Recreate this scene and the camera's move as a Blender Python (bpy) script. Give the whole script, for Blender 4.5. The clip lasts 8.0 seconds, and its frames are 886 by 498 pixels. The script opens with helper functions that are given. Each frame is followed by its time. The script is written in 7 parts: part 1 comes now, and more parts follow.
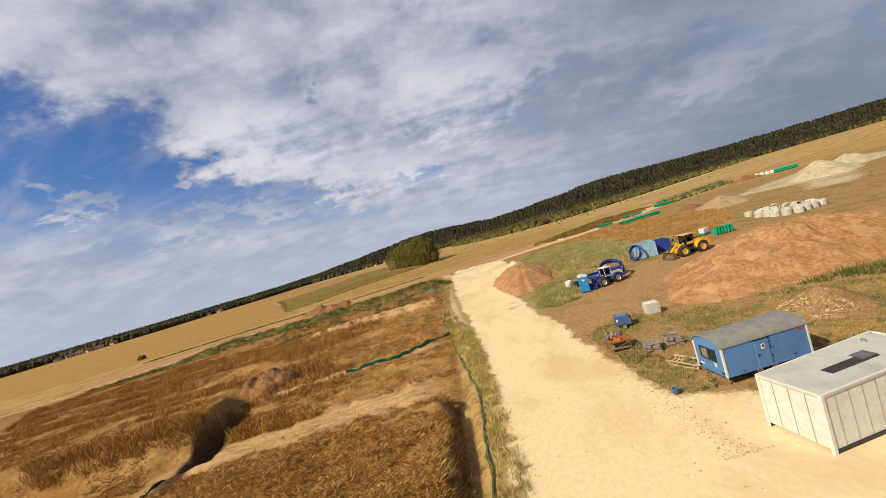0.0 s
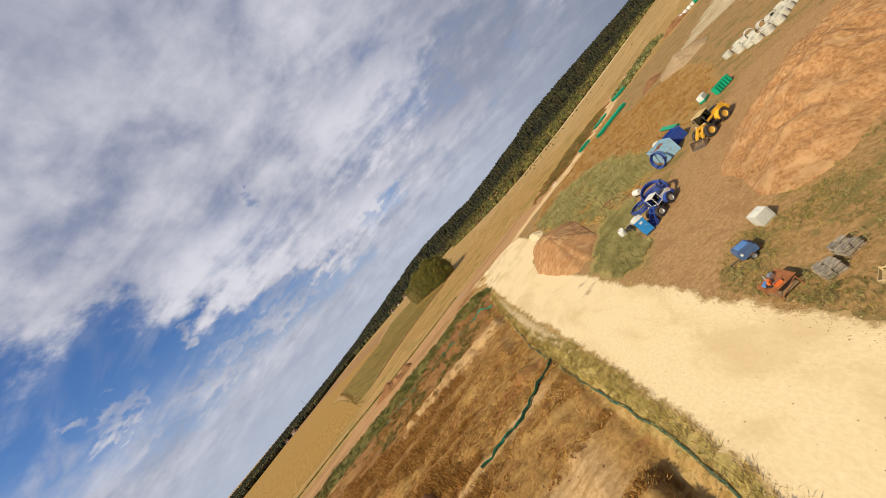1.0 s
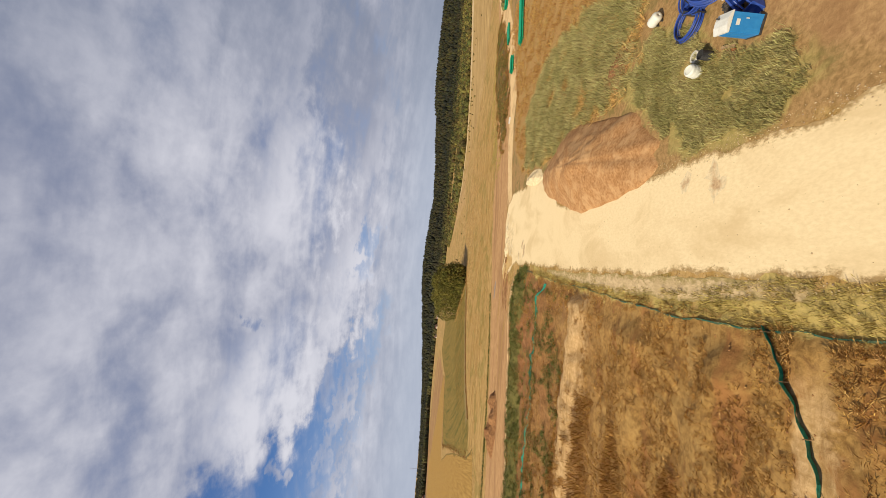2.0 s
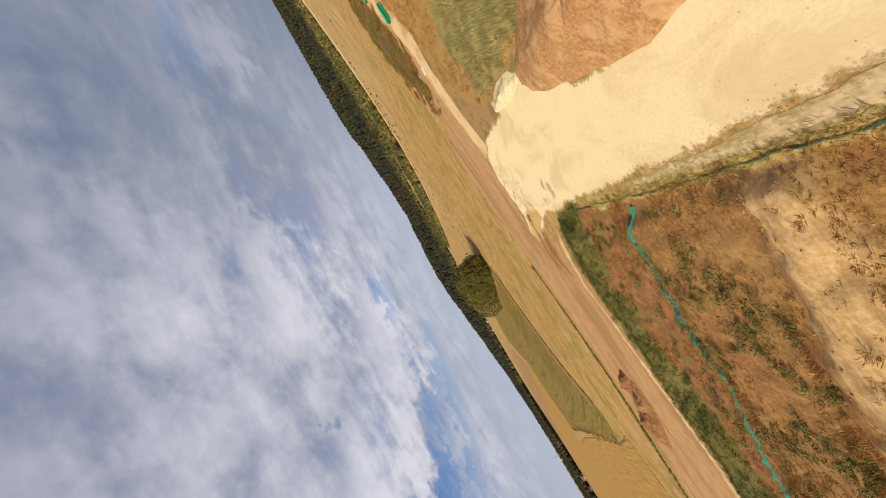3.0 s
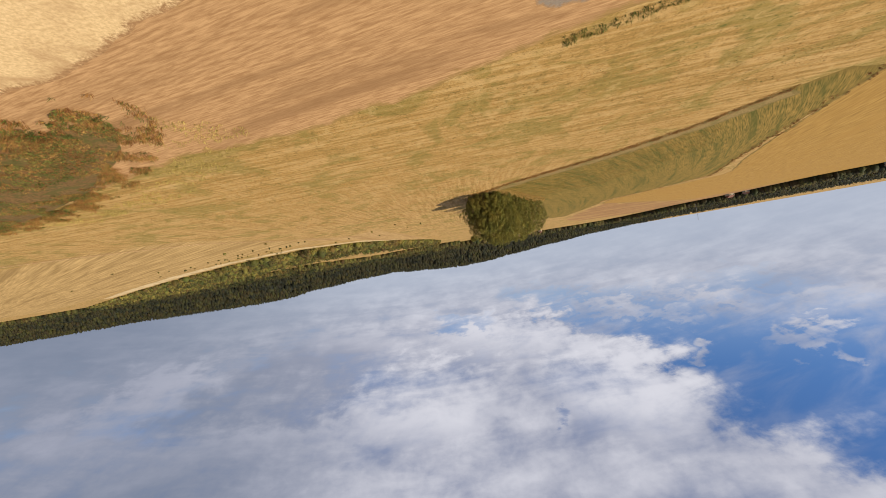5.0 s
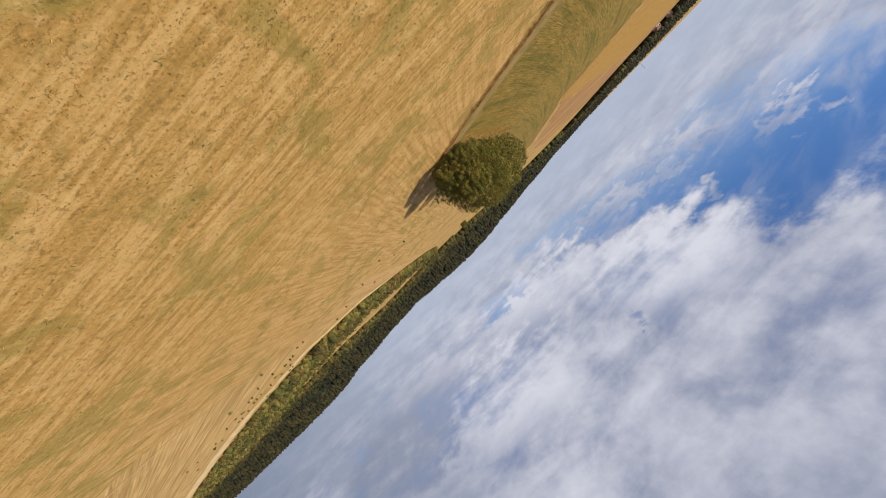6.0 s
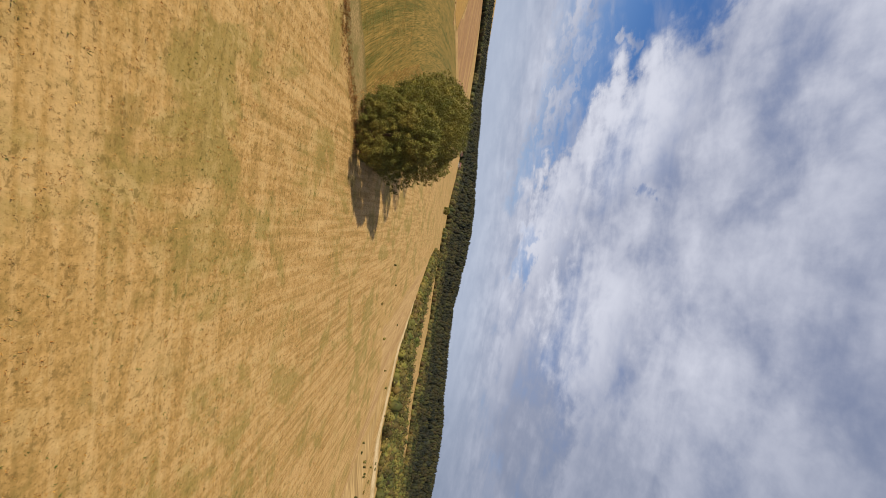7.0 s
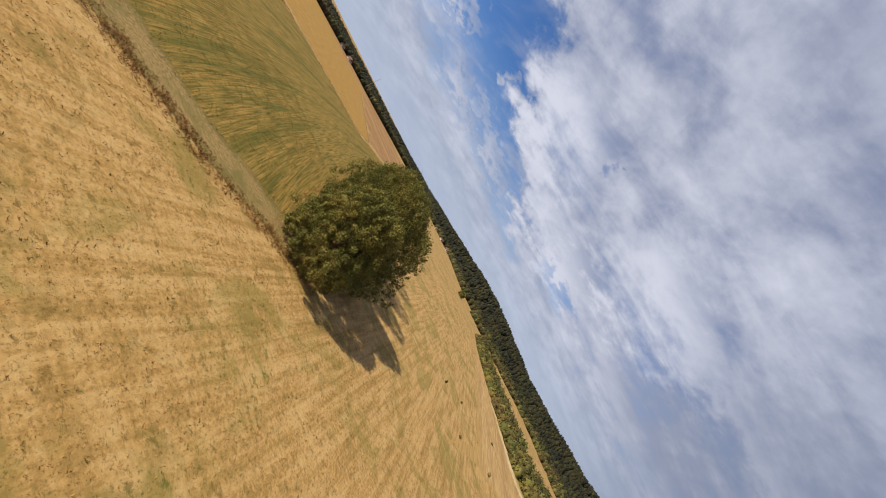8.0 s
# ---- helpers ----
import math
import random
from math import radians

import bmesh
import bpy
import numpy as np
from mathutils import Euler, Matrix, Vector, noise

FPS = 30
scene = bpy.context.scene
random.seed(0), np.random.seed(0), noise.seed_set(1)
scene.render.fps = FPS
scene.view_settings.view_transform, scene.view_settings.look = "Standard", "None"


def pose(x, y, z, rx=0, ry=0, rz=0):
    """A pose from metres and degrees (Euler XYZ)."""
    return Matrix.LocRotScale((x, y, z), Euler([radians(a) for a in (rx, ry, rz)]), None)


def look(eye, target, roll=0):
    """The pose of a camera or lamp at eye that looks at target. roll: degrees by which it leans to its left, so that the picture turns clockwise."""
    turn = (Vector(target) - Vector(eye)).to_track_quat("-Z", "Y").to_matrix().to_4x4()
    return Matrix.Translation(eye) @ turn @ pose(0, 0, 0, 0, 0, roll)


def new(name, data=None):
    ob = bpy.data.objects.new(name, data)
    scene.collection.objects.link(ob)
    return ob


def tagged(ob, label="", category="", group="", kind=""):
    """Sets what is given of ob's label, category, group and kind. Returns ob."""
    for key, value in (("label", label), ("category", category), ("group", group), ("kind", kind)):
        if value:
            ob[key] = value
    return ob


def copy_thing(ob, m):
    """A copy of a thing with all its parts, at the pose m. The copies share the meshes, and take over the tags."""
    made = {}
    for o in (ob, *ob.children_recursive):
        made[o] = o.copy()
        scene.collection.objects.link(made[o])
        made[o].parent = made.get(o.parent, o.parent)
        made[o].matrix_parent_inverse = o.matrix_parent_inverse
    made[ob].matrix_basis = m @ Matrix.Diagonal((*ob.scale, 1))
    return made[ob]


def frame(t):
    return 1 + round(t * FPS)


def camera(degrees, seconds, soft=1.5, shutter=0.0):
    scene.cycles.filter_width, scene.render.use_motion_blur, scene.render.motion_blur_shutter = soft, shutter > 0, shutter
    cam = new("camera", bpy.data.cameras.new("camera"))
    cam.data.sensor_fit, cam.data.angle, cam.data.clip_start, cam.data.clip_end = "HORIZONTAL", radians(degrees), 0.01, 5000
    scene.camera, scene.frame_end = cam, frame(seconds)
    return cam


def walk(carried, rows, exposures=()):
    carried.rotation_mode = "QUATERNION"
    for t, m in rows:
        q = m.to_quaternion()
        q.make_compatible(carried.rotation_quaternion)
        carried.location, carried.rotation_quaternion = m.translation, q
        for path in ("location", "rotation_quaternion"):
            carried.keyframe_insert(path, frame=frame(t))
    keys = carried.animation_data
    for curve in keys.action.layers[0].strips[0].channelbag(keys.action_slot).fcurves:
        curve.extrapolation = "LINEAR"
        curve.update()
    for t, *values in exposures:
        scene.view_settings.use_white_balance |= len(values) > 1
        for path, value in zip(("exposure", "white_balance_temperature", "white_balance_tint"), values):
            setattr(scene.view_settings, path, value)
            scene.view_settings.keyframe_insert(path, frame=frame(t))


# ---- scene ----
# ---------------- camera ----------------
cam = camera(100.68, 8.0, soft=0.7)
PATH = [  # seconds, place, heading, pitch, turn of the picture
    (0, (0.0, 0.0, 11.2), (0.0, -1.2, 16.0)),
    (0.5, (-0.39, 1.18, 14.76), (-0.24, -1.0, 32.93)),
    (1, (-0.65, 5.67, 17.12), (-0.27, -0.9, 49.95)),
    (1.5, (-0.32, 14.09, 18.23), (-0.6, -1.25, 67.23)),
    (1.7, (-0.06, 18.05, 18.41), (-0.7, -1.28, 74.24)),
    (2.8, (1.6, 43.69, 18.66), (-1.64, -1.24, 113.77)),
    (3, (2.12, 48.58, 18.79), (-1.48, -1.25, 120.78)),
    (3.5, (3.08, 61.36, 19.35), (-1.25, -1.36, 138.14)),
    (4, (3.78, 73.47, 19.73), (-1.17, -1.38, 155.18)),
    (4.5, (4.04, 86.44, 19.93), (-1.2, -1.27, 172.15)),
    (4.7, (4.34, 92.3, 19.97), (-1.1, -1.2, 179.05)),
    (5.8, (6.66, 127.46, 20.03), (-0.29, -1.95, 218.54)),
    (6, (6.84, 134.08, 20.02), (-0.34, -1.98, 225.64)),
    (6.5, (7.14, 150.82, 20.02), (-0.59, -2.05, 243.19)),
    (7, (7.67, 166.39, 20.15), (-0.67, -2.15, 260.71)),
    (7.5, (8.2, 178.3, 20.1), (-0.62, -2.0, 278.29)),
    (7.8, (8.0, 182.8, 19.5), (5.65, -1.98, 287.9)),
    (8, (7.82, 185.3, 19.27), (13.2, -2.1, 296.22)),
]
rows = []
for t, eye, (yaw, pitch, turn) in PATH:
    a, b = radians(yaw), radians(pitch)
    ahead = Vector((-math.sin(a) * math.cos(b), math.cos(a) * math.cos(b), math.sin(b)))
    rows.append((t, look(eye, Vector(eye) + ahead * 100, -turn)))
walk(cam, rows, [(0.0, 0.09, 6500, 10), (4.5, 0.09, 6500, 10), (6.0, 0.09, 6350, 10), (8.0, 0.09, 6150, 10)])

# ---------------- sky, sun ----------------
SUN_FROM = Vector((-0.86, -0.52, 0.83)).normalized()
world = bpy.data.worlds.new("sky")
scene.world = world
world.use_nodes = True


class Nodes:
    """Short hand for building a node tree."""

    def __init__(self, tree):
        self.t = tree

    def n(self, kind, **props):
        node = self.t.nodes.new(kind)
        for k, v in props.items():
            setattr(node, k, v)
        return node

    def link(self, a, b):
        self.t.links.new(a, b)

    def put(self, socket, v):
        if isinstance(v, bpy.types.NodeSocket):
            self.t.links.new(v, socket)
        else:
            socket.default_value = v

    def math(self, op, a, b=0.0, c=0.0, clamp=False):
        m = self.n("ShaderNodeMath", operation=op, use_clamp=clamp)
        for s, v in zip(m.inputs, (a, b, c)):
            self.put(s, v)
        return m.outputs[0]

    def vmath(self, op, a, b=(0, 0, 0)):
        m = self.n("ShaderNodeVectorMath", operation=op)
        self.put(m.inputs[0], a)
        self.put(m.inputs[1], b)
        return m.outputs[0]

    def noise(self, vec, scale, detail=4.0, rough=0.55, distort=0.0):
        m = self.n("ShaderNodeTexNoise")
        self.put(m.inputs["Vector"], vec)
        m.inputs["Scale"].default_value = scale
        m.inputs["Detail"].default_value = detail
        m.inputs["Roughness"].default_value = rough
        m.inputs["Distortion"].default_value = distort
        return m.outputs[0]

    def rng(self, v, a, b, c=0.0, d=1.0, smooth=True):
        m = self.n("ShaderNodeMapRange", interpolation_type="SMOOTHSTEP" if smooth else "LINEAR")
        for s, x in zip(m.inputs, (v, a, b, c, d)):
            self.put(s, x)
        return m.outputs[0]

    def mix(self, f, a, b):
        m = self.n("ShaderNodeMix", data_type="RGBA")
        self.put(m.inputs[0], f)
        self.put(m.inputs[6], a if isinstance(a, bpy.types.NodeSocket) else (*a, 1))
        self.put(m.inputs[7], b if isinstance(b, bpy.types.NodeSocket) else (*b, 1))
        return m.outputs[2]

    def turned(self, p, turn, stretch, bend=None):
        """Coordinates turned about z, bent along the rows if asked, then stretched."""
        m = self.n("ShaderNodeMapping")
        self.link(p, m.inputs[0])
        m.inputs["Rotation"].default_value = (0, 0, radians(turn))
        v = m.outputs[0]
        if bend:
            amount, centre = bend
            s = self.n("ShaderNodeSeparateXYZ")
            self.link(v, s.inputs[0])
            d = self.math("SUBTRACT", s.outputs[1], centre)
            v = self.xyz(self.math("SUBTRACT", s.outputs[0], self.math("MULTIPLY", self.math("MULTIPLY", d, d), amount)), s.outputs[1], s.outputs[2])
        return self.vmath("MULTIPLY", v, stretch)

    def xyz(self, x, y, z=0.0):
        m = self.n("ShaderNodeCombineXYZ")
        for s, v in zip(m.inputs, (x, y, z)):
            self.put(s, v)
        return m.outputs[0]


def build_sky():
    g = Nodes(world.node_tree)
    sky = g.n("ShaderNodeTexSky", sky_type="NISHITA", sun_disc=False)
    sky.sun_elevation = math.asin(SUN_FROM.z)
    sky.sun_rotation = math.atan2(SUN_FROM.x, SUN_FROM.y)
    sky.air_density, sky.dust_density, sky.ozone_density = 1.0, 0.6, 2.0
    d = g.n("ShaderNodeTexCoord").outputs["Generated"]
    s = g.n("ShaderNodeSeparateXYZ")
    g.link(d, s.inputs[0])
    x, y, z = s.outputs
    up = g.math("MAXIMUM", z, 0.0)
    # the cloud layer lies overhead and runs together towards the horizon
    k = g.math("DIVIDE", 1.0, g.math("ADD", up, 0.24))
    px, py = g.math("MULTIPLY", x, k), g.math("MULTIPLY", y, k)
    p = g.xyz(px, py)
    k2 = g.math("DIVIDE", 1.0, g.math("ADD", up, 0.42))
    lay = g.xyz(g.math("MULTIPLY", x, k2), g.math("MULTIPLY", y, k2), 0.0)
    puff = g.noise(g.vmath("ADD", lay, (0.4, 2.2, 0.5)), 5.2, 8, 0.52, 0.15)
    fine = g.noise(g.vmath("ADD", lay, (5.4, 0.2, 1.5)), 15.0, 7, 0.58, 0.2)
    big = g.noise(g.vmath("ADD", p, (3.7, 1.2, 0.0)), 1.3, 4, 0.5, 0.4)
    wisp = g.noise(g.xyz(g.math("MULTIPLY", px, 1.1), g.math("MULTIPLY", py, 2.6), 4.0), 2.4, 8, 0.56, 0.4)
    veil = g.noise(g.xyz(g.math("ADD", px, g.math("MULTIPLY", py, 0.9)), g.math("MULTIPLY", py, 1.7), 9.0), 2.6, 8, 0.56, 0.5)
    # bearing and height above the horizon in degrees, frayed by the noise
    az = g.math("MULTIPLY", g.math("ARCTAN2", x, y), 57.2958)
    el = g.math("MULTIPLY", g.math("ARCSINE", z), 57.2958)
    az2 = g.math("ADD", az, g.math("MULTIPLY", g.math("SUBTRACT", puff, 0.5), 22.0))
    el2 = g.math("ADD", el, g.math("MULTIPLY", g.math("SUBTRACT", fine, 0.5), 9.0))
    el2 = g.math("ADD", el2, g.math("MULTIPLY", g.math("SUBTRACT", wisp, 0.5), 5.0))

    def patch(a, e, ra, re, tilt=0.0, soft=0.0):
        """A soft oval of sky round bearing a and height e, tilted by so many degrees."""
        c, q = math.cos(radians(tilt)), math.sin(radians(tilt))
        da, de = g.math("SUBTRACT", az2, a), g.math("SUBTRACT", el2, e)
        u = g.math("ADD", g.math("MULTIPLY", da, c / ra), g.math("MULTIPLY", de, q / ra))
        v = g.math("SUBTRACT", g.math("MULTIPLY", de, c / re), g.math("MULTIPLY", da, q / re))
        r = g.math("ADD", g.math("MULTIPLY", u, u), g.math("MULTIPLY", v, v))
        return g.rng(r, 1.5, soft)

    gap = None
    for a, e, ra, re, tilt, w in SKY_GAPS:
        h = g.math("MULTIPLY", patch(a, e, ra, re, tilt), w)
        gap = h if gap is None else g.math("MAXIMUM", gap, h)
    cover = g.math("ADD", g.math("MULTIPLY", puff, 0.44), g.math("ADD", g.math("MULTIPLY", fine, 0.20), g.math("MULTIPLY", wisp, 0.40)))
    cover = g.math("ADD", cover, g.math("ADD", g.math("MULTIPLY", big, 0.20), 0.07))
    cover = g.math("SUBTRACT", cover, gap)
    for a, e, ra, re, tilt, w in SKY_PUFFS:
        cover = g.math("ADD", cover, g.math("MULTIPLY", patch(a, e, ra, re, tilt), w))
    cover = g.math("ADD", cover, g.rng(up, 0.02, 0.16, 0.16, 0.0))
    mask = g.rng(cover, 0.26, 0.72)
    # thin high veils cross the gaps
    mask = g.math("MAXIMUM", mask, g.math("MULTIPLY", g.rng(veil, 0.46, 0.72), g.rng(el, 6.0, 26.0, 0.8, 0.22)))
    # brightness inside the layer: puffs, lit tops, grey bases
    tone = g.math("ADD", g.math("MULTIPLY", puff, 0.50), g.math("ADD", g.math("MULTIPLY", fine, 0.30), g.math("MULTIPLY", wisp, 0.40)))
    for a, e, ra, re, tilt, w in SKY_TONES:
        tone = g.math("ADD", tone, g.math("MULTIPLY", patch(a, e, ra, re, tilt), w))
    # grey added to the clouds high overhead, to weaken the skylight and deepen shadows
    tone = g.math("SUBTRACT", tone, g.rng(el, 38.0, 70.0, 0.0, 0.30))
    tone = g.rng(tone, 0.38, 0.88)
    east = g.rng(az, 6.0, 48.0, 0.0, 0.85)
    cloud = g.mix(tone, SKY_CLOUD_DARK, SKY_CLOUD_LIGHT)
    cloud = g.mix(east, cloud, g.mix(tone, SKY_CLOUD_EAST, SKY_CLOUD_DARK))
    haze = g.rng(up, 0.0, 0.20, 0.85, 0.0)
    cloud = g.mix(haze, cloud, g.mix(east, SKY_HAZE, SKY_CLOUD_EAST))
    tint = g.n("ShaderNodeVectorMath", operation="MULTIPLY")
    g.link(sky.outputs[0], tint.inputs[0])
    tint.inputs[1].default_value = SKY_BLUE
    clear = g.mix(g.rng(up, 0.06, 0.34, 0.55, 0.0), tint.outputs[0], SKY_HAZE)
    out = g.mix(mask, clear, cloud)
    g.link(out, world.node_tree.nodes["Background"].inputs[0])
    world.node_tree.nodes["Background"].inputs[1].default_value = 0.1


# gaps in the cloud and lighter or greyer parts of it: bearing, height, half width, half height, tilt, weight
SKY_GAPS = [(-46, 20.0, 16, 8.5, -16, 0.44), (-30, 14.2, 15, 4.4, -20, 0.38), (-18, 9.4, 11, 2.6, -12, 0.27), (-35, 8.6, 11, 1.8, -5, 0.20), (0.8, 10.3, 4.5, 1.6, -10, 0.21), (-13.5, 24.2, 2.0, 1.4, 0, 0.18), (-150, 30, 40, 20, 0, 0.3), (120, 45, 40, 20, 0, 0.3)]
SKY_PUFFS = [(-34.5, 17.0, 2.4, 1.3, -15, 0.27), (-42, 15.2, 3.4, 1.5, -25, 0.28), (-25, 11.2, 10, 1.3, -14, 0.22)]
SKY_TONES = [(-23, 21.5, 11, 5.0, -14, 0.17), (6, 20, 12, 5.0, 0, 0.12), (-8, 13, 12, 3.0, -10, 0.12), (25, 14, 13, 5.0, 0, -0.16), (42, 11, 8, 3.0, 5, 0.12), (38, 24, 16, 7.0, 0, -0.10)]
SKY_CLOUD_DARK = (3.0, 3.2, 4.1)
SKY_CLOUD_LIGHT = (6.6, 6.6, 7.2)
SKY_CLOUD_EAST = (1.65, 2.0, 2.8)
SKY_HAZE = (4.2, 4.7, 5.7)
SKY_BLUE = (0.46, 0.68, 0.98)
build_sky()
sun = new("sun", bpy.data.lights.new("sun", "SUN"))
sun.data.energy = 4.9
sun.data.angle = radians(0.6)
sun.data.color = (1.0, 0.91, 0.71)
sun.matrix_world = look(SUN_FROM * 200, (0, 0, 0))

# ---------------- materials ----------------


def surface(name, a, b, scale=3.0, rough=0.8, bump=0.2, metal=0.0, c=None, cscale=0.4, camt=0.5, stretch=(1, 1, 1), turn=0.0, bend=None, vary=0.0, island=0.0, edge=None, edge_w=1.0):
    """A worn surface: a to b by fine grain, c in larger stains."""
    m = bpy.data.materials.new(name)
    m.use_nodes = True
    g = Nodes(m.node_tree)
    bsdf = m.node_tree.nodes["Principled BSDF"]
    v = g.turned(g.n("ShaderNodeTexCoord").outputs["Object"], turn, stretch, bend)
    fine = g.noise(v, scale, 8, 0.65, 0.2)
    col = g.mix(g.rng(fine, 0.3, 0.7), a, b)
    if c:
        big = g.noise(v, cscale, 5, 0.6, 0.6)
        col = g.mix(g.math("MULTIPLY", g.rng(big, 0.45, 0.68), camt), col, c)
    if edge:
        # the rim breaks up into the colour of the land beside it
        rim = g.n("ShaderNodeAttribute", attribute_name="rim").outputs["Fac"]
        p = g.n("ShaderNodeTexCoord").outputs["Object"]
        n = g.math("ADD", g.noise(p, 0.7 / edge_w, 6, 0.7, 0.5), g.math("MULTIPLY", g.math("SUBTRACT", fine, 0.5), 0.6))
        rim = g.math("ADD", rim, g.math("MULTIPLY", g.math("SUBTRACT", n, 0.5), 3.0 * edge_w))
        col = g.mix(g.rng(rim, 0.0, edge_w, 1.0, 0.0), col, g.mix(g.rng(fine, 0.3, 0.7), [0.7 * q for q in edge], edge))
    if vary:
        r = g.n("ShaderNodeObjectInfo").outputs["Random"]
        hsv = g.n("ShaderNodeHueSaturation")
        g.put(hsv.inputs["Value"], g.rng(r, 0, 1, 1 - vary, 1 + vary, False))
        g.link(col, hsv.inputs["Color"])
        col = hsv.outputs[0]
    if island:
        r = g.n("ShaderNodeNewGeometry").outputs["Random Per Island"]
        hsv = g.n("ShaderNodeHueSaturation")
        g.put(hsv.inputs["Value"], g.rng(r, 0, 1, 1 - island, 1 + island, False))
        g.put(hsv.inputs["Hue"], g.rng(r, 0, 1, 0.485, 0.515, False))
        g.link(col, hsv.inputs["Color"])
        col = hsv.outputs[0]
    g.link(col, bsdf.inputs["Base Color"])
    bsdf.inputs["Roughness"].default_value = rough
    bsdf.inputs["Metallic"].default_value = metal
    bsdf.inputs["Specular IOR Level"].default_value = 0.3 if rough < 0.9 else 0.1
    if bump:
        bp = g.n("ShaderNodeBump")
        bp.inputs["Strength"].default_value = bump
        bp.inputs["Distance"].default_value = 0.1
        g.link(fine, bp.inputs["Height"])
        g.link(bp.outputs[0], bsdf.inputs["Normal"])
    return m


def leafy(name, a, b, island=0.35, hue=0.02, stand=0.35):
    """Foliage: colour differs leaf by leaf, light passes a little."""
    m = bpy.data.materials.new(name)
    m.use_nodes = True
    g = Nodes(m.node_tree)
    bsdf = m.node_tree.nodes["Principled BSDF"]
    r = g.n("ShaderNodeNewGeometry").outputs["Random Per Island"]
    p = g.n("ShaderNodeTexCoord").outputs["Object"]
    big = g.noise(p, stand, 4, 0.6)
    col = g.mix(g.rng(big, 0.35, 0.68), a, b)
    hsv = g.n("ShaderNodeHueSaturation")
    g.put(hsv.inputs["Value"], g.rng(r, 0, 1, 1 - island, 1 + island, False))
    g.put(hsv.inputs["Hue"], g.rng(r, 0, 1, 0.5 - hue, 0.5 + hue, False))
    g.link(col, hsv.inputs["Color"])
    g.link(hsv.outputs[0], bsdf.inputs["Base Color"])
    bsdf.inputs["Roughness"].default_value = 0.65
    bsdf.inputs["Specular IOR Level"].default_value = 0.15
    return m


M = {}
M["limestone"] = surface("limestone_gravel", (0.69, 0.52, 0.29), (0.78, 0.60, 0.345), 5.0, 0.95, 0.05, c=(0.55, 0.385, 0.19), cscale=0.22, camt=0.6, stretch=(1.0, 0.55, 1), edge=(0.44, 0.288, 0.124), edge_w=0.5)
M["limestone_pale"] = surface("limestone_heap", (0.55, 0.414, 0.234), (0.78, 0.612, 0.365), 3.5, 0.95, 0.7, c=(0.5, 0.36, 0.19), cscale=0.5, camt=0.7)
M["track_earth"] = surface("track_earth", (0.31, 0.162, 0.067), (0.53, 0.31, 0.142), 2.0, 0.95, 0.35, c=(0.25, 0.131, 0.055), cscale=0.13, camt=0.7, stretch=(0.22, 1.6, 1), turn=-14, edge=(0.36, 0.216, 0.073), edge_w=1.3)
M["pale_track"] = surface("pale_track_chalk", (0.528, 0.347, 0.161), (0.748, 0.525, 0.273), 3.5, 0.95, 0.2, c=(0.396, 0.232, 0.105), cscale=0.2, camt=0.8, edge=(0.396, 0.218, 0.097), edge_w=0.7)
M["crop"] = surface("crop_green_stubble", (0.078, 0.07, 0.011), (0.348, 0.21, 0.054), 1.5, 0.95, 0.6, c=(0.082, 0.083, 0.015), cscale=0.16, camt=0.75, stretch=(2.6, 0.10, 1), turn=-33.5, bend=(0.0014, 235.0), edge=(0.212, 0.139, 0.032), edge_w=2.5)
M["headland"] = surface("headland_stubble", (0.17, 0.117, 0.04), (0.36, 0.234, 0.095), 3.0, 0.95, 0.6, c=(0.14, 0.117, 0.033), cscale=0.25, camt=0.7, edge=(0.2, 0.144, 0.044), edge_w=2.0)
M["corn"] = surface("ripe_corn", (0.25, 0.137, 0.033), (0.42, 0.248, 0.067), 1.6, 0.95, 0.8, c=(0.34, 0.189, 0.047), cscale=0.12, camt=0.75, stretch=(0.9, 0.05, 1), turn=-27, edge=(0.15, 0.108, 0.029), edge_w=1.2)
M["ploughed"] = surface("ploughed_soil", (0.22, 0.117, 0.047), (0.36, 0.198, 0.084), 0.3, 0.95, 0.4, c=(0.42, 0.252, 0.095), cscale=0.03, camt=0.7, stretch=(0.4, 1.5, 1), turn=20)
M["stubble"] = surface("mown_stubble", (0.31, 0.184, 0.069), (0.53, 0.342, 0.146), 0.9, 0.95, 0.4, c=(0.28, 0.158, 0.062), cscale=0.10, camt=0.6, stretch=(2.0, 0.12, 1), turn=-4, edge=(0.44, 0.27, 0.091), edge_w=4.0)
M["stubble_east"] = surface("drilled_stubble", (0.27, 0.165, 0.058), (0.56, 0.365, 0.15), 0.8, 0.95, 0.4, c=(0.24, 0.145, 0.05), cscale=0.16, camt=0.75, stretch=(1.6, 0.05, 1), turn=56, edge=(0.44, 0.27, 0.09), edge_w=3.0)
M["orange_earth"] = surface("orange_earth", (0.258, 0.12, 0.043), (0.457, 0.244, 0.103), 3.5, 0.95, 0.6, c=(0.498, 0.294, 0.135), cscale=0.6, camt=0.8, stretch=(1, 1, 0.5))
M["brown_earth"] = surface("brown_earth", (0.15, 0.068, 0.028), (0.31, 0.153, 0.066), 2.4, 0.95, 1.0, c=(0.36, 0.18, 0.073), cscale=0.5, camt=0.6)
M["heap_soil"] = surface("weedy_topsoil", (0.10, 0.062, 0.022), (0.23, 0.128, 0.05), 3.2, 0.95, 0.8, c=(0.085, 0.085, 0.022), cscale=0.55, camt=0.8)
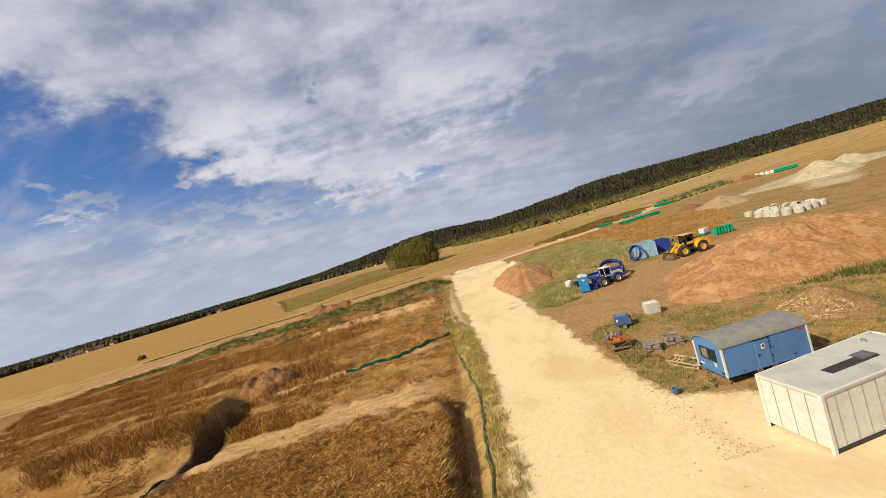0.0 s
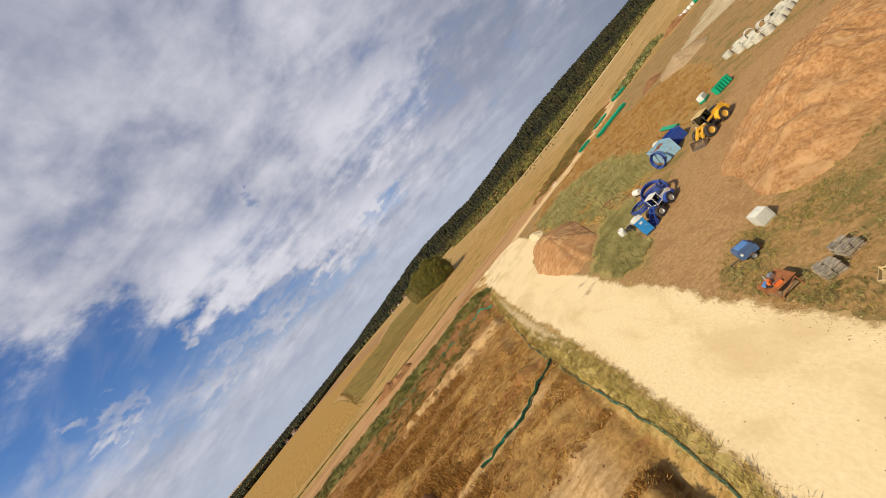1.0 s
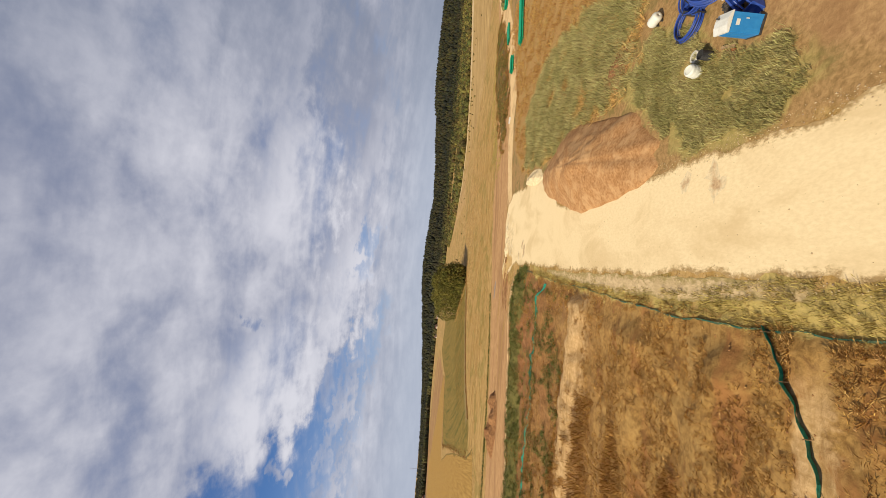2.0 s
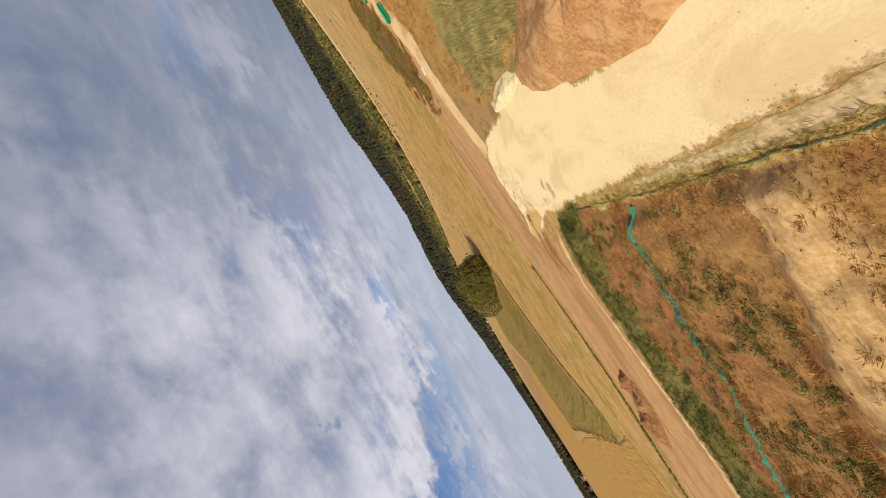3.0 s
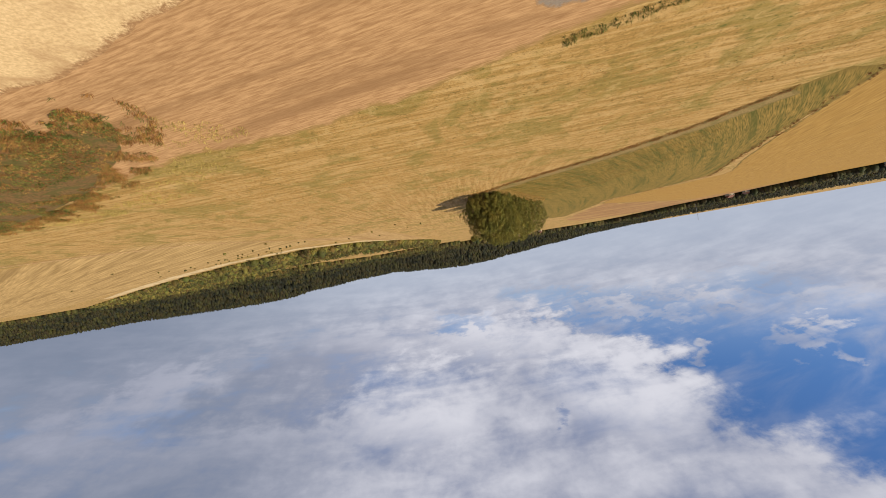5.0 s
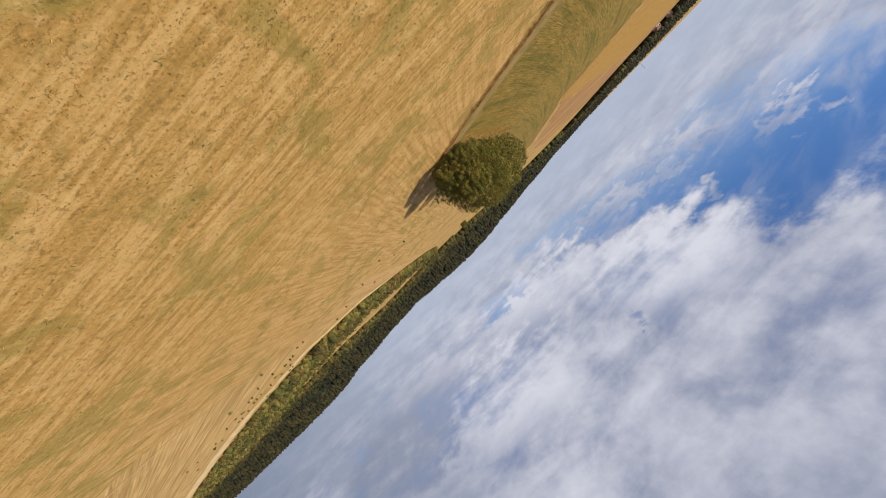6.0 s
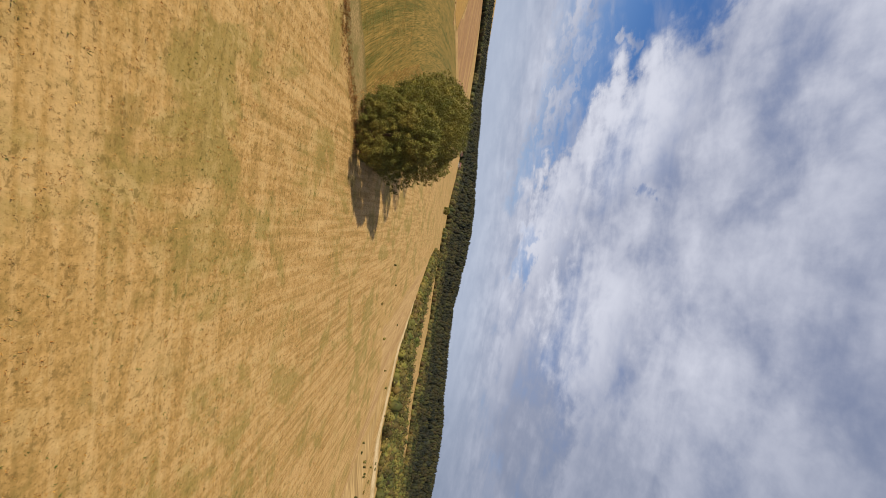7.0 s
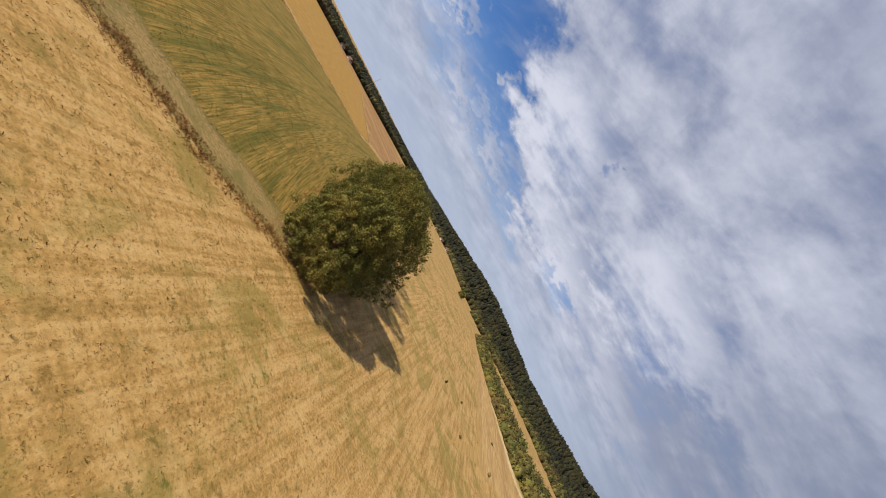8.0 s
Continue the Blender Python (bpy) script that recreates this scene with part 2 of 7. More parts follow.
M["damp"] = surface("damp_grey_mud", (0.2, 0.144, 0.095), (0.3, 0.225, 0.153), 3.0, 0.55, 0.2, c=(0.24, 0.189, 0.139), cscale=0.6, camt=0.7, edge=(0.4, 0.225, 0.095), edge_w=0.5)
M["mud_smear"] = surface("mud_smear", (0.351, 0.209, 0.105), (0.546, 0.365, 0.196), 4.0, 0.9, 0.3, c=(0.65, 0.472, 0.266), cscale=1.2, camt=0.6, edge=(0.80, 0.62, 0.37), edge_w=0.45)
M["sand_strip"] = surface("sandy_strip", (0.50, 0.35, 0.18), (0.68, 0.51, 0.29), 1.2, 0.95, 0.2, c=(0.36, 0.25, 0.10), cscale=0.12, camt=0.7, edge=(0.44, 0.29, 0.125), edge_w=3.0)
M["rusty_grass"] = leafy("rusty_grass", (0.3, 0.146, 0.038), (0.45, 0.254, 0.077), 0.35, 0.02)
M["shoulder"] = surface("sandy_shoulder", (0.46, 0.32, 0.165), (0.62, 0.455, 0.255), 4.0, 0.95, 0.2, c=(0.36, 0.25, 0.11), cscale=0.35, camt=0.6, stretch=(1.0, 0.5, 1), edge=(0.38, 0.28, 0.11), edge_w=0.6)
M["gravel"] = surface("heaped_gravel", (0.29, 0.19, 0.10), (0.44, 0.31, 0.175), 5.0, 0.95, 0.7, c=(0.33, 0.215, 0.11), cscale=0.5, camt=0.6)
M["rubble"] = surface("rubble", (0.2, 0.108, 0.044), (0.4, 0.243, 0.11), 7.0, 0.95, 1.0, c=(0.24, 0.135, 0.051), cscale=0.8, camt=0.7)
M["sand"] = surface("pale_sand", (0.397, 0.312, 0.192), (0.524, 0.424, 0.272), 1.0, 0.95, 0.6, c=(0.343, 0.251, 0.143), cscale=0.15, camt=0.6)
M["sand_flat"] = surface("spread_sand", (0.396, 0.302, 0.174), (0.528, 0.419, 0.252), 1.0, 0.95, 0.6, c=(0.339, 0.231, 0.119), cscale=0.12, camt=0.8, edge=(0.359, 0.223, 0.094), edge_w=2.5)
M["stone"] = surface("stone", (0.35, 0.243, 0.124), (0.6, 0.45, 0.263), 4, 0.9, 0.5, island=0.25)
M["rubble_stone"] = surface("rubble_stone", (0.325, 0.203, 0.091), (0.55, 0.383, 0.201), 4, 0.9, 0.5, island=0.3)
M["clod"] = surface("clod", (0.26, 0.126, 0.047), (0.42, 0.216, 0.088), 4, 0.95, 0.5, island=0.3)
M["dry_grass"] = leafy("dry_grass", (0.32, 0.149, 0.034), (0.49, 0.266, 0.073), 0.3, 0.012)
M["straw"] = leafy("straw", (0.47, 0.27, 0.084), (0.6, 0.373, 0.135), 0.22, 0.01)
M["weed"] = leafy("weed", (0.18, 0.164, 0.05), (0.31, 0.26, 0.098), 0.35, 0.02)
M["bank_weed"] = leafy("bank_weed", (0.10, 0.098, 0.028), (0.19, 0.165, 0.055), 0.25, 0.02, 0.1)
M["rust_weed"] = leafy("rust_weed", (0.213, 0.096, 0.027), (0.362, 0.18, 0.055), 0.35, 0.02)
M["verge"] = leafy("verge_grass", (0.33, 0.252, 0.069), (0.52, 0.373, 0.12), 0.35, 0.015)
M["tall_weed"] = leafy("tall_weed", (0.27, 0.235, 0.085), (0.43, 0.36, 0.15), 0.3, 0.02)
M["weed_dark"] = leafy("weed_dark", (0.075, 0.095, 0.018), (0.185, 0.171, 0.04), 0.4, 0.02)
M["leaf"] = leafy("leaf", (0.115, 0.113, 0.022), (0.25, 0.194, 0.04), 0.5, 0.022, 0.22)
M["forest"] = leafy("forest_crowns", (0.013, 0.014, 0.007), (0.045, 0.037, 0.01), 0.17, 0.03, 0.03)
M["hedge"] = leafy("hedge_leaf", (0.069, 0.07, 0.015), (0.176, 0.121, 0.03), 0.4, 0.025, 0.07)
M["fringe"] = leafy("fringe_leaf", (0.042, 0.045, 0.012), (0.135, 0.095, 0.025), 0.45, 0.03, 0.05)
M["wood_edge"] = leafy("wood_edge_leaf", (0.024, 0.027, 0.008), (0.085, 0.063, 0.018), 0.45, 0.03, 0.045)
M["bark"] = surface("bark", (0.09, 0.059, 0.029), (0.17, 0.108, 0.058), 6, 0.9, 0.6)
M["trailer_blue"] = surface("trailer_blue_paint", (0.085, 0.191, 0.4), (0.1, 0.219, 0.44), 1.5, 0.45, 0.02, c=(0.08, 0.158, 0.32), cscale=1.2, camt=0.5)
M["white_paint"] = surface("white_paint", (0.607, 0.582, 0.508), (0.672, 0.645, 0.564), 4, 0.5, 0.02, c=(0.451, 0.394, 0.296), cscale=2, camt=0.35)
M["grey_roof"] = surface("grey_roof_felt", (0.198, 0.19, 0.165), (0.258, 0.248, 0.217), 2, 0.7, 0.1, c=(0.15, 0.144, 0.129), cscale=0.8, camt=0.5)
M["pale_roof"] = surface("pale_cabin_roof", (0.437, 0.427, 0.369), (0.515, 0.502, 0.429), 1.5, 0.55, 0.05, c=(0.328, 0.322, 0.275), cscale=0.6, camt=0.5)
M["dark_sheet"] = surface("dark_sheet", (0.09, 0.09, 0.10), (0.16, 0.16, 0.17), 3, 0.7, 0.1)
M["steel"] = surface("galvanised_steel", (0.42, 0.43, 0.44), (0.55, 0.56, 0.57), 5, 0.4, 0.05, 0.8)
M["zinc"] = surface("pale_zinc_bar", (0.56, 0.547, 0.482), (0.68, 0.653, 0.568), 5, 0.5, 0.05, 0.1)
M["dark_steel"] = surface("dark_steel", (0.03, 0.03, 0.032), (0.07, 0.065, 0.06), 5, 0.6, 0.1, 0.3)
M["rubber"] = surface("tyre_rubber", (0.022, 0.021, 0.02), (0.05, 0.045, 0.04), 6, 0.85, 0.2, c=(0.16, 0.11, 0.07), cscale=3, camt=0.6)
M["yellow"] = surface("yellow_machine_paint", (0.66, 0.342, 0.022), (0.78, 0.423, 0.036), 3, 0.45, 0.03, c=(0.42, 0.234, 0.058), cscale=1.5, camt=0.5)
M["yellow_rim"] = surface("yellow_rim", (0.62, 0.36, 0.058), (0.7, 0.414, 0.073), 4, 0.5, 0.05)
M["tan_roof"] = surface("dusty_tan_paint", (0.50, 0.345, 0.13), (0.62, 0.44, 0.18), 3, 0.6, 0.05, c=(0.36, 0.25, 0.12), cscale=1.5, camt=0.6)
M["deep_blue"] = surface("deep_blue_paint", (0.02, 0.051, 0.24), (0.03, 0.07, 0.304), 3, 0.4, 0.03, c=(0.05, 0.065, 0.16), cscale=1.5, camt=0.4)
M["slate_blue"] = surface("faded_navy_paint", (0.05, 0.088, 0.176), (0.075, 0.121, 0.224), 3, 0.5, 0.05, c=(0.12, 0.14, 0.176), cscale=1.5, camt=0.4)
M["pale_blue"] = surface("pale_blue_paint", (0.23, 0.409, 0.528), (0.3, 0.484, 0.592), 2.5, 0.5, 0.05, c=(0.28, 0.279, 0.272), cscale=1.3, camt=0.5)
M["loo_blue"] = surface("toilet_blue_plastic", (0.02, 0.186, 0.448), (0.03, 0.223, 0.496), 3, 0.4, 0.03)
M["green_plastic"] = surface("green_pipe_plastic", (0, 0.242, 0.12), (0.01, 0.316, 0.16), 3, 0.4, 0.03, vary=0.2)
M["green_mesh"] = surface("green_mesh_cloth", (0, 0.14, 0.088), (0.02, 0.251, 0.168), 6, 0.8, 0.3, c=(0.09, 0.112, 0.056), cscale=1.5, camt=0.4)
M["green_mesh_dark"] = surface("dirty_green_mesh", (0.01, 0.051, 0.032), (0.02, 0.093, 0.06), 6, 0.85, 0.3, c=(0.12, 0.102, 0.04), cscale=1.2, camt=0.7)
M["bucket_steel"] = surface("muddy_bucket_steel", (0.10, 0.07, 0.045), (0.22, 0.15, 0.09), 5, 0.75, 0.2, 0.2)
M["concrete"] = surface("pale_concrete", (0.425, 0.396, 0.318), (0.561, 0.52, 0.416), 3, 0.9, 0.2, c=(0.34, 0.298, 0.219), cscale=1.2, camt=0.5, vary=0.12)
M["ibc_plastic"] = surface("milky_plastic", (0.594, 0.571, 0.48), (0.684, 0.657, 0.557), 2, 0.4, 0.03)
M["wood"] = surface("weathered_wood", (0.22, 0.135, 0.066), (0.4, 0.261, 0.131), 6, 0.85, 0.3, stretch=(1, 1, 1), vary=0.2)
M["pale_wood"] = surface("pale_pallet_wood", (0.4, 0.288, 0.131), (0.56, 0.414, 0.204), 6, 0.85, 0.3, vary=0.15)
M["slate"] = surface("grey_brown_slab", (0.16, 0.13, 0.095), (0.33, 0.274, 0.202), 5, 0.85, 0.3, vary=0.3)
M["rust"] = surface("rust", (0.2, 0.063, 0.022), (0.36, 0.135, 0.044), 6, 0.85, 0.3)
M["orange_paint"] = surface("orange_paint", (0.62, 0.14, 0.03), (0.7, 0.18, 0.04), 4, 0.5, 0.03)
M["red_paint"] = surface("red_paint", (0.5, 0.03, 0.03), (0.58, 0.05, 0.04), 4, 0.5, 0.03)
M["dark_ink"] = surface("dark_ink", (0.03, 0.03, 0.05), (0.05, 0.05, 0.08), 4, 0.6, 0.0)
M["roof_tile"] = surface("red_roof_tile", (0.13, 0.06, 0.045), (0.20, 0.095, 0.065), 3, 0.85, 0.2)
M["house_wall"] = surface("house_render", (0.4, 0.355, 0.275), (0.52, 0.461, 0.361), 2, 0.9, 0.1)


def make_glass():
    m = bpy.data.materials.new("dark_window_glass")
    m.use_nodes = True
    b = m.node_tree.nodes["Principled BSDF"]
    b.inputs["Base Color"].default_value = (0.02, 0.025, 0.03, 1)
    b.inputs["Roughness"].default_value = 0.06
    return m


def make_water():
    m = bpy.data.materials.new("muddy_water")
    m.use_nodes = True
    g = Nodes(m.node_tree)
    b = m.node_tree.nodes["Principled BSDF"]
    p = g.n("ShaderNodeTexCoord").outputs["Object"]
    g.link(g.mix(g.rng(g.noise(p, 0.5, 5), 0.3, 0.7), (0.50, 0.29, 0.075), (0.58, 0.36, 0.11)), b.inputs["Base Color"])
    b.inputs["Roughness"].default_value = 0.45
    b.inputs["Specular IOR Level"].default_value = 0.25
    return m


def make_clear_glass():
    m = bpy.data.materials.new("clear_cab_glass")
    m.use_nodes = True
    b = m.node_tree.nodes["Principled BSDF"]
    b.inputs["Base Color"].default_value = (0.40, 0.44, 0.46, 1)
    b.inputs["Roughness"].default_value = 0.02
    b.inputs["Transmission Weight"].default_value = 1.0
    b.inputs["IOR"].default_value = 1.1
    return m


M["clear_glass"] = make_clear_glass()
M["glass"] = make_glass()
M["water"] = make_water()

# ---------------- mesh helpers ----------------


def mesh_of(name, bm, material, smooth=False):
    me = bpy.data.meshes.new(name)
    bm.to_mesh(me)
    bm.free()
    for mm in material if isinstance(material, (list, tuple)) else [material]:
        me.materials.append(mm)
    if smooth:
        me.polygons.foreach_set("use_smooth", [True] * len(me.polygons))
    return me


def part(name, bm, material, parent, label="", smooth=False):
    ob = new(name, mesh_of(name, bm, material, smooth))
    ob.parent = parent
    if label:
        tagged(ob, label)
    return ob


def thing(name, m, label, category, group="", kind=""):
    ob = new(name)
    ob.empty_display_size = 0.3
    ob.matrix_world = m
    return tagged(ob, label, category, group, kind)


def box(bm, c, s, bevel=0.0, rot=None):
    r = bmesh.ops.create_cube(bm, size=1)
    vs = r["verts"]
    bmesh.ops.scale(bm, vec=s, verts=vs)
    if bevel:
        es = list({e for v in vs for e in v.link_edges})
        r2 = bmesh.ops.bevel(bm, geom=es, offset=bevel, segments=2, profile=0.5, affect="EDGES")
        vs = list({v for f in r2["faces"] for v in f.verts} | {v for v in vs if v.is_valid})
    m = Matrix.Translation(c) @ (rot.to_4x4() if rot else Matrix.Identity(4))
    bmesh.ops.transform(bm, matrix=m, verts=vs)
    return bm


def boxes(*specs, bevel=0.0):
    bm = bmesh.new()
    for c, s in specs:
        box(bm, c, s, bevel)
    return bm


def rod(bm, a, b, r, seg=8, r2=None):
    a, b = Vector(a), Vector(b)
    d = b - a
    res = bmesh.ops.create_cone(bm, cap_ends=True, segments=seg, radius1=r, radius2=r if r2 is None else r2, depth=d.length)
    m = Matrix.Translation((a + b) / 2) @ d.to_track_quat("Z", "Y").to_matrix().to_4x4()
    bmesh.ops.transform(bm, matrix=m, verts=res["verts"])
    return bm


def rods(*specs, seg=8):
    bm = bmesh.new()
    for a, b, r in specs:
        rod(bm, a, b, r, seg)
    return bm


def prism(profile, depth, axis="y"):
    """A closed outline in (u, z), drawn out along y (or x) by depth, centred."""
    bm = bmesh.new()
    put = (lambda u, w, z: (u, w, z)) if axis == "y" else (lambda u, w, z: (w, u, z))
    a = [bm.verts.new(put(u, -depth / 2, z)) for u, z in profile]
    b = [bm.verts.new(put(u, depth / 2, z)) for u, z in profile]
    n = len(profile)
    bm.faces.new(a)
    bm.faces.new(b[::-1])
    for i in range(n):
        bm.faces.new((a[i], b[i], b[(i + 1) % n], a[(i + 1) % n]))
    bmesh.ops.recalc_face_normals(bm, faces=bm.faces)
    return bm


def ring_tube(bm, R, r, m=None, seg=28, sides=8):
    m = m or Matrix.Identity(4)
    g = []
    for i in range(seg):
        a = 2 * math.pi * i / seg
        g.append([bm.verts.new(m @ Vector(((R + r * math.cos(b)) * math.cos(a), (R + r * math.cos(b)) * math.sin(a), r * math.sin(b)))) for b in (2 * math.pi * j / sides for j in range(sides))])
    for i in range(seg):
        for j in range(sides):
            p, q = g[i], g[(i + 1) % seg]
            bm.faces.new((p[j], q[j], q[(j + 1) % sides], p[(j + 1) % sides]))
    return bm


def lathe(bm, prof, seg=20, m=None):
    """prof: (radius, z) outline, closed on itself."""
    m = m or Matrix.Identity(4)
    g = [[bm.verts.new(m @ Vector((r * math.cos(a), r * math.sin(a), z))) for r, z in prof] for a in (2 * math.pi * i / seg for i in range(seg))]
    n = len(prof)
    for i in range(seg):
        p, q = g[i], g[(i + 1) % seg]
        for j in range(n):
            bm.faces.new((p[j], q[j], q[(j + 1) % n], p[(j + 1) % n]))
    bmesh.ops.recalc_face_normals(bm, faces=bm.faces)
    return bm


def fast(name, verts, faces, material, smooth=False):
    me = bpy.data.meshes.new(name)
    me.from_pydata(verts, [], faces)
    me.materials.append(material)
    if smooth:
        me.polygons.foreach_set("use_smooth", [True] * len(me.polygons))
    return new(name, me)


# ---------------- the lie of the land ----------------


def smooth01(t):
    t = min(1.0, max(0.0, t))
    return t * t * (3 - 2 * t)


def fbm(x, y, f, seed=0.0):
    return noise.fractal(Vector((x * f, y * f, seed)), 1.0, 2.0, 4)


def pit_edges(y):
    """West and east edge of the pit, which narrows towards the road's near end."""
    k = min(1.0, max(0.0, (y - 26.0) / 10.0))
    return -23.2 - 2.1 * k, -21.4 - 1.2 * k


def in_pit(x, y):
    xw, xe = pit_edges(y)
    return xw - 0.1 < x < xe + 0.2 and 22 < y < 37.2


def relief(x, y):
    """Height of the ground: flat but for the banks of the dug-over plot west of the road."""
    h = -0.013 + 0.006 * fbm(x, y, 0.15)
    if -75 < x < -1.2 and 4 < y < 112:
        w = 0.35 * fbm(x, y, 0.25, 5.0)
        wx = 1.2 * fbm(x, y, 0.12, 8.0)
        # raised plot beside the roadside ditch
        h += 1.1 * smooth01((-2.1 - x + 0.4 * w) / 0.9) * smooth01((26.5 + wx - y) / 1.5) * smooth01((x + 24) / 2.5)
        # terrace further west with a steep lip, and the pit below it
        xw, xe = pit_edges(y)
        h -= 2.0 * smooth01((x - xw) / 0.5) * smooth01((xe - x) / 0.7) * smooth01((y - 23.5) / 6) * smooth01((37.0 - y) / 0.6)
        h += 1.9 * smooth01((xw + 0.3 - x + 0.25 * w) / (0.6 + 5.0 * smooth01((y - 37) / 6))) * smooth01((y - 28.5 + wx) / 2.5) * smooth01((54 - y) / 20) * smooth01((x + 75) / 30)
        # bank behind the green cloth, pale ridge, red ridge
        h += 0.8 * math.exp(-((y - 47 + wx) / 2.2) ** 2) * smooth01((-3 - x) / 2) * smooth01((x + 30) / 8)
        h += 1.3 * math.exp(-((y - 70.5 + 1.5 * wx) / 2.4) ** 2) * smooth01((-2.5 - x) / 2) * smooth01((x + 34) / 12)
        h += 0.7 * math.exp(-((y - 58 + 1.5 * wx) / 3.0) ** 2) * smooth01((-4 - x) / 2) * smooth01((x + 50) / 12)
        h += 0.9 * math.exp(-((y - 84 + 1.5 * wx) / 3.5) ** 2) * smooth01((-3 - x) / 2) * smooth01((x + 60) / 12)
        h += 1.4 * math.exp(-((y - 102.5 - 0.18 * x + wx) / 2.6) ** 2) * smooth01((-2 - x) / 3) * smooth01((x + 75) / 15) * smooth01((107.5 + 0.18 * x - y) / 3)
        h += (0.26 * fbm(x, y, 0.45, 2.0) + 0.22 * fbm(x, y, 0.95, 3.0) * smooth01((abs(y - 28.6 - 0.1 * x) - 2.0) / 2.0)) * smooth01((-1.4 - x) / 1.0) * smooth01((y - 4) / 4) * smooth01((107.5 + 0.18 * x - y) / 3)
        h -= 0.25 * math.exp(-((x + 1.4) / 0.7) ** 2) * smooth01((60 - y) / 10)
    return h


def ticks(lo, hi, step, far_lo, far_hi):
    out = list(np.arange(lo, hi + step / 2, step))
    d, p = step, hi
    while p < far_hi:
        d *= 1.28
        p += d
        out.append(p)
    d, p = step, lo
    while p > far_lo:
        d *= 1.28
        p -= d
        out.insert(0, p)
    return out


def inside_distance(x, y, poly):
    """Signed distance to an outline, positive inside."""
    best, odd = 1e9, False
    n = len(poly)
    for i in range(n):
        ax, ay = poly[i]
        bx, by = poly[(i + 1) % n]
        dx, dy = bx - ax, by - ay
        t = max(0.0, min(1.0, ((x - ax) * dx + (y - ay) * dy) / (dx * dx + dy * dy + 1e-9)))
        ex, ey = x - ax - t * dx, y - ay - t * dy
        best = min(best, ex * ex + ey * ey)
        if (ay > y) != (by > y) and x < ax + (y - ay) / (by - ay) * dx:
            odd = not odd
    return math.sqrt(best) * (1 if odd else -1)


DRY = [(-1.2, -40), (-1.2, 60), (-1.0, 101), (-8, 107), (-28, 103), (-60, 96), (-90, 88), (-125, 88), (-160, 60), (-160, -40)]
RED = [(-2, 86), (-14, 87.5), (-24, 86.5), (-40, 88), (-64, 87), (-64, 91), (-40, 95), (-34, 99), (-26, 103), (-10, 105), (-1.5, 101)]
SITE = [(8.5, -40), (8.5, 60), (16, 80), (17, 118), (28, 122), (50, 127), (80, 143), (112, 156), (150, 153), (200, 130), (260, 60), (180, -40)]
DRYSITE = [(24, 66), (36, 60), (48, 63), (60, 76), (72, 96), (64, 112), (80, 134), (74, 143), (46, 124), (30, 120), (20, 108)]
EARTHWAY = [(9, 31), (14, 34), (20, 33), (26, 28.5), (34, 25), (44, 26), (52, 29), (57, 36), (56, 45), (52, 53), (46, 57), (36, 54), (28, 53), (20, 50), (14.5, 44), (9, 38)]
GREEN = [(19, 62), (24, 61), (29, 58.5), (34, 66), (38, 80), (40, 96), (33, 108), (21, 104), (18.5, 92), (19.5, 76)]
GREENW = [(-0.5, 96), (-0.3, 103.5), (-5, 106.5), (-14, 108), (-24, 104), (-40, 99), (-62, 94), (-90, 88), (-90, 84), (-55, 88), (-30, 93), (-12, 98)]
VERGE = [(0.9, 14), (1.0, 34), (0.6, 44), (-0.6, 50), (-1.4, 60), (-1.6, 74), (-0.7, 92), (-1.6, 92), (-2.4, 74), (-2.5, 58), (-2.4, 46), (-0.9, 33), (-0.4, 26), (-0.8, 14)]
WEEDY = [(8.9, 45.5), (11, 42.5), (14.5, 44.5), (16, 49.5), (20, 52), (23, 58), (19, 64), (17, 61), (13, 56), (9.4, 53)]


def ground():
    xs = ticks(-32, 50, 0.42, -4300, 4300)
    ys = ticks(8, 112, 0.42, -600, 4600)
    nx, ny = len(xs), len(ys)
    vs = [(x, y, relief(x, y)) for y in ys for x in xs]
    fs = [(j * nx + i, j * nx + i + 1, (j + 1) * nx + i + 1, (j + 1) * nx + i) for j in range(ny - 1) for i in range(nx - 1)]
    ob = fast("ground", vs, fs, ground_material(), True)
    for key, poly in (("dry", DRY), ("red", RED), ("site", SITE), ("drysite", DRYSITE), ("earth", EARTHWAY), ("green", GREEN), ("weedy", WEEDY), ("greenw", GREENW), ("verge", VERGE)):
        at = ob.data.attributes.new(key, "FLOAT", "POINT")
        lo = (min(p[0] for p in poly) - 8, min(p[1] for p in poly) - 8)
        hi = (max(p[0] for p in poly) + 8, max(p[1] for p in poly) + 8)
        at.data.foreach_set("value", [max(-6.0, min(6.0, inside_distance(x, y, poly))) if lo[0] < x < hi[0] and lo[1] < y < hi[1] else -6.0 for x, y, _ in vs])
    tagged(ob, "dry golden field and dug-over earth plot reaching the horizon", "ground", kind="structure")
    return ob


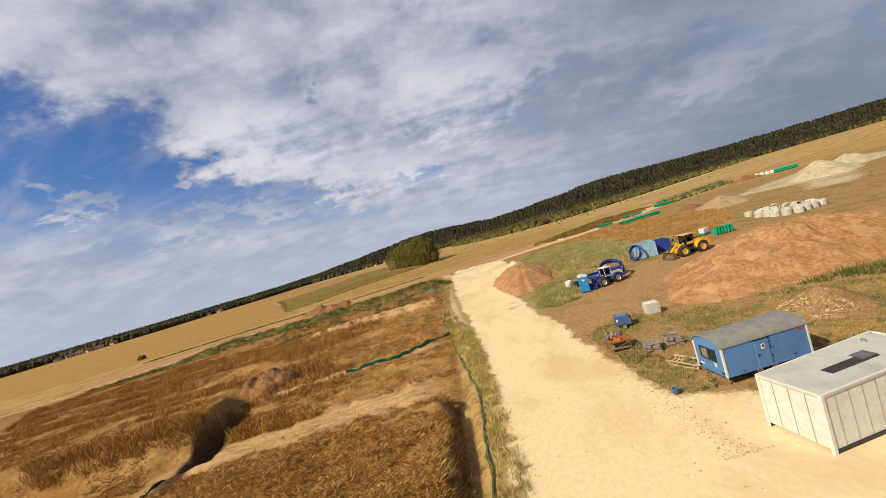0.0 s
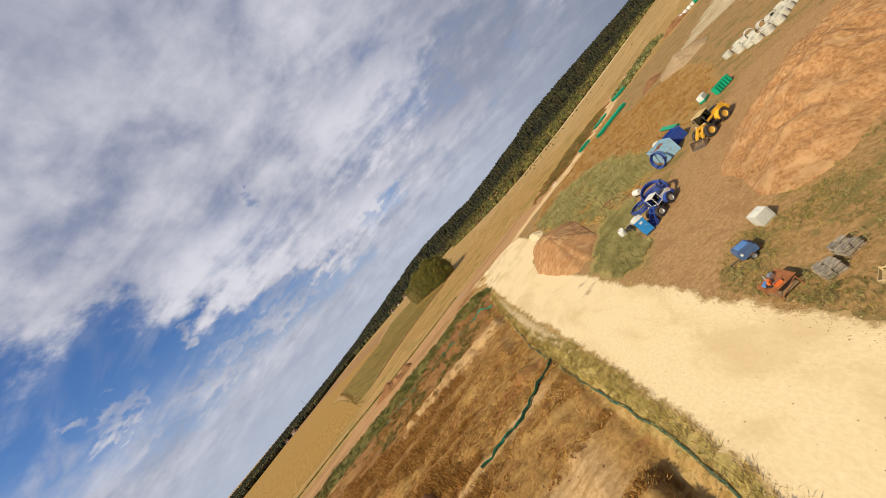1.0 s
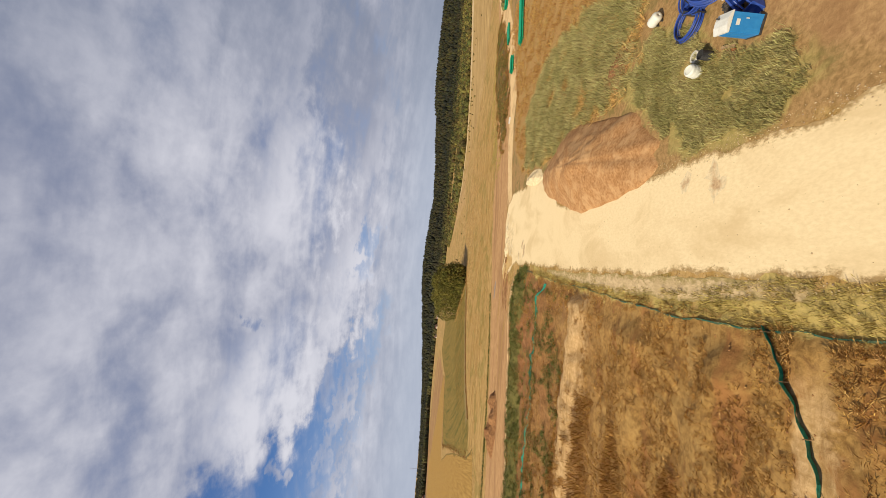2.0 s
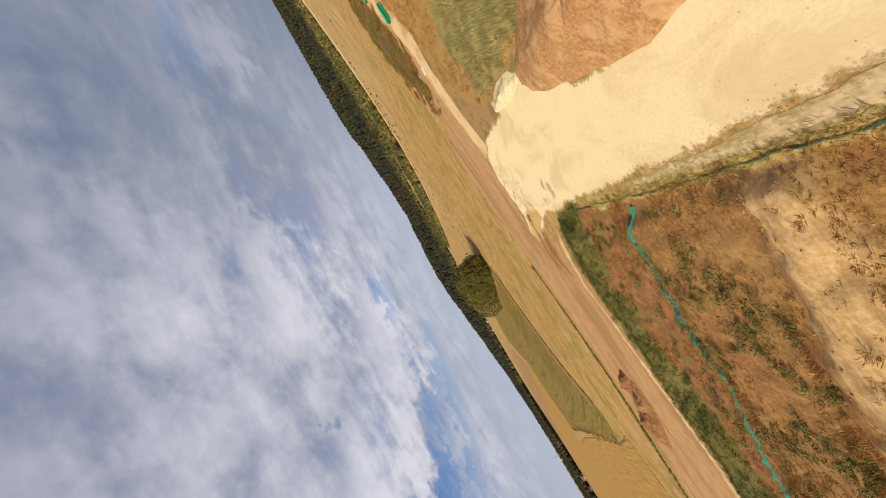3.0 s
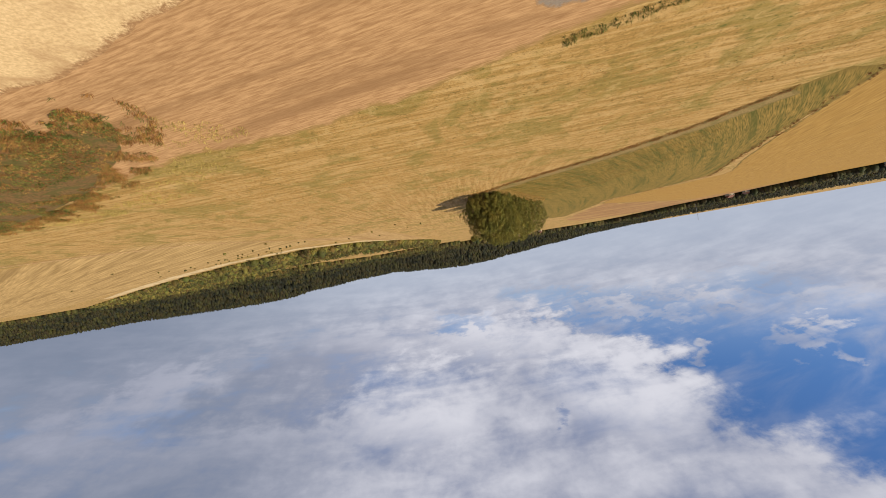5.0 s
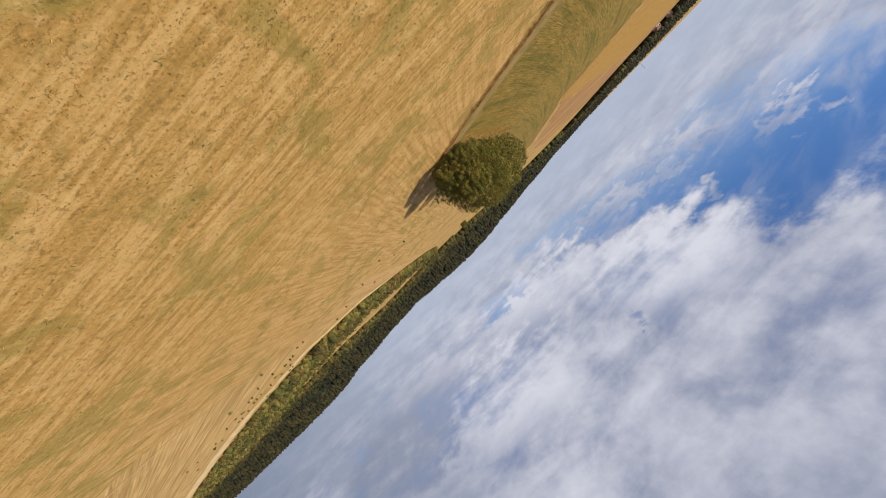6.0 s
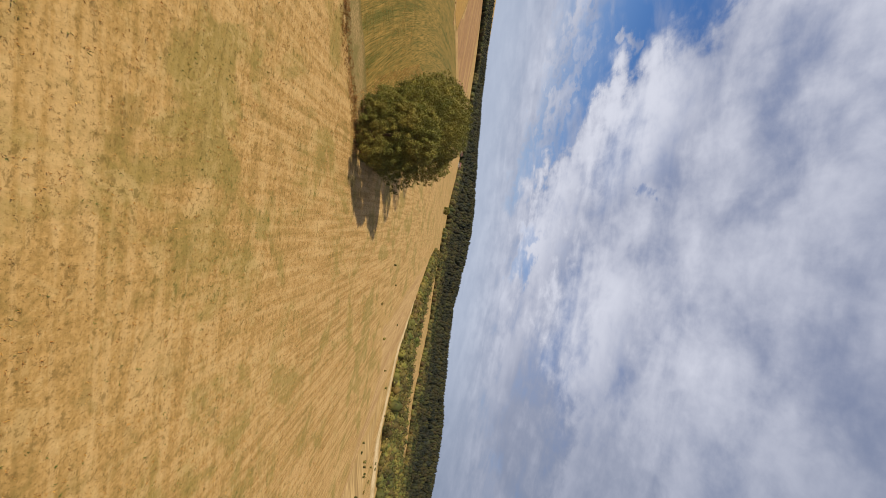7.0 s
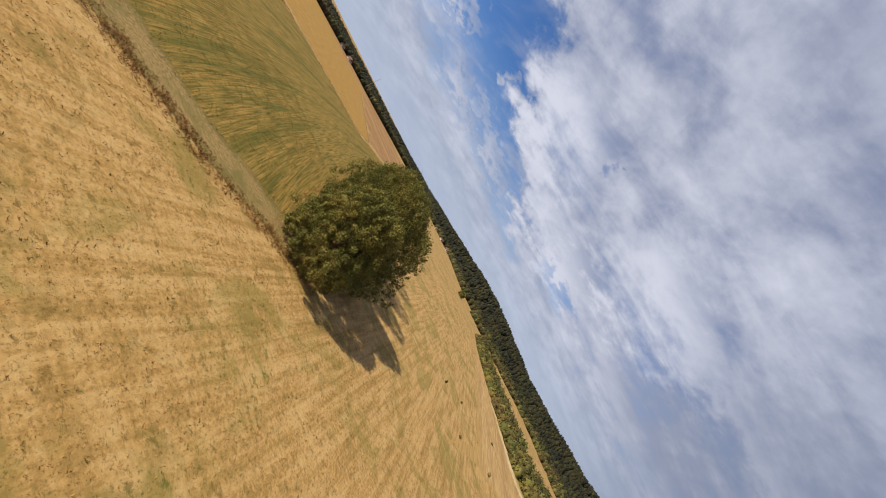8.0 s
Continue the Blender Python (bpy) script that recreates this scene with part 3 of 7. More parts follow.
def ground_material():
    m = bpy.data.materials.new("open_land")
    m.use_nodes = True
    g = Nodes(m.node_tree)
    b = m.node_tree.nodes["Principled BSDF"]
    p = g.n("ShaderNodeTexCoord").outputs["Object"]
    s = g.n("ShaderNodeSeparateXYZ")
    g.link(p, s.inputs[0])
    f1 = g.noise(p, 2.6, 9, 0.7, 0.3)
    f2 = g.noise(p, 0.35, 7, 0.62, 0.8)
    f3 = g.noise(p, 0.08, 7, 0.65, 0.8)

    def rows_noise(turn, sx, sy, scale):
        return g.noise(g.turned(p, turn, (sx, sy, 1)), scale, 6, 0.6, 0.3)

    st1 = rows_noise(-5, 0.07, 1.0, 0.9)
    st2 = rows_noise(-4, 1.0, 0.06, 1.1)
    far = g.rng(s.outputs[1], 165, 235)
    st = g.math("ADD", g.math("MULTIPLY", st1, g.math("SUBTRACT", 1.0, far)), g.math("MULTIPLY", st2, far))
    # golden mown field with green regrowth, dark tufts and bleached straw
    gold = g.mix(g.rng(f1, 0.32, 0.68), (0.285, 0.163, 0.05), (0.522, 0.306, 0.109))
    gold = g.mix(g.math("MULTIPLY", g.math("SUBTRACT", 1.0, far), 0.35), gold, (0.351, 0.202, 0.045))
    gold = g.mix(g.math("MULTIPLY", g.rng(st, 0.46, 0.60), 0.55), gold, (0.541, 0.349, 0.142))
    gold = g.mix(g.math("MULTIPLY", g.rng(st, 0.49, 0.36), 0.50), gold, (0.223, 0.134, 0.034))
    gold = g.mix(g.math("MULTIPLY", g.rng(f3, 0.49, 0.60), 0.62), gold, (0.223, 0.168, 0.038))
    gold = g.mix(g.math("MULTIPLY", g.rng(f2, 0.53, 0.66), 0.40), gold, (0.176, 0.125, 0.028))
    gold = g.mix(g.math("MULTIPLY", g.rng(f2, 0.45, 0.34), 0.40), gold, (0.541, 0.361, 0.145))
    tuft = g.noise(g.vmath("MULTIPLY", p, (0.7, 1.0, 1.0)), 1.25, 8, 0.8, 0.3)
    lush = g.math("MULTIPLY", g.rng(f3, 0.44, 0.60), g.rng(g.noise(p, 0.022, 4, 0.6, 0.6), 0.42, 0.60))
    gold = g.mix(g.math("MULTIPLY", g.rng(tuft, 0.54, 0.61), g.rng(lush, 0.0, 1.0, 0.62, 0.85)), gold, g.mix(lush, (0.157, 0.091, 0.022), (0.114, 0.108, 0.021)))
    gold = g.mix(g.math("MULTIPLY", g.rng(tuft, 0.43, 0.35), 0.38), gold, (0.57, 0.387, 0.163))
    speck = g.noise(p, 4.5, 7, 0.8, 0.2)
    gold = g.mix(g.math("MULTIPLY", g.rng(speck, 0.53, 0.64), 0.75), gold, (0.114, 0.067, 0.017))
    # rough dry grass, lying in bands
    band = rows_noise(-4, 0.3, 1.0, 0.42)
    dry = g.mix(g.rng(f1, 0.3, 0.68), (0.18, 0.09, 0.024), (0.38, 0.215, 0.064))
    mat = g.noise(p, 0.9, 8, 0.72, 1.2)
    dry = g.mix(g.math("MULTIPLY", g.rng(mat, 0.52, 0.64), 0.75), dry, (0.135, 0.061, 0.019))
    dry = g.mix(g.math("MULTIPLY", g.rng(mat, 0.45, 0.34), 0.35), dry, (0.46, 0.28, 0.10))
    dry = g.mix(g.math("MULTIPLY", g.rng(band, 0.50, 0.66), 0.45), dry, (0.46, 0.28, 0.095))
    dry = g.mix(g.math("MULTIPLY", g.rng(band, 0.48, 0.34), 0.8), dry, (0.27, 0.117, 0.038))
    dry = g.mix(g.math("MULTIPLY", g.rng(s.outputs[1], 52, 84), g.rng(f2, 0.40, 0.60, 0.35, 0.85)), dry, g.mix(g.rng(f1, 0.3, 0.7), (0.15, 0.064, 0.023), (0.29, 0.142, 0.055)))
    # bare strips between the grass
    bare = g.mix(g.rng(f1, 0.3, 0.7), (0.37, 0.216, 0.084), (0.58, 0.378, 0.179))
    bare = g.mix(g.math("MULTIPLY", g.rng(g.noise(g.turned(p, -6, (0.12, 1.0, 1.0)), 1.6, 7, 0.65, 0.4), 0.46, 0.62), 0.7), bare, (0.3, 0.171, 0.062))
    wob = g.math("MULTIPLY", g.math("SUBTRACT", f2, 0.5), 4.5)
    y = g.math("ADD", s.outputs[1], wob)

    def strip(c, half, x0, x1, slope=0.0):
        yy = g.math("ADD", y, g.math("MULTIPLY", s.outputs[0], -slope))
        d = g.math("ABSOLUTE", g.math("SUBTRACT", yy, c))
        a = g.rng(d, half, half * 0.45)
        a = g.math("MULTIPLY", a, g.rng(s.outputs[0], x0 - 3, x0 + 3))
        return g.math("MULTIPLY", a, g.rng(s.outputs[0], x1 + 1, x1 - 2))

    strips = g.math("MAXIMUM", strip(28.8, 4.6, -24, -3.5, 0.10), strip(42.2, 1.2, -24, -4, 0.10))
    strips = g.math("MAXIMUM", strips, g.math("MULTIPLY", strip(69.2, 3.2, -34, -2.5), 0.95))
    strips = g.math("MAXIMUM", strips, g.math("MULTIPLY", strip(86.5, 1.2, -110, -45), 0.9))
    dry = g.mix(strips, dry, bare)
    # the pit's deep shade is put into the colour: near-black along the trench
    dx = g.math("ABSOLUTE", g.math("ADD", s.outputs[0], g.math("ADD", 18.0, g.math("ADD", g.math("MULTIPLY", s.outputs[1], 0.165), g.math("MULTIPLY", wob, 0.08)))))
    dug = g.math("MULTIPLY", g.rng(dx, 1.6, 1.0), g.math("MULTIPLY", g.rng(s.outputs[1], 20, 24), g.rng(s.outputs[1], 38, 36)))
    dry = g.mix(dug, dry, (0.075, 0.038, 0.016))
    red = g.mix(g.rng(f1, 0.3, 0.7), (0.17, 0.072, 0.026), (0.31, 0.14, 0.055))
    red = g.mix(g.math("MULTIPLY", g.rng(f2, 0.50, 0.62), 0.7), red, (0.17, 0.135, 0.033))
    red = g.mix(g.math("MULTIPLY", g.rng(f2, 0.44, 0.34), 0.6), red, (0.36, 0.18, 0.073))

    # earth of the building site
    earth = g.mix(g.rng(f1, 0.3, 0.7), (0.22, 0.125, 0.045), (0.41, 0.245, 0.098))
    earth = g.mix(g.math("MULTIPLY", g.rng(f2, 0.48, 0.62), 0.75), earth, (0.165, 0.13, 0.04))
    way = g.mix(g.rng(f1, 0.3, 0.7), (0.27, 0.148, 0.06), (0.44, 0.262, 0.112))
    way = g.mix(g.math("MULTIPLY", g.rng(f2, 0.5, 0.66), 0.6), way, (0.26, 0.135, 0.055))
    drysite = g.mix(g.rng(f1, 0.3, 0.7), (0.26, 0.135, 0.04), (0.43, 0.255, 0.09))
    drysite = g.mix(g.math("MULTIPLY", g.rng(f2, 0.5, 0.66), 0.6), drysite, (0.3, 0.216, 0.066))
    vergec = g.mix(g.rng(f1, 0.3, 0.7), (0.32, 0.243, 0.073), (0.5, 0.36, 0.124))
    green = g.mix(g.rng(f1, 0.3, 0.7), (0.24, 0.194, 0.055), (0.42, 0.306, 0.11))
    green = g.mix(g.math("MULTIPLY", g.rng(f2, 0.5, 0.66), 0.6), green, (0.3, 0.189, 0.066))

    def edge(key, soft=0.5):
        a = g.n("ShaderNodeAttribute", attribute_name=key).outputs["Fac"]
        a = g.math("ADD", a, g.math("MULTIPLY", g.math("SUBTRACT", f2, 0.5), 5.0))
        a = g.math("ADD", a, g.math("MULTIPLY", g.math("SUBTRACT", f1, 0.5), 1.6))
        return g.rng(a, -soft, soft)

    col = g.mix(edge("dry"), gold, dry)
    col = g.mix(edge("red", 0.8), col, red)
    col = g.mix(edge("site"), col, earth)
    col = g.mix(edge("drysite"), col, drysite)
    col = g.mix(edge("earth"), col, way)
    col = g.mix(edge("green"), col, green)
    col = g.mix(edge("weedy"), col, green)
    bank = g.mix(g.rng(f1, 0.3, 0.7), (0.095, 0.09, 0.024), (0.20, 0.155, 0.045))
    col = g.mix(edge("greenw"), col, bank)
    col = g.mix(edge("verge", 0.4), col, vergec)
    g.link(col, b.inputs["Base Color"])
    b.inputs["Roughness"].default_value = 0.95
    b.inputs["Specular IOR Level"].default_value = 0.15
    bp = g.n("ShaderNodeBump")
    bp.inputs["Strength"].default_value = 0.5
    bp.inputs["Distance"].default_value = 0.12
    g.link(f1, bp.inputs["Height"])
    g.link(bp.outputs[0], b.inputs["Normal"])
    return m


ground()


from mathutils import geometry


def outline_distance(q, poly):
    """Signed distances of many points to an outline, positive inside."""
    q, a = np.asarray(q, float), np.asarray(poly, float)
    b = np.roll(a, -1, axis=0)
    best, odd = np.full(len(q), 1e18), np.zeros(len(q), bool)
    for (ax, ay), (bx, by) in zip(a, b):
        dx, dy = bx - ax, by - ay
        t = np.clip(((q[:, 0] - ax) * dx + (q[:, 1] - ay) * dy) / (dx * dx + dy * dy + 1e-12), 0, 1)
        best = np.minimum(best, (q[:, 0] - ax - t * dx) ** 2 + (q[:, 1] - ay - t * dy) ** 2)
        if ay != by:
            odd ^= ((ay > q[:, 1]) != (by > q[:, 1])) & (q[:, 0] < ax + (q[:, 1] - ay) / (by - ay) * dx)
    return np.sqrt(best) * np.where(odd, 1, -1)


def sheet(name, poly, z, material, label, category, jitter=0.4, step=1.5, seed=0.0, rim=1.0):
    """A flat stretch of ground with an uneven edge; each corner knows how far inside it lies."""
    pts = []
    n = len(poly)
    for i in range(n):
        a, b = Vector(poly[i]), Vector(poly[(i + 1) % n])
        k = max(1, int((b - a).length / step))
        for j in range(k):
            q = a.lerp(b, j / k)
            for f, w in ((0.45, 1.6), (1.3, 0.8)):
                c = q / step * f
                q = q + jitter * w * Vector((noise.noise(Vector((c.x, c.y, seed + f))), noise.noise(Vector((c.x, c.y, seed + 9 + f)))))
            pts.append((q.x, q.y))
    edge = np.array(pts)
    along_edge = np.roll(edge, -1, axis=0) - np.roll(edge, 1, axis=0)
    side = np.stack([-along_edge[:, 1], along_edge[:, 0]], 1) / (np.linalg.norm(along_edge, axis=1)[:, None] + 1e-9)
    inner = []
    for w in (1.0, 2.5, 6.0):
        for sgn in (-1, 1):
            q = edge[:: max(1, int(w))] + sgn * side[:: max(1, int(w))] * rim * w
            inner.append(q[outline_distance(q, edge) > 0.85 * rim * w])
    inner = np.concatenate(inner)
    every = [Vector(q) for q in pts] + [Vector(q) for q in inner]
    vs, _, fs, _, _, _ = geometry.delaunay_2d_cdt(every, [], [list(range(len(pts)))], 1, 1e-4)
    me = bpy.data.meshes.new(name)
    me.from_pydata([(v.x, v.y, z) for v in vs], [], fs)
    at = me.attributes.new("rim", "FLOAT", "POINT")
    at.data.foreach_set("value", np.maximum(0.0, outline_distance([(v.x, v.y) for v in vs], edge)))
    me.materials.append(material)
    return tagged(new(name, me), label, category, kind="structure")


sheet("dirt_track", [(-100, 90), (-84, 92), (-70, 95), (-52, 98.5), (-34, 102.5), (-20, 106), (-4, 108), (-5, 119), (0, 122), (10, 122), (24, 125), (48, 132), (75, 146), (115, 176), (112, 184), (75, 162), (56, 158), (38, 152), (24, 151), (10, 147), (0, 142.5), (-12, 137), (-24, 132), (-42, 127), (-72, 118), (-100, 108)],
      0.004, M["track_earth"], "bare brown vehicle track beside the mown field", "track", 0.7, 1.2, 1.0, 1.3)
sheet("road", [(-0.3, -30), (0.1, 18), (0.8, 27), (0.9, 40), (0.3, 54), (-0.2, 74), (0.0, 98), (-0.3, 104.5), (0.2, 108.5), (-4.9, 119.8), (-2.4, 123.6), (1.6, 121.2), (5.8, 122.6), (10.4, 123.6), (16, 121.5), (17.4, 117), (16.6, 103), (18.8, 104), (16.8, 93), (16.6, 84), (10, 82), (8.6, 74), (9, 55), (8.7, 43), (9.6, 36.4), (9.1, 31.8), (9.3, 24.3), (9.6, 19.5), (13, 17.6), (18, 17), (18, 9), (10, 8), (9.6, -30)],
      0.008, M["limestone"], "pale crushed limestone road and turning pad", "road", 0.35, 0.5, 2.0, 0.5)
sheet("road_shoulder", [(0.5, 42), (0.4, 50), (-0.1, 60), (-0.4, 72), (-0.5, 84), (-0.9, 84), (-1.5, 74), (-1.9, 66), (-1.7, 56), (-1.3, 49), (-0.4, 42)],
      0.0065, M["shoulder"], "pale sandy shoulder between road and ditch", "shoulder", 0.2, 0.6, 16.0, 0.35)
sheet("pale_track", [(16.4, 117.5), (26, 121.8), (38.4, 124.2), (46, 123), (53.6, 127), (72, 136.6), (97.6, 157), (133, 187), (128, 194), (92, 166), (73, 148), (56, 137), (48, 133), (34, 131), (24, 127), (14.5, 123.5)],
      0.012, M["pale_track"], "pale chalky track leading off the pad", "track", 0.22, 1.2, 3.0, 0.7)
sheet("chalk_strip", [(-1, 107.2), (-8, 109.2), (-14, 109.8), (-24, 106.2), (-40, 101.2), (-62, 96), (-90, 90.5), (-116, 84), (-150, 72), (-150, 74), (-116, 86), (-90, 92.6), (-62, 98), (-40, 103), (-24, 108), (-14, 111.6), (-6, 110.8)],
      0.016, M["pale_track"], "pale chalky strip along the weedy bank", "track", 0.35, 0.7, 15.0, 0.6)
sheet("sand_apron", [(74, 108), (90, 112), (108, 122), (130, 130), (150, 128), (140, 108), (112, 96), (92, 78), (84, 74), (80, 80), (92, 94), (88, 102)],
      0.003, M["sand_flat"], "spread pale sand around the heap", "ground", 1.0, 2.5, 12.0, 2.0)
sheet("field_crop", [(-6.5, 232), (-12.7, 225), (-18, 219), (-31, 209), (-42, 200), (-54, 187), (-66, 163), (-76, 166), (-98, 212), (-120, 258), (-140, 296), (-142, 304), (-136, 314), (-124, 331), (-103, 352), (-109, 372), (-112, 460), (-70, 430), (-48, 320), (-20, 250)],
      0.004, M["crop"], "thin green cover crop with straw rows", "field", 0.35, 2.0, 4.0, 2.5)
sheet("headland", [(-9, 228.5), (-12.7, 224.5), (-18, 218.5), (-31, 208.5), (-42, 199.5), (-54, 186.5), (-62, 169.5), (-68, 174), (-60, 190), (-47, 205), (-36, 214), (-25, 222), (-19, 229), (-14, 234)],
      0.008, M["headland"], "tan stubble headland along the cover crop", "field", 0.5, 1.5, 14.0, 2.0)
sheet("field_corn", [(-64, 150), (-74, 163), (-99, 212), (-124, 258), (-150, 298), (-154, 310), (-143, 322), (-126, 334), (-108, 354), (-113, 376), (-300, 560), (-560, 430), (-520, 300), (-240, 130), (-112, 124), (-84, 134)],
      0.008, M["corn"], "ripe yellow cereal field", "field", 0.3, 3.0, 5.0, 1.5)
sheet("field_ploughed", [(-114, 380), (-300, 564), (-560, 434), (-760, 500), (-420, 760), (-190, 640), (-130, 520)],
      0.012, M["ploughed"], "brown ploughed field below the woods", "field", 3.0, 10.0, 6.0, 5.0)
sheet("field_stubble", [(22, 262), (36, 290), (30, 350), (14, 470), (12, 560), (30, 480), (50, 380), (66, 322), (74, 300), (80, 262), (82, 245), (74, 268), (56, 296), (38, 285)],
      0.004, M["stubble"], "pinkish mown stubble field with wheel lines", "field", 1.2, 3.5, 7.0, 4.0)
sheet("field_stubble", [(82, 244), (79, 262), (73, 300), (66, 320), (95, 300), (150, 330), (260, 405), (600, 640), (700, 400), (300, 235), (124, 214), (92, 220)],
      0.006, M["stubble_east"], "golden mown stubble field with drilled rows", "field", 1.0, 3.5, 17.0, 3.0)
sheet("sandy_strip", [(34, 420), (44, 378), (60, 336), (94, 316), (150, 334), (214, 372), (304, 438), (430, 540), (426, 552), (298, 452), (208, 386), (150, 347), (96, 328), (66, 344), (48, 384), (36, 424)],
      0.010, M["sand_strip"], "pale sandy strip along the foot of the shrub belt", "verge", 1.2, 3.0, 24.0, 3.0)
sheet("wheel_line", [(160, 203), (124, 216.4), (94, 231.5), (82.4, 254), (74.4, 274), (57.4, 302), (40, 336), (40.7, 336.4), (58.2, 302.4), (75.3, 274.5), (83.3, 254.6), (94.6, 232.6), (124.4, 217.7), (160.3, 204.2)],
      0.010, M["track_earth"], "worn brown wheel line along the stubble edge", "track", 0.12, 2.0, 21.0, 0.3)
sheet("wheel_line", [(160.6, 205.2), (124.6, 218.9), (95.2, 233.8), (84.2, 255.2), (76.2, 275), (59, 302.8), (41.4, 336.8), (42.2, 337.2), (59.9, 303.2), (77.1, 275.5), (85.1, 255.8), (95.8, 235), (125, 220.1), (161, 206.4)],
      0.010, M["pale_track"], "pale wheel line along the stubble edge", "track", 0.12, 2.0, 22.0, 0.3)
sheet("damp_patch", [(-5.5, 131.6), (-7.2, 131.0), (-9.6, 131.2), (-11.6, 132.0), (-10.8, 133.2), (-8.2, 133.6), (-6.0, 132.9)],
      0.010, M["damp"], "grey damp patch on the vehicle track", "puddle", 0.25, 0.5, 23.0, 0.4)
sheet("puddle", [(4.6, 114.2), (1.8, 112.4), (-0.4, 111.2), (-1.6, 115), (-4.9, 119.2), (-4.2, 121.2), (-2.6, 122.6), (-0.8, 121.4), (1.0, 119), (3.2, 116.6)],
      0.016, M["water"], "shallow ochre muddy puddle on the pad", "puddle", 0.3, 0.5, 8.0, 0.4)
for px, py, pr in ((3.0, 101, 1.1), (4.4, 102.6, 0.8), (2.0, 105.5, 0.7), (12.5, 120.5, 0.6), (6.9, 49, 0.9), (7.4, 52, 0.5)):
    sheet("mud_patch", [(px + pr * math.cos(a) * 1.4, py + pr * math.sin(a)) for a in (0, 0.9, 1.9, 2.9, 4.0, 5.1)], 0.014, M["mud_smear"], "damp brown mud patch on limestone", "mud", 0.45, 0.35, px + 0.37 * py, 0.25)

# ---------------- heaps ----------------


def mound(name, cx, cy, rx, ry, h, material, label, category, turn=0.0, rough=0.12, sharp=1.0, seed=0.0, rings=22, seg=64, flat=0.0):
    vs, fs = [(0, 0, h)], []
    for i in range(1, rings + 1):
        q = i / rings
        for j in range(seg):
            a = 2 * math.pi * j / seg
            w = 1 + 0.22 * noise.noise(Vector((math.cos(a) * 1.3, math.sin(a) * 1.3, seed))) + 0.08 * noise.noise(Vector((math.cos(a) * 5, math.sin(a) * 5, seed + 4)))
            x, y = rx * q * w * math.cos(a), ry * q * w * math.sin(a)
            k = (1 - smooth01(q)) if sharp <= 0 else (1 - q) ** sharp
            k = min(k, 1 - flat) / (1 - flat)
            z = h * k
            n = noise.fractal(Vector((x * 0.35, y * 0.35, seed)), 1.0, 2.0, 5)
            z += rough * h * n * min(1, 4 * (1 - q)) + 0.12 * noise.fractal(Vector((x * 1.1, y * 1.1, seed + 2)), 1.0, 2.0, 3) * min(1, 3 * (1 - q)) + 0.05 * noise.noise(Vector((x * 2, y * 2, seed))) * (1 - q)
            if i == rings:
                z = -0.12
            vs.append((x, y, max(z, -0.12)))
    for j in range(seg):
        fs.append((0, 1 + j, 1 + (j + 1) % seg))
    for i in range(rings - 1):
        for j in range(seg):
            a, b = 1 + i * seg, 1 + (i + 1) * seg
            fs.append((a + j, b + j, b + (j + 1) % seg, a + (j + 1) % seg))
    ob = fast(name, vs, fs, material, True)
    ob.matrix_world = pose(cx, cy, 0.0, 0, 0, turn)
    return tagged(ob, label, category)


mound("earth_mound", 35.5, 38.5, 16.5, 8.6, 3.0, M["orange_earth"], "large long heap of orange excavated earth", "earth heap", 14, 0.20, 1.0, 1.0, 60, 220, 0.25)
mound("earth_mound", 13.6, 72.5, 5.9, 17.5, 2.5, M["orange_earth"], "smooth heap of orange earth beside the limestone road", "earth heap", -8, 0.10, 0.9, 2.0, 24, 72, 0.15)
mound("rubble_heap", 23.4, 24.3, 2.7, 2.4, 1.5, M["rubble"], "low heap of stony rubble in weeds", "rubble heap", 10, 0.25, 1.0, 3.0)
mound("gravel_heap", 75, 98, 6.0, 9.0, 2.6, M["gravel"], "broad grey-brown gravel heap", "gravel heap", -30, 0.12, 0.9, 4.0)
mound("sand_heap", 107, 102.5, 8, 11, 4.1, M["sand"], "pointed pale sand heap", "sand heap", -35, 0.14, 1.0, 5.0)
mound("sand_heap", 124, 110, 7, 9, 3.2, M["sand"], "second pale sand heap with a rounded top", "sand heap", -35, 0.14, 1.0, 6.0)
mound("earth_mound", 66, 154, 29, 8.0, 1.7, M["heap_soil"], "long dark brown topsoil heap at the field edge", "earth heap", 31, 0.07, 0.7, 7.0, 28, 110)
mound("earth_mound", 76, 112, 3.0, 6.0, 1.3, M["brown_earth"], "low brown topsoil heap", "earth heap", -55, 0.2, 0.9, 8.0)
mound("earth_mound", 139, 163, 9, 4.0, 2.2, M["brown_earth"], "dark brown earth heap beyond the sand", "earth heap", 10, 0.2, 0.7, 16.0)
mound("limestone_heap", 17.2, 97, 1.6, 6.5, 0.9, M["limestone_pale"], "low pale limestone spoil along the pad", "stone heap", -6, 0.3, 0.9, 9.0)
mound("limestone_heap", 3.6, 119.2, 3.4, 1.5, 0.55, M["limestone_pale"], "low pale limestone spoil at the end of the pad", "stone heap", -8, 0.35, 0.9, 10.0)
mound("limestone_heap", 8.0, 120.2, 2.6, 1.2, 0.5, M["limestone_pale"], "small pale limestone spoil at the end of the pad", "stone heap", 6, 0.35, 0.9, 11.0)
mound("earth_mound", -42, 117.2, 7.5, 2.8, 2.2, M["brown_earth"], "reddish brown spoil heap beside the track", "earth heap", -8, 0.55, 1.0, 12.0, 26, 84)
mound("earth_mound", -36, 119.0, 3.2, 1.8, 1.8, M["brown_earth"], "small reddish spoil heap beside the track", "earth heap", -12, 0.35, 0.9, 13.0)
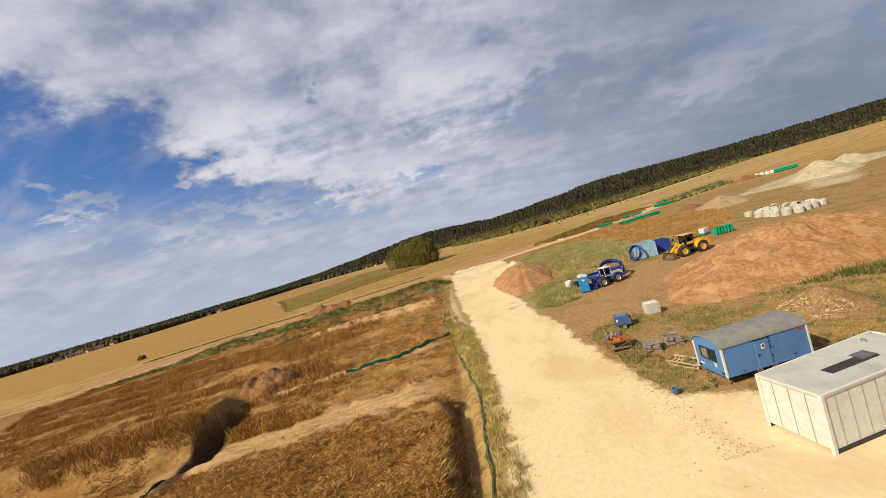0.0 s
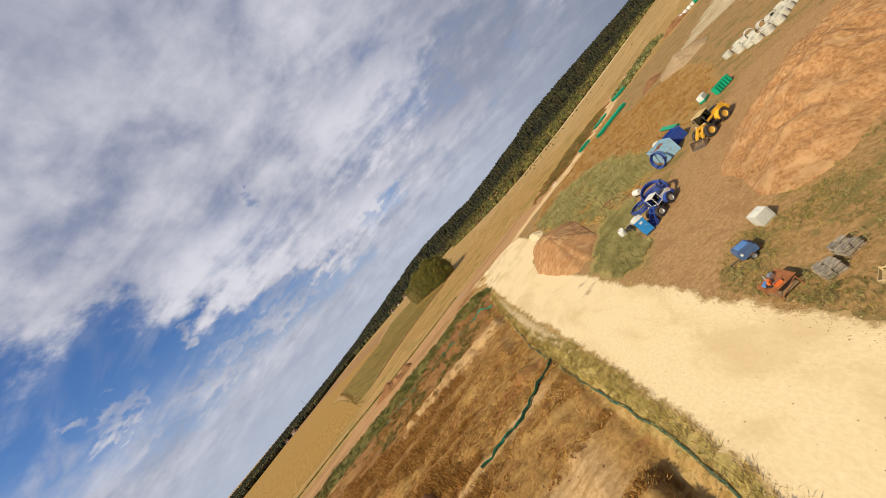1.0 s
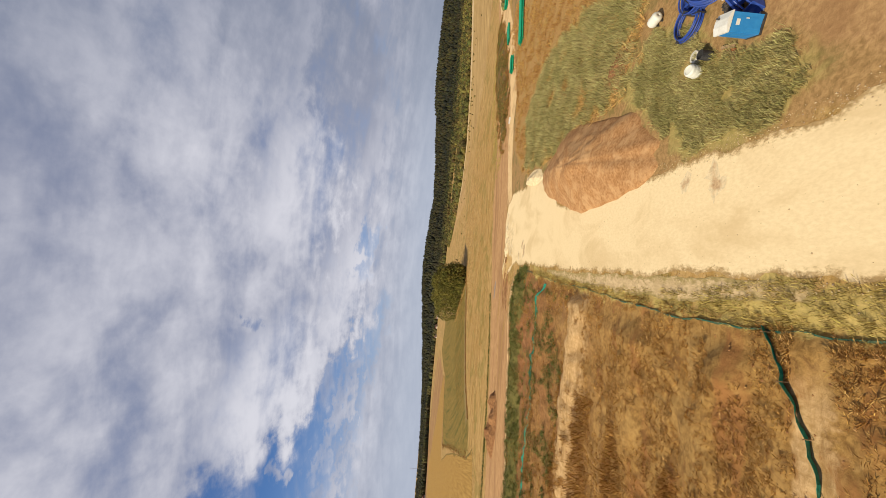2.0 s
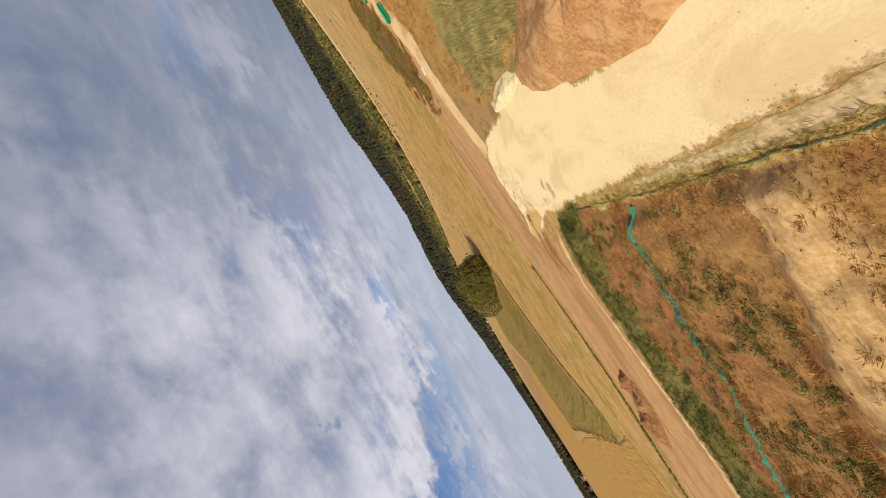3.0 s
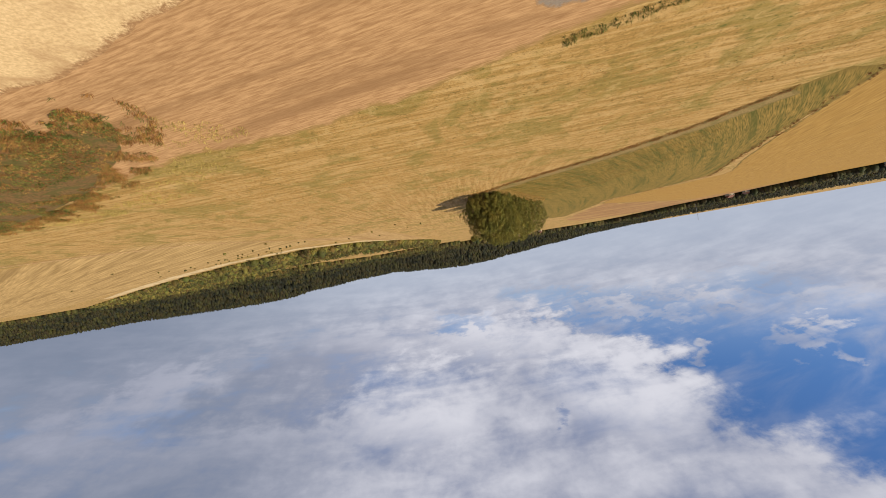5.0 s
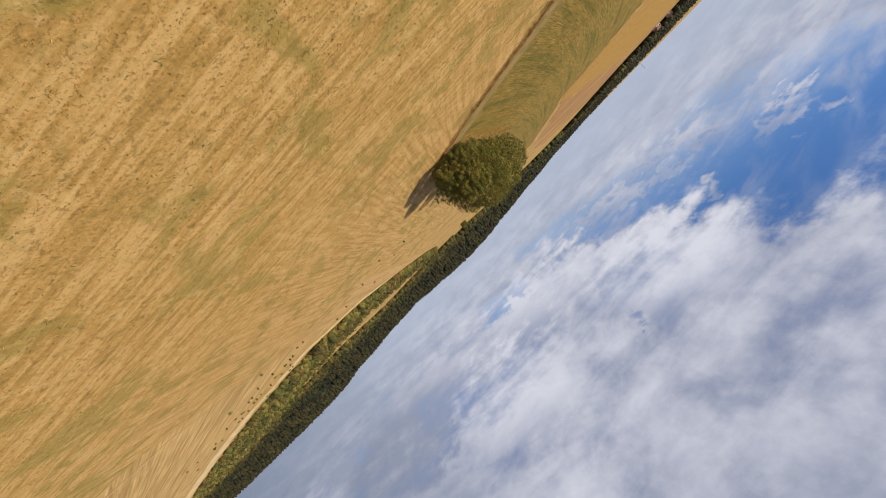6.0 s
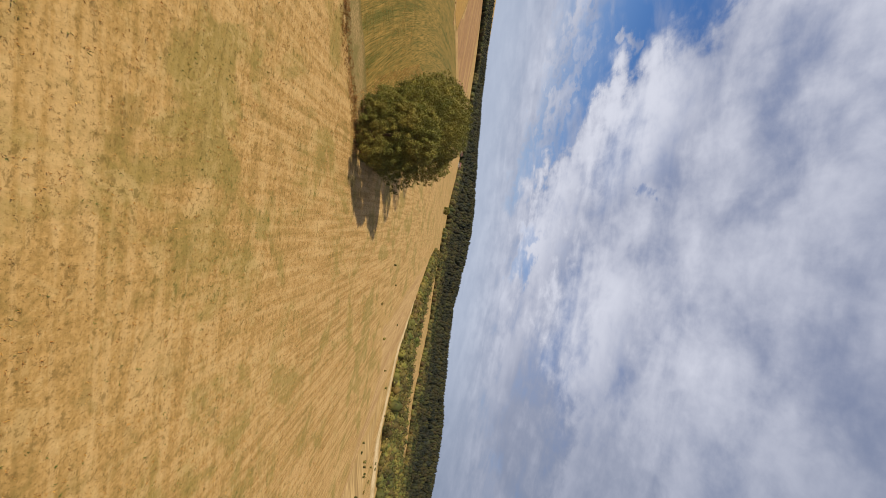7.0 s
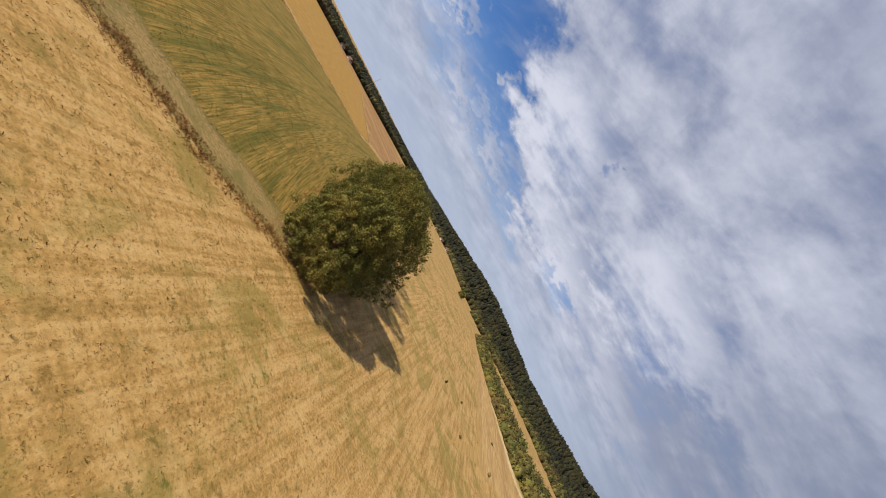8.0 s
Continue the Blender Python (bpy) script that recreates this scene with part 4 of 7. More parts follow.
mound("earth_mound", -24.2, 43.6, 3.2, 3.0, 2.0, M["brown_earth"], "small bare hump of reddish earth in the dry grass", "earth heap", 10, 0.5, 0.6, 15.0, 26, 70, 0.3)
mound("earth_mound", 22.5, 65, 2.4, 3.0, 0.7, M["brown_earth"], "patch of bare brown spoil among weeds", "earth heap", 0, 0.4, 0.9, 14.0)


def scatter_lumps(name, n, place, size, material, label, category, seed):
    """Loose stones or clods, half sunk."""
    rng = random.Random(seed)
    vs, fs = [], []
    base = [Vector(p) for p in ((1, 0, 0), (0, 1, 0), (-1, 0, 0), (0, -1, 0), (0, 0, 1), (0, 0, -1))]
    tri = [(0, 1, 4), (1, 2, 4), (2, 3, 4), (3, 0, 4), (1, 0, 5), (2, 1, 5), (3, 2, 5), (0, 3, 5)]
    for _ in range(n):
        x, y, z = place(rng)
        s = size[0] + (size[1] - size[0]) * rng.random() ** 2.5
        e = Euler((rng.random() * 3, rng.random() * 3, rng.random() * 6)).to_matrix()
        o = len(vs)
        for p in base:
            q = e @ (p * s * (0.7 + 0.6 * rng.random()))
            vs.append((x + q.x, y + q.y, z + 0.6 * q.z + s * 0.2))
        fs += [tuple(o + i for i in t) for t in tri]
    ob = fast(name, vs, fs, material)
    return tagged(ob, label, category, kind="stuff")


def road_stones(r):
    if r.random() < 0.9:
        y = 14 + 100 * r.random() ** 1.6
        side = r.random()
        x = (9.1 if side < 0.6 else 0.3) + r.gauss(0, 0.45)
        if y > 76 and side < 0.6:
            x = 16.8 + r.gauss(0, 0.7)
        return x, y, 0.0
    return r.uniform(0.3, 9), 12 + 106 * r.random() ** 1.5, 0.0


scatter_lumps("road_stones", 9000, road_stones, (0.012, 0.06), M["stone"], "loose pale limestone lumps along the road", "stones", 5)
scatter_lumps("earth_clods", 2600, lambda r: (lambda x, y: (x, y, relief(x, y)))(r.uniform(-34, -3), 14 + 92 * r.random() ** 1.4), (0.03, 0.12), M["clod"], "loose brown clods over the dug-over plot", "clods", 6)


def rubble_place(r):
    a, q = r.random() * 6.283, math.sqrt(r.random())
    return 23.4 + 2.5 * q * math.cos(a), 24.3 + 2.2 * q * math.sin(a), 1.42 * (1 - q)


scatter_lumps("rubble_stones", 2600, rubble_place, (0.03, 0.11), M["rubble_stone"], "loose stones on the rubble heap", "stones", 7)


def clod_place(r):
    a, q = r.random() * 6.283, math.sqrt(r.random()) * 1.05
    x, y = 16 * q * math.cos(a), 8.4 * q * math.sin(a)
    t = radians(14)
    return 35.5 + x * math.cos(t) - y * math.sin(t), 38.5 + x * math.sin(t) + y * math.cos(t), max(0.0, 3.0 * min(1, (1 - q) / 0.75) * 0.95)


scatter_lumps("orange_clods", 2200, clod_place, (0.025, 0.11), M["orange_earth"], "loose orange clods on the earth heap", "clods", 8)

def ridges(name, arcs, material, label, seed):
    """Low uneven ridges along arcs: (cx, cy, radius, start, end, half width, height)."""
    rng = random.Random(seed)
    vs, fs = [], []
    for cx, cy, R, d0, d1, w, h in arcs:
        a0, a1 = radians(d0), radians(d1)
        n = int((a1 - a0) * R / 0.3) + 3
        o = len(vs)
        for i in range(n):
            a = a0 + (a1 - a0) * i / (n - 1)
            f = min(1.0, 5 * i / n, 5 * (n - 1 - i) / n)
            for e, z in ((-w, -0.03), (-0.3 * w, h * f * (0.5 + 0.7 * rng.random())), (0.35 * w, h * f * (0.5 + 0.7 * rng.random())), (w, -0.03)):
                rr = R + e + 0.08 * w * rng.gauss(0, 1)
                vs.append((cx + rr * math.cos(a), cy + rr * math.sin(a), z))
        for i in range(n - 1):
            for j in range(3):
                p = o + 4 * i + j
                fs.append((p, p + 1, p + 5, p + 4))
    return tagged(fast(name, vs, fs, material, True), label, "ruts", kind="stuff")


r2 = random.Random(31)
ARCS = [(-5.5 + r2.gauss(0, 0.7), 111.5 + r2.gauss(0, 0.6), 3.4 + 0.36 * k, 40 + 30 * r2.random(), 120 + 40 * r2.random(), 0.12 + 0.08 * r2.random(), 0.06 + 0.06 * r2.random()) for k in range(15)]
for k in range(14):
    d = r2.uniform(72, 96)
    ARCS.append((-24 + r2.gauss(0, 4), 40 + r2.gauss(0, 1.5), 72.5 + 0.9 * k, d, d + r2.uniform(5, 12), 0.12 + 0.06 * r2.random(), 0.04 + 0.04 * r2.random()))
ridges("track_ruts", ARCS[15:], M["track_earth"], "long shallow wheel ruts along the vehicle track", 34)
ridges("tyre_ruts", ARCS[:15], M["brown_earth"], "curved muddy tyre ruts beside the puddle", 31)
ridges("pad_ridges", [(6.5 + r2.gauss(0, 0.5), 112 + r2.gauss(0, 0.4), 1.6 + 0.55 * k, d, d + r2.uniform(30, 70), 0.3 + 0.2 * r2.random(), 0.06 + 0.09 * r2.random()) for k in range(8) for d in (r2.uniform(20, 60), r2.uniform(90, 130))], M["limestone_pale"], "pushed-up limestone ridges on the pad", 32)

# ---------------- grass ----------------


def leaf_mesh(name, blobs, per, size, material, seed, inner=0.6, up=0.35):
    """Many small leaf sprays laid over and inside rounded boughs (x, y, z, radius, height)."""
    rng = np.random.default_rng(seed)
    b = np.repeat(np.array(blobs, float), per, axis=0)
    m = len(b)
    d = rng.normal(size=(m, 3))
    d /= np.linalg.norm(d, axis=1)[:, None]
    q = (inner + (1.08 - inner) * rng.random(m) ** 0.6)[:, None]
    c = b[:, :3] + d * b[:, [3, 3, 4]] * q
    low = c[:, 2] < 0.08
    c[low, 2] = 0.08 + 0.3 * rng.random(low.sum())
    nrm = d + 0.75 * rng.normal(size=(m, 3)) + np.array([0, 0, up])
    nrm /= np.linalg.norm(nrm, axis=1)[:, None]
    u = np.cross(nrm, rng.normal(size=(m, 3)))
    u /= np.linalg.norm(u, axis=1)[:, None] + 1e-9
    w = np.cross(nrm, u)
    s = (size * (0.55 + 0.9 * rng.random(m)))[:, None]
    v = np.stack([c + u * s, c + w * s * 0.5 + nrm * s * 0.2, c - u * s * 0.8, c - w * s * 0.5 + nrm * s * 0.2], 1)
    me = bpy.data.meshes.new(name)
    me.vertices.add(m * 4)
    me.vertices.foreach_set("co", v.ravel())
    f = (np.arange(m)[:, None] * 4 + np.array([0, 1, 3, 1, 2, 3])).ravel()
    me.loops.add(m * 6)
    me.loops.foreach_set("vertex_index", f)
    me.polygons.add(m * 2)
    me.polygons.foreach_set("loop_start", np.arange(m * 2) * 3)
    me.update(calc_edges=True)
    me.materials.append(material)
    return me


def tufts(name, n, place, material, height, width, blades, label, category, seed, lean=0.5):
    """Grass: tufts of thin bent blades, each blade two triangles."""
    r = random.Random(seed)
    spots = np.array([q for q in (place(r) for _ in range(n)) if q is not None])
    rng = np.random.default_rng(seed)
    p = np.repeat(spots, blades, axis=0)
    m = len(p)
    k = p[:, 3]
    h = height * k * (0.55 + 0.75 * rng.random(m))
    w = width * k * (0.6 + 0.8 * rng.random(m))
    a, b = rng.random(m) * 6.283, rng.random(m) * 6.283
    bx = p[:, 0] + 0.4 * k * height * rng.normal(size=m)
    by = p[:, 1] + 0.4 * k * height * rng.normal(size=m)
    z = p[:, 2]
    ln = lean * h * (0.5 + rng.random(m))
    lx, ly = ln * np.cos(b), ln * np.sin(b)
    cx, cy = w * np.cos(a), w * np.sin(a)
    v = np.empty((m, 4, 3))
    v[:, 0] = np.stack([bx - cx, by - cy, z - 0.05], 1)
    v[:, 1] = np.stack([bx + cx, by + cy, z - 0.05], 1)
    v[:, 2] = np.stack([bx + lx * 0.5 + cx * 0.7, by + ly * 0.5 + cy * 0.7, z + h * 0.62], 1)
    v[:, 3] = np.stack([bx + lx, by + ly, z + h], 1)
    o = np.arange(m)[:, None] * 4
    f = np.concatenate([o + np.array([0, 1, 2]), o + np.array([0, 2, 3])], 1).reshape(-1, 3)
    me = bpy.data.meshes.new(name)
    me.vertices.add(m * 4)
    me.vertices.foreach_set("co", v.ravel())
    me.loops.add(m * 6)
    me.loops.foreach_set("vertex_index", f.ravel())
    me.polygons.add(m * 2)
    me.polygons.foreach_set("loop_start", np.arange(m * 2) * 3)
    me.update(calc_edges=True)
    me.materials.append(material)
    return tagged(new(name, me), label, category, kind="stuff")


def bare_strip(x, y):
    return (abs(y - 28.8 - 0.1 * x) < 3.0 and x > -24) or (abs(y - 42.2 - 0.1 * x) < 0.9 and x > -24) or (abs(y - 69.2) < 1.4 and x > -30 and noise.noise(Vector((x, y, 3))) > -0.2)


def plot_place(lo, hi, gate):
    def f(r):
        y = lo + (hi - lo) * r.random() ** 2.0
        x = -1.9 - (0.9 * y + 16) * r.random() ** 1.25
        d = noise.fractal(Vector((x * 0.16, y * 0.3, 7.7)), 1.0, 2.0, 3)
        if bare_strip(x, y) or d < gate or in_pit(x, y):
            return None
        return x, y, relief(x, y), 0.7 + 0.7 * r.random() + 0.4 * max(0, d)
    return f


tufts("dry_grass", 52000, plot_place(12, 88, -0.2), M["dry_grass"], 0.14, 0.006, 8, "matted brown dry grass over the plot", "grass", 11, 1.2)
tufts("straw_grass", 34000, plot_place(12, 88, 0.1), M["straw"], 0.15, 0.0045, 10, "bleached straw tufts over the plot", "grass", 12, 1.3)


def band_place(r):
    y = 30 + 54 * r.random()
    x = -14 - (0.8 * y + 18) * r.random()
    d = noise.fractal(Vector((x * 0.07, y * 0.33, 21.7)), 1.0, 2.0, 3)
    if d < 0.02 or bare_strip(x, y) or in_pit(x, y):
        return None
    return x, y, relief(x, y), 0.6 + 0.6 * r.random() + 0.8 * d


tufts("standing_grass", 40000, band_place, M["dry_grass"], 0.42, 0.010, 8, "tall golden brown grass standing in bands", "grass", 29, 0.45)


def poly_place(poly, n_seed, lo=0.7, hi=1.4, gate=-9.0, margin=0.0, ragged=0.0):
    x0, x1 = min(p[0] for p in poly), max(p[0] for p in poly)
    y0, y1 = min(p[1] for p in poly), max(p[1] for p in poly)

    def f(r):
        x, y = r.uniform(x0, x1), r.uniform(y0, y1)
        d = noise.fractal(Vector((x * 0.25, y * 0.25, n_seed)), 1.0, 2.0, 3)
        if d < gate or inside_distance(x, y, poly) < margin + min(ragged, 9) * (0.25 + noise.fractal(Vector((x * 0.35, y * 0.35, n_seed + 5)), 1.0, 2.0, 3)):
            return None
        return x, y, relief(x, y), lo + (hi - lo) * r.random()
    return f


tufts("tall_weeds", 26000, poly_place(GREEN, 1.0, 0.6, 1.4, -0.35, 0.0, 2.5), M["tall_weed"], 0.62, 0.013, 6, "tall olive grass behind the machines", "weeds", 13, 0.35)
tufts("golden_grass", 9000, poly_place(GREEN, 1.7, 0.6, 1.3, -0.1, -1.5, 2.5), M["straw"], 0.36, 0.011, 7, "golden laid grass behind the machines", "grass", 27, 1.1)


def bushy(name, n, poly, noise_seed, radius, leaf, per, material, label, category, seed, gate=-9.0):
    """Low leafy weeds standing close together."""
    r = random.Random(seed)
    place = poly_place(poly, noise_seed, radius[0], radius[1], gate, 0.0, 1.5)
    spots = [q for q in (place(r) for _ in range(n)) if q is not None]
    me = leaf_mesh(name, [(x, y, z + 0.55 * k, k, 0.75 * k) for x, y, z, k in spots], per, leaf, material, seed, 0.5)
    return tagged(new(name, me), label, category, kind="stuff")


bushy("ditch_weeds", 2600, GREENW, 2.0, (0.25, 0.75), 0.075, 75, M["weed_dark"], "dark green leafy weeds on the bank beside the track", "weeds", 14, -0.08)
bushy("plot_weeds", 1500, RED, 6.1, (0.2, 0.6), 0.07, 60, M["weed_dark"], "scattered green weeds on bare red earth", "weeds", 61, 0.05)
FAR_PLOT = [(-3, 72), (-3, 86), (-14, 87), (-24, 86), (-40, 87), (-52, 84), (-40, 74), (-20, 73)]
bushy("far_plot_weeds", 1500, FAR_PLOT, 6.7, (0.2, 0.55), 0.07, 50, M["weed_dark"], "scattered green weeds among rusty grass", "weeds", 68, 0.08)
tufts("red_grass", 6000, poly_place(RED, 5.1, 0.6, 1.3, 0.0), M["dry_grass"], 0.22, 0.009, 7, "sparse rusty grass on bare red earth", "grass", 62, 0.8)
tufts("bank_grass", 9000, poly_place(GREENW, 2.6, 0.6, 1.4, -9.0, 0.0, 1.5), M["weed_dark"], 0.3, 0.012, 8, "olive grass on the bank beside the track", "grass", 28, 0.7)
tufts("verge_grass", 4200, poly_place(VERGE, 3.0, 0.5, 1.2, -0.5), M["verge"], 0.34, 0.014, 9, "yellowing grass on the road verge", "grass", 15, 0.4)
YARD = [(9.6, 19.5), (9.8, 31.5), (14, 34), (19, 33), (27, 27.5), (31, 26), (34, 16), (18, 17.5), (17.5, 20.8), (11.6, 20.6), (11.6, 18.2)]
tufts("yard_weeds", 14000, poly_place(YARD, 4.0, 0.4, 1.1, 0.02), M["weed"], 0.17, 0.007, 9, "patchy weeds round the site trailer", "weeds", 16, 0.45)
tufts("yard_straw", 6000, poly_place(YARD, 9.0, 0.4, 1.1, -0.1), M["verge"], 0.18, 0.006, 9, "dry yellow grass round the site trailer", "grass", 17, 0.5)
bushy("yard_bushes", 900, YARD, 4.4, (0.10, 0.32), 0.05, 40, M["weed"], "small leafy green weeds round the site trailer", "weeds", 30, 0.0)
tufts("pad_weeds", 12000, poly_place(WEEDY, 5.0, 0.5, 1.3, -0.3, 0.0, 1.0), M["tall_weed"], 0.34, 0.012, 9, "weeds beside the earth heap", "weeds", 18, 0.4)
tufts("rough_grass", 20000, poly_place(DRYSITE, 6.0, 0.6, 1.4, -0.2, 0.0, 3.0), M["rusty_grass"], 0.4, 0.013, 8, "rusty dry grass behind the containers", "grass", 19, 0.4)
tufts("edge_weeds", 26000, poly_place([(-10, 138.5), (-24, 133), (-42, 128), (-72, 123.5), (-100, 114.5), (-100, 117), (-72, 126), (-42, 130), (-24, 134.6), (-10, 140.5)], 7.0, 0.5, 1.5, -0.6), M["weed_dark"], 0.25, 0.02, 7, "weedy strip between track and mown field", "weeds", 20, 0.5)
EDGE_LINE = [(-6, 230), (-13, 223), (-18, 217), (-31, 207), (-42, 198), (-54, 185), (-62, 168), (-62.8, 169.6), (-54.8, 186.8), (-42.9, 200), (-31.9, 209.2), (-18.9, 219), (-13.8, 224.4), (-8, 230)]
bushy("crop_edge_weeds", 19000, EDGE_LINE, 8.0, (0.10, 0.26), 0.06, 30, M["rust_weed"], "thin dark weedy line along the crop edge", "weeds", 21, -0.45)
tufts("crop_edge_grass", 40000, poly_place(EDGE_LINE, 8.5, 0.5, 1.2, -9.0, -1.0), M["rust_weed"], 0.2, 0.014, 6, "brown grass along the crop edge", "grass", 64, 0.6)
CORN_LINE = [(-70, 160), (-76, 164.5), (-98, 210.5), (-120, 256.5), (-141, 295), (-144.5, 304), (-137.5, 315.5), (-125, 332), (-103.5, 353), (-101.5, 351.5), (-122.5, 329), (-134, 313), (-140, 304), (-137.5, 296), (-117.5, 258), (-95.5, 212), (-74, 166.5)]
bushy("corn_edge_weeds", 9000, CORN_LINE, 8.8, (0.15, 0.42), 0.10, 26, M["rust_weed"], "brown weedy strip between cereal and cover crop", "weeds", 67, -0.6)
CROP_NEAR = [(-18, 228), (-34, 212), (-46, 202), (-62, 186), (-80, 215), (-64, 262), (-34, 264)]
tufts("crop_plants", 26000, poly_place(CROP_NEAR, 31.0, 0.5, 1.3, -0.15), M["weed"], 0.12, 0.009, 5, "thin green crop seedlings in stubble", "crop", 65, 0.7)
tufts("crop_straw", 20000, poly_place(CROP_NEAR, 37.0, 0.5, 1.3, -0.2), M["dry_grass"], 0.11, 0.009, 5, "straw stalks between the crop rows", "straw", 66, 0.9)
def on_heap(r):
    a, q = r.random() * 6.283, math.sqrt(r.random()) * 1.15
    u, v = 29 * q * math.cos(a), 8 * q * math.sin(a)
    t = radians(31)
    x, y = 66 + u * math.cos(t) - v * math.sin(t), 154 + u * math.sin(t) + v * math.cos(t)
    if noise.fractal(Vector((x * 0.12, y * 0.12, 4.0)), 1.0, 2.0, 4) < -0.05 + 0.5 * max(0.0, q - 0.8):
        return None
    return x, y, 1.4 * max(0.0, 1 - q) ** 0.7, 0.5 + r.random()


def heap_bushes(name, n, radius, material, label, seed):
    r = random.Random(seed)
    spots = [q for q in (on_heap(r) for _ in range(n)) if q is not None]
    me = leaf_mesh(name, [(x, y, z + 0.4 * radius * k, radius * k, 0.8 * radius * k) for x, y, z, k in spots], 30, 0.09, material, seed, 0.4)
    return tagged(new(name, me), label, "weeds", kind="stuff")


heap_bushes("heap_weeds", 3000, 0.42, M["weed_dark"], "green weeds growing over the topsoil heap", 52)
heap_bushes("heap_stalks", 3400, 0.36, M["rust_weed"], "rusty dry weeds growing over the topsoil heap", 53)


def heap_rim(r):
    a, q = r.random() * 6.283, 0.75 + 0.5 * r.random()
    u, v = 30 * q * math.cos(a), 9.5 * q * math.sin(a)
    t = radians(31)
    x, y = 66 + u * math.cos(t) - v * math.sin(t), 154 + u * math.sin(t) + v * math.cos(t)
    if noise.fractal(Vector((x * 0.2, y * 0.2, 14.0)), 1.0, 2.0, 4) < 0.3 * (q - 0.9):
        return None
    return x, y, max(0.0, 1.2 * (1 - q)), 0.5 + r.random()


tufts("heap_rim_grass", 9000, heap_rim, M["rust_weed"], 0.4, 0.016, 7, "rusty weeds round the foot of the topsoil heap", "weeds", 55, 0.5)
tufts("heap_rim_weeds", 3000, heap_rim, M["weed_dark"], 0.35, 0.016, 7, "green weeds round the foot of the topsoil heap", "weeds", 56, 0.5)
tufts("field_edge_grass", 16000, poly_place([(34, 139), (50, 160), (66, 168.5), (88, 172), (82, 180), (60, 174), (42, 163), (27, 147)], 3.9, 0.6, 1.4, -0.15, 0.0, 3.0), M["verge"], 0.26, 0.014, 6, "tall pale golden grass along the topsoil heap", "grass", 54, 0.5)
tufts("mound_weeds", 700, poly_place([(26, 29), (31, 26.6), (40, 25), (40, 27.5), (30, 29.6)], 3.3, 0.6, 1.4), M["weed_dark"], 0.4, 0.018, 8, "weeds at the foot of the earth heap", "weeds", 22, 0.4)
FIELD = [(-60, 150), (0, 146), (60, 162), (70, 230), (20, 262), (-4, 228), (-30, 204), (-52, 180)]
tufts("field_regrowth", 40000, poly_place(FIELD, 12.0, 0.5, 1.2, -0.3), M["dry_grass"], 0.12, 0.018, 4, "short straw regrowth on the mown field", "grass", 23, 0.9)
tufts("field_green", 20000, poly_place(FIELD, 17.0, 0.5, 1.2, 0.05), M["weed_dark"], 0.12, 0.022, 4, "green regrowth patches on the mown field", "grass", 24, 0.9)


# ---------------- trees ----------------


def tree(x, y, h, r, leaves, seed, label, leaf=0.2, group="trees of the field copse"):
    rng = random.Random(seed)
    t = thing("tree", pose(x, y, 0), label, "tree", group)
    bm = bmesh.new()
    rod(bm, (0, 0, -0.1), (0.2, 0.1, h * 0.35), 0.32, 9, 0.22)
    rod(bm, (0.2, 0.1, h * 0.35), (0.1, 0.3, h * 0.75), 0.22, 8, 0.08)
    part("trunk", bm, M["bark"], t)
    for i in range(6):
        a, z0 = i * 1.05 + rng.random(), h * (0.12 + 0.1 * i)
        e = Vector((math.cos(a) * r * 0.7, math.sin(a) * r * 0.7, z0 + h * 0.2))
        part("limb", rod(bmesh.new(), (0.1, 0.1, z0), e, 0.11, 7, 0.03), M["bark"], t)
    # plumes of leaves over a dome that reaches the ground, lobed by a few large boughs, round a dense core
    clumps = []
    lobes = [(rng.random() * 6.283, h * (0.15 + 0.7 * rng.random()), 0.14 + 0.16 * rng.random()) for _ in range(10)]
    plumes = 380
    for i in range(plumes):
        z = h * (0.03 + 0.93 * (i + 0.5) / plumes)
        mid = 0.42 * h
        k = math.sqrt(max(0.03, 1 - (abs(z - mid) / (0.57 * h if z > mid else 0.66 * h)) ** 2.3))
        a = i * 2.39996 + rng.uniform(-0.3, 0.3)
        for la, lz, lw in lobes:
            da = (a - la + math.pi) % (2 * math.pi) - math.pi
            k += lw * math.exp(-(da / 0.45) ** 2 - ((z - lz) / (0.13 * h)) ** 2)
        d = r * k * (0.70 + 0.30 * rng.random() ** 0.7)
        cr = r * (0.055 + 0.060 * rng.random())
        clumps.append((d * math.cos(a), d * math.sin(a), z, cr, cr * (1.0 + 0.7 * rng.random())))
        if i % 3 == 0:
            q = 0.62 + 0.15 * rng.random()
            clumps.append((d * q * math.cos(a), d * q * math.sin(a), max(0.5, z * 0.96), cr * 1.5, cr * 1.7))
    crown = new("crown", leaf_mesh("crown", clumps, max(4, leaves // len(clumps)), leaf, M["leaf"], seed, 0.35, 0.5))
    crown.parent = t
    return t


COPSE = [(-10.3, 231.8, 14.2, 6.3, 100000), (-14.8, 239, 19.2, 7.0, 90000), (-9.5, 243, 16.3, 5.4, 14000), (-20, 249, 17.0, 6.2, 24000), (-13.5, 255, 15.5, 5.4, 9000), (-25.5, 259, 18.8, 6.4, 20000), (-18.5, 266, 15.5, 6.0, 8000), (-31, 270, 16.4, 6.4, 18000), (-25, 278, 17.5, 6.0, 7000), (-38, 281, 15.0, 6.4, 16000)]
for i, (tx, ty, th, tr, tn) in enumerate(COPSE):
    tree(tx, ty, th, tr, tn, 40 + i, "dense dark green broadleaf tree standing in the mown field", 0.115 if i < 2 else 0.19)
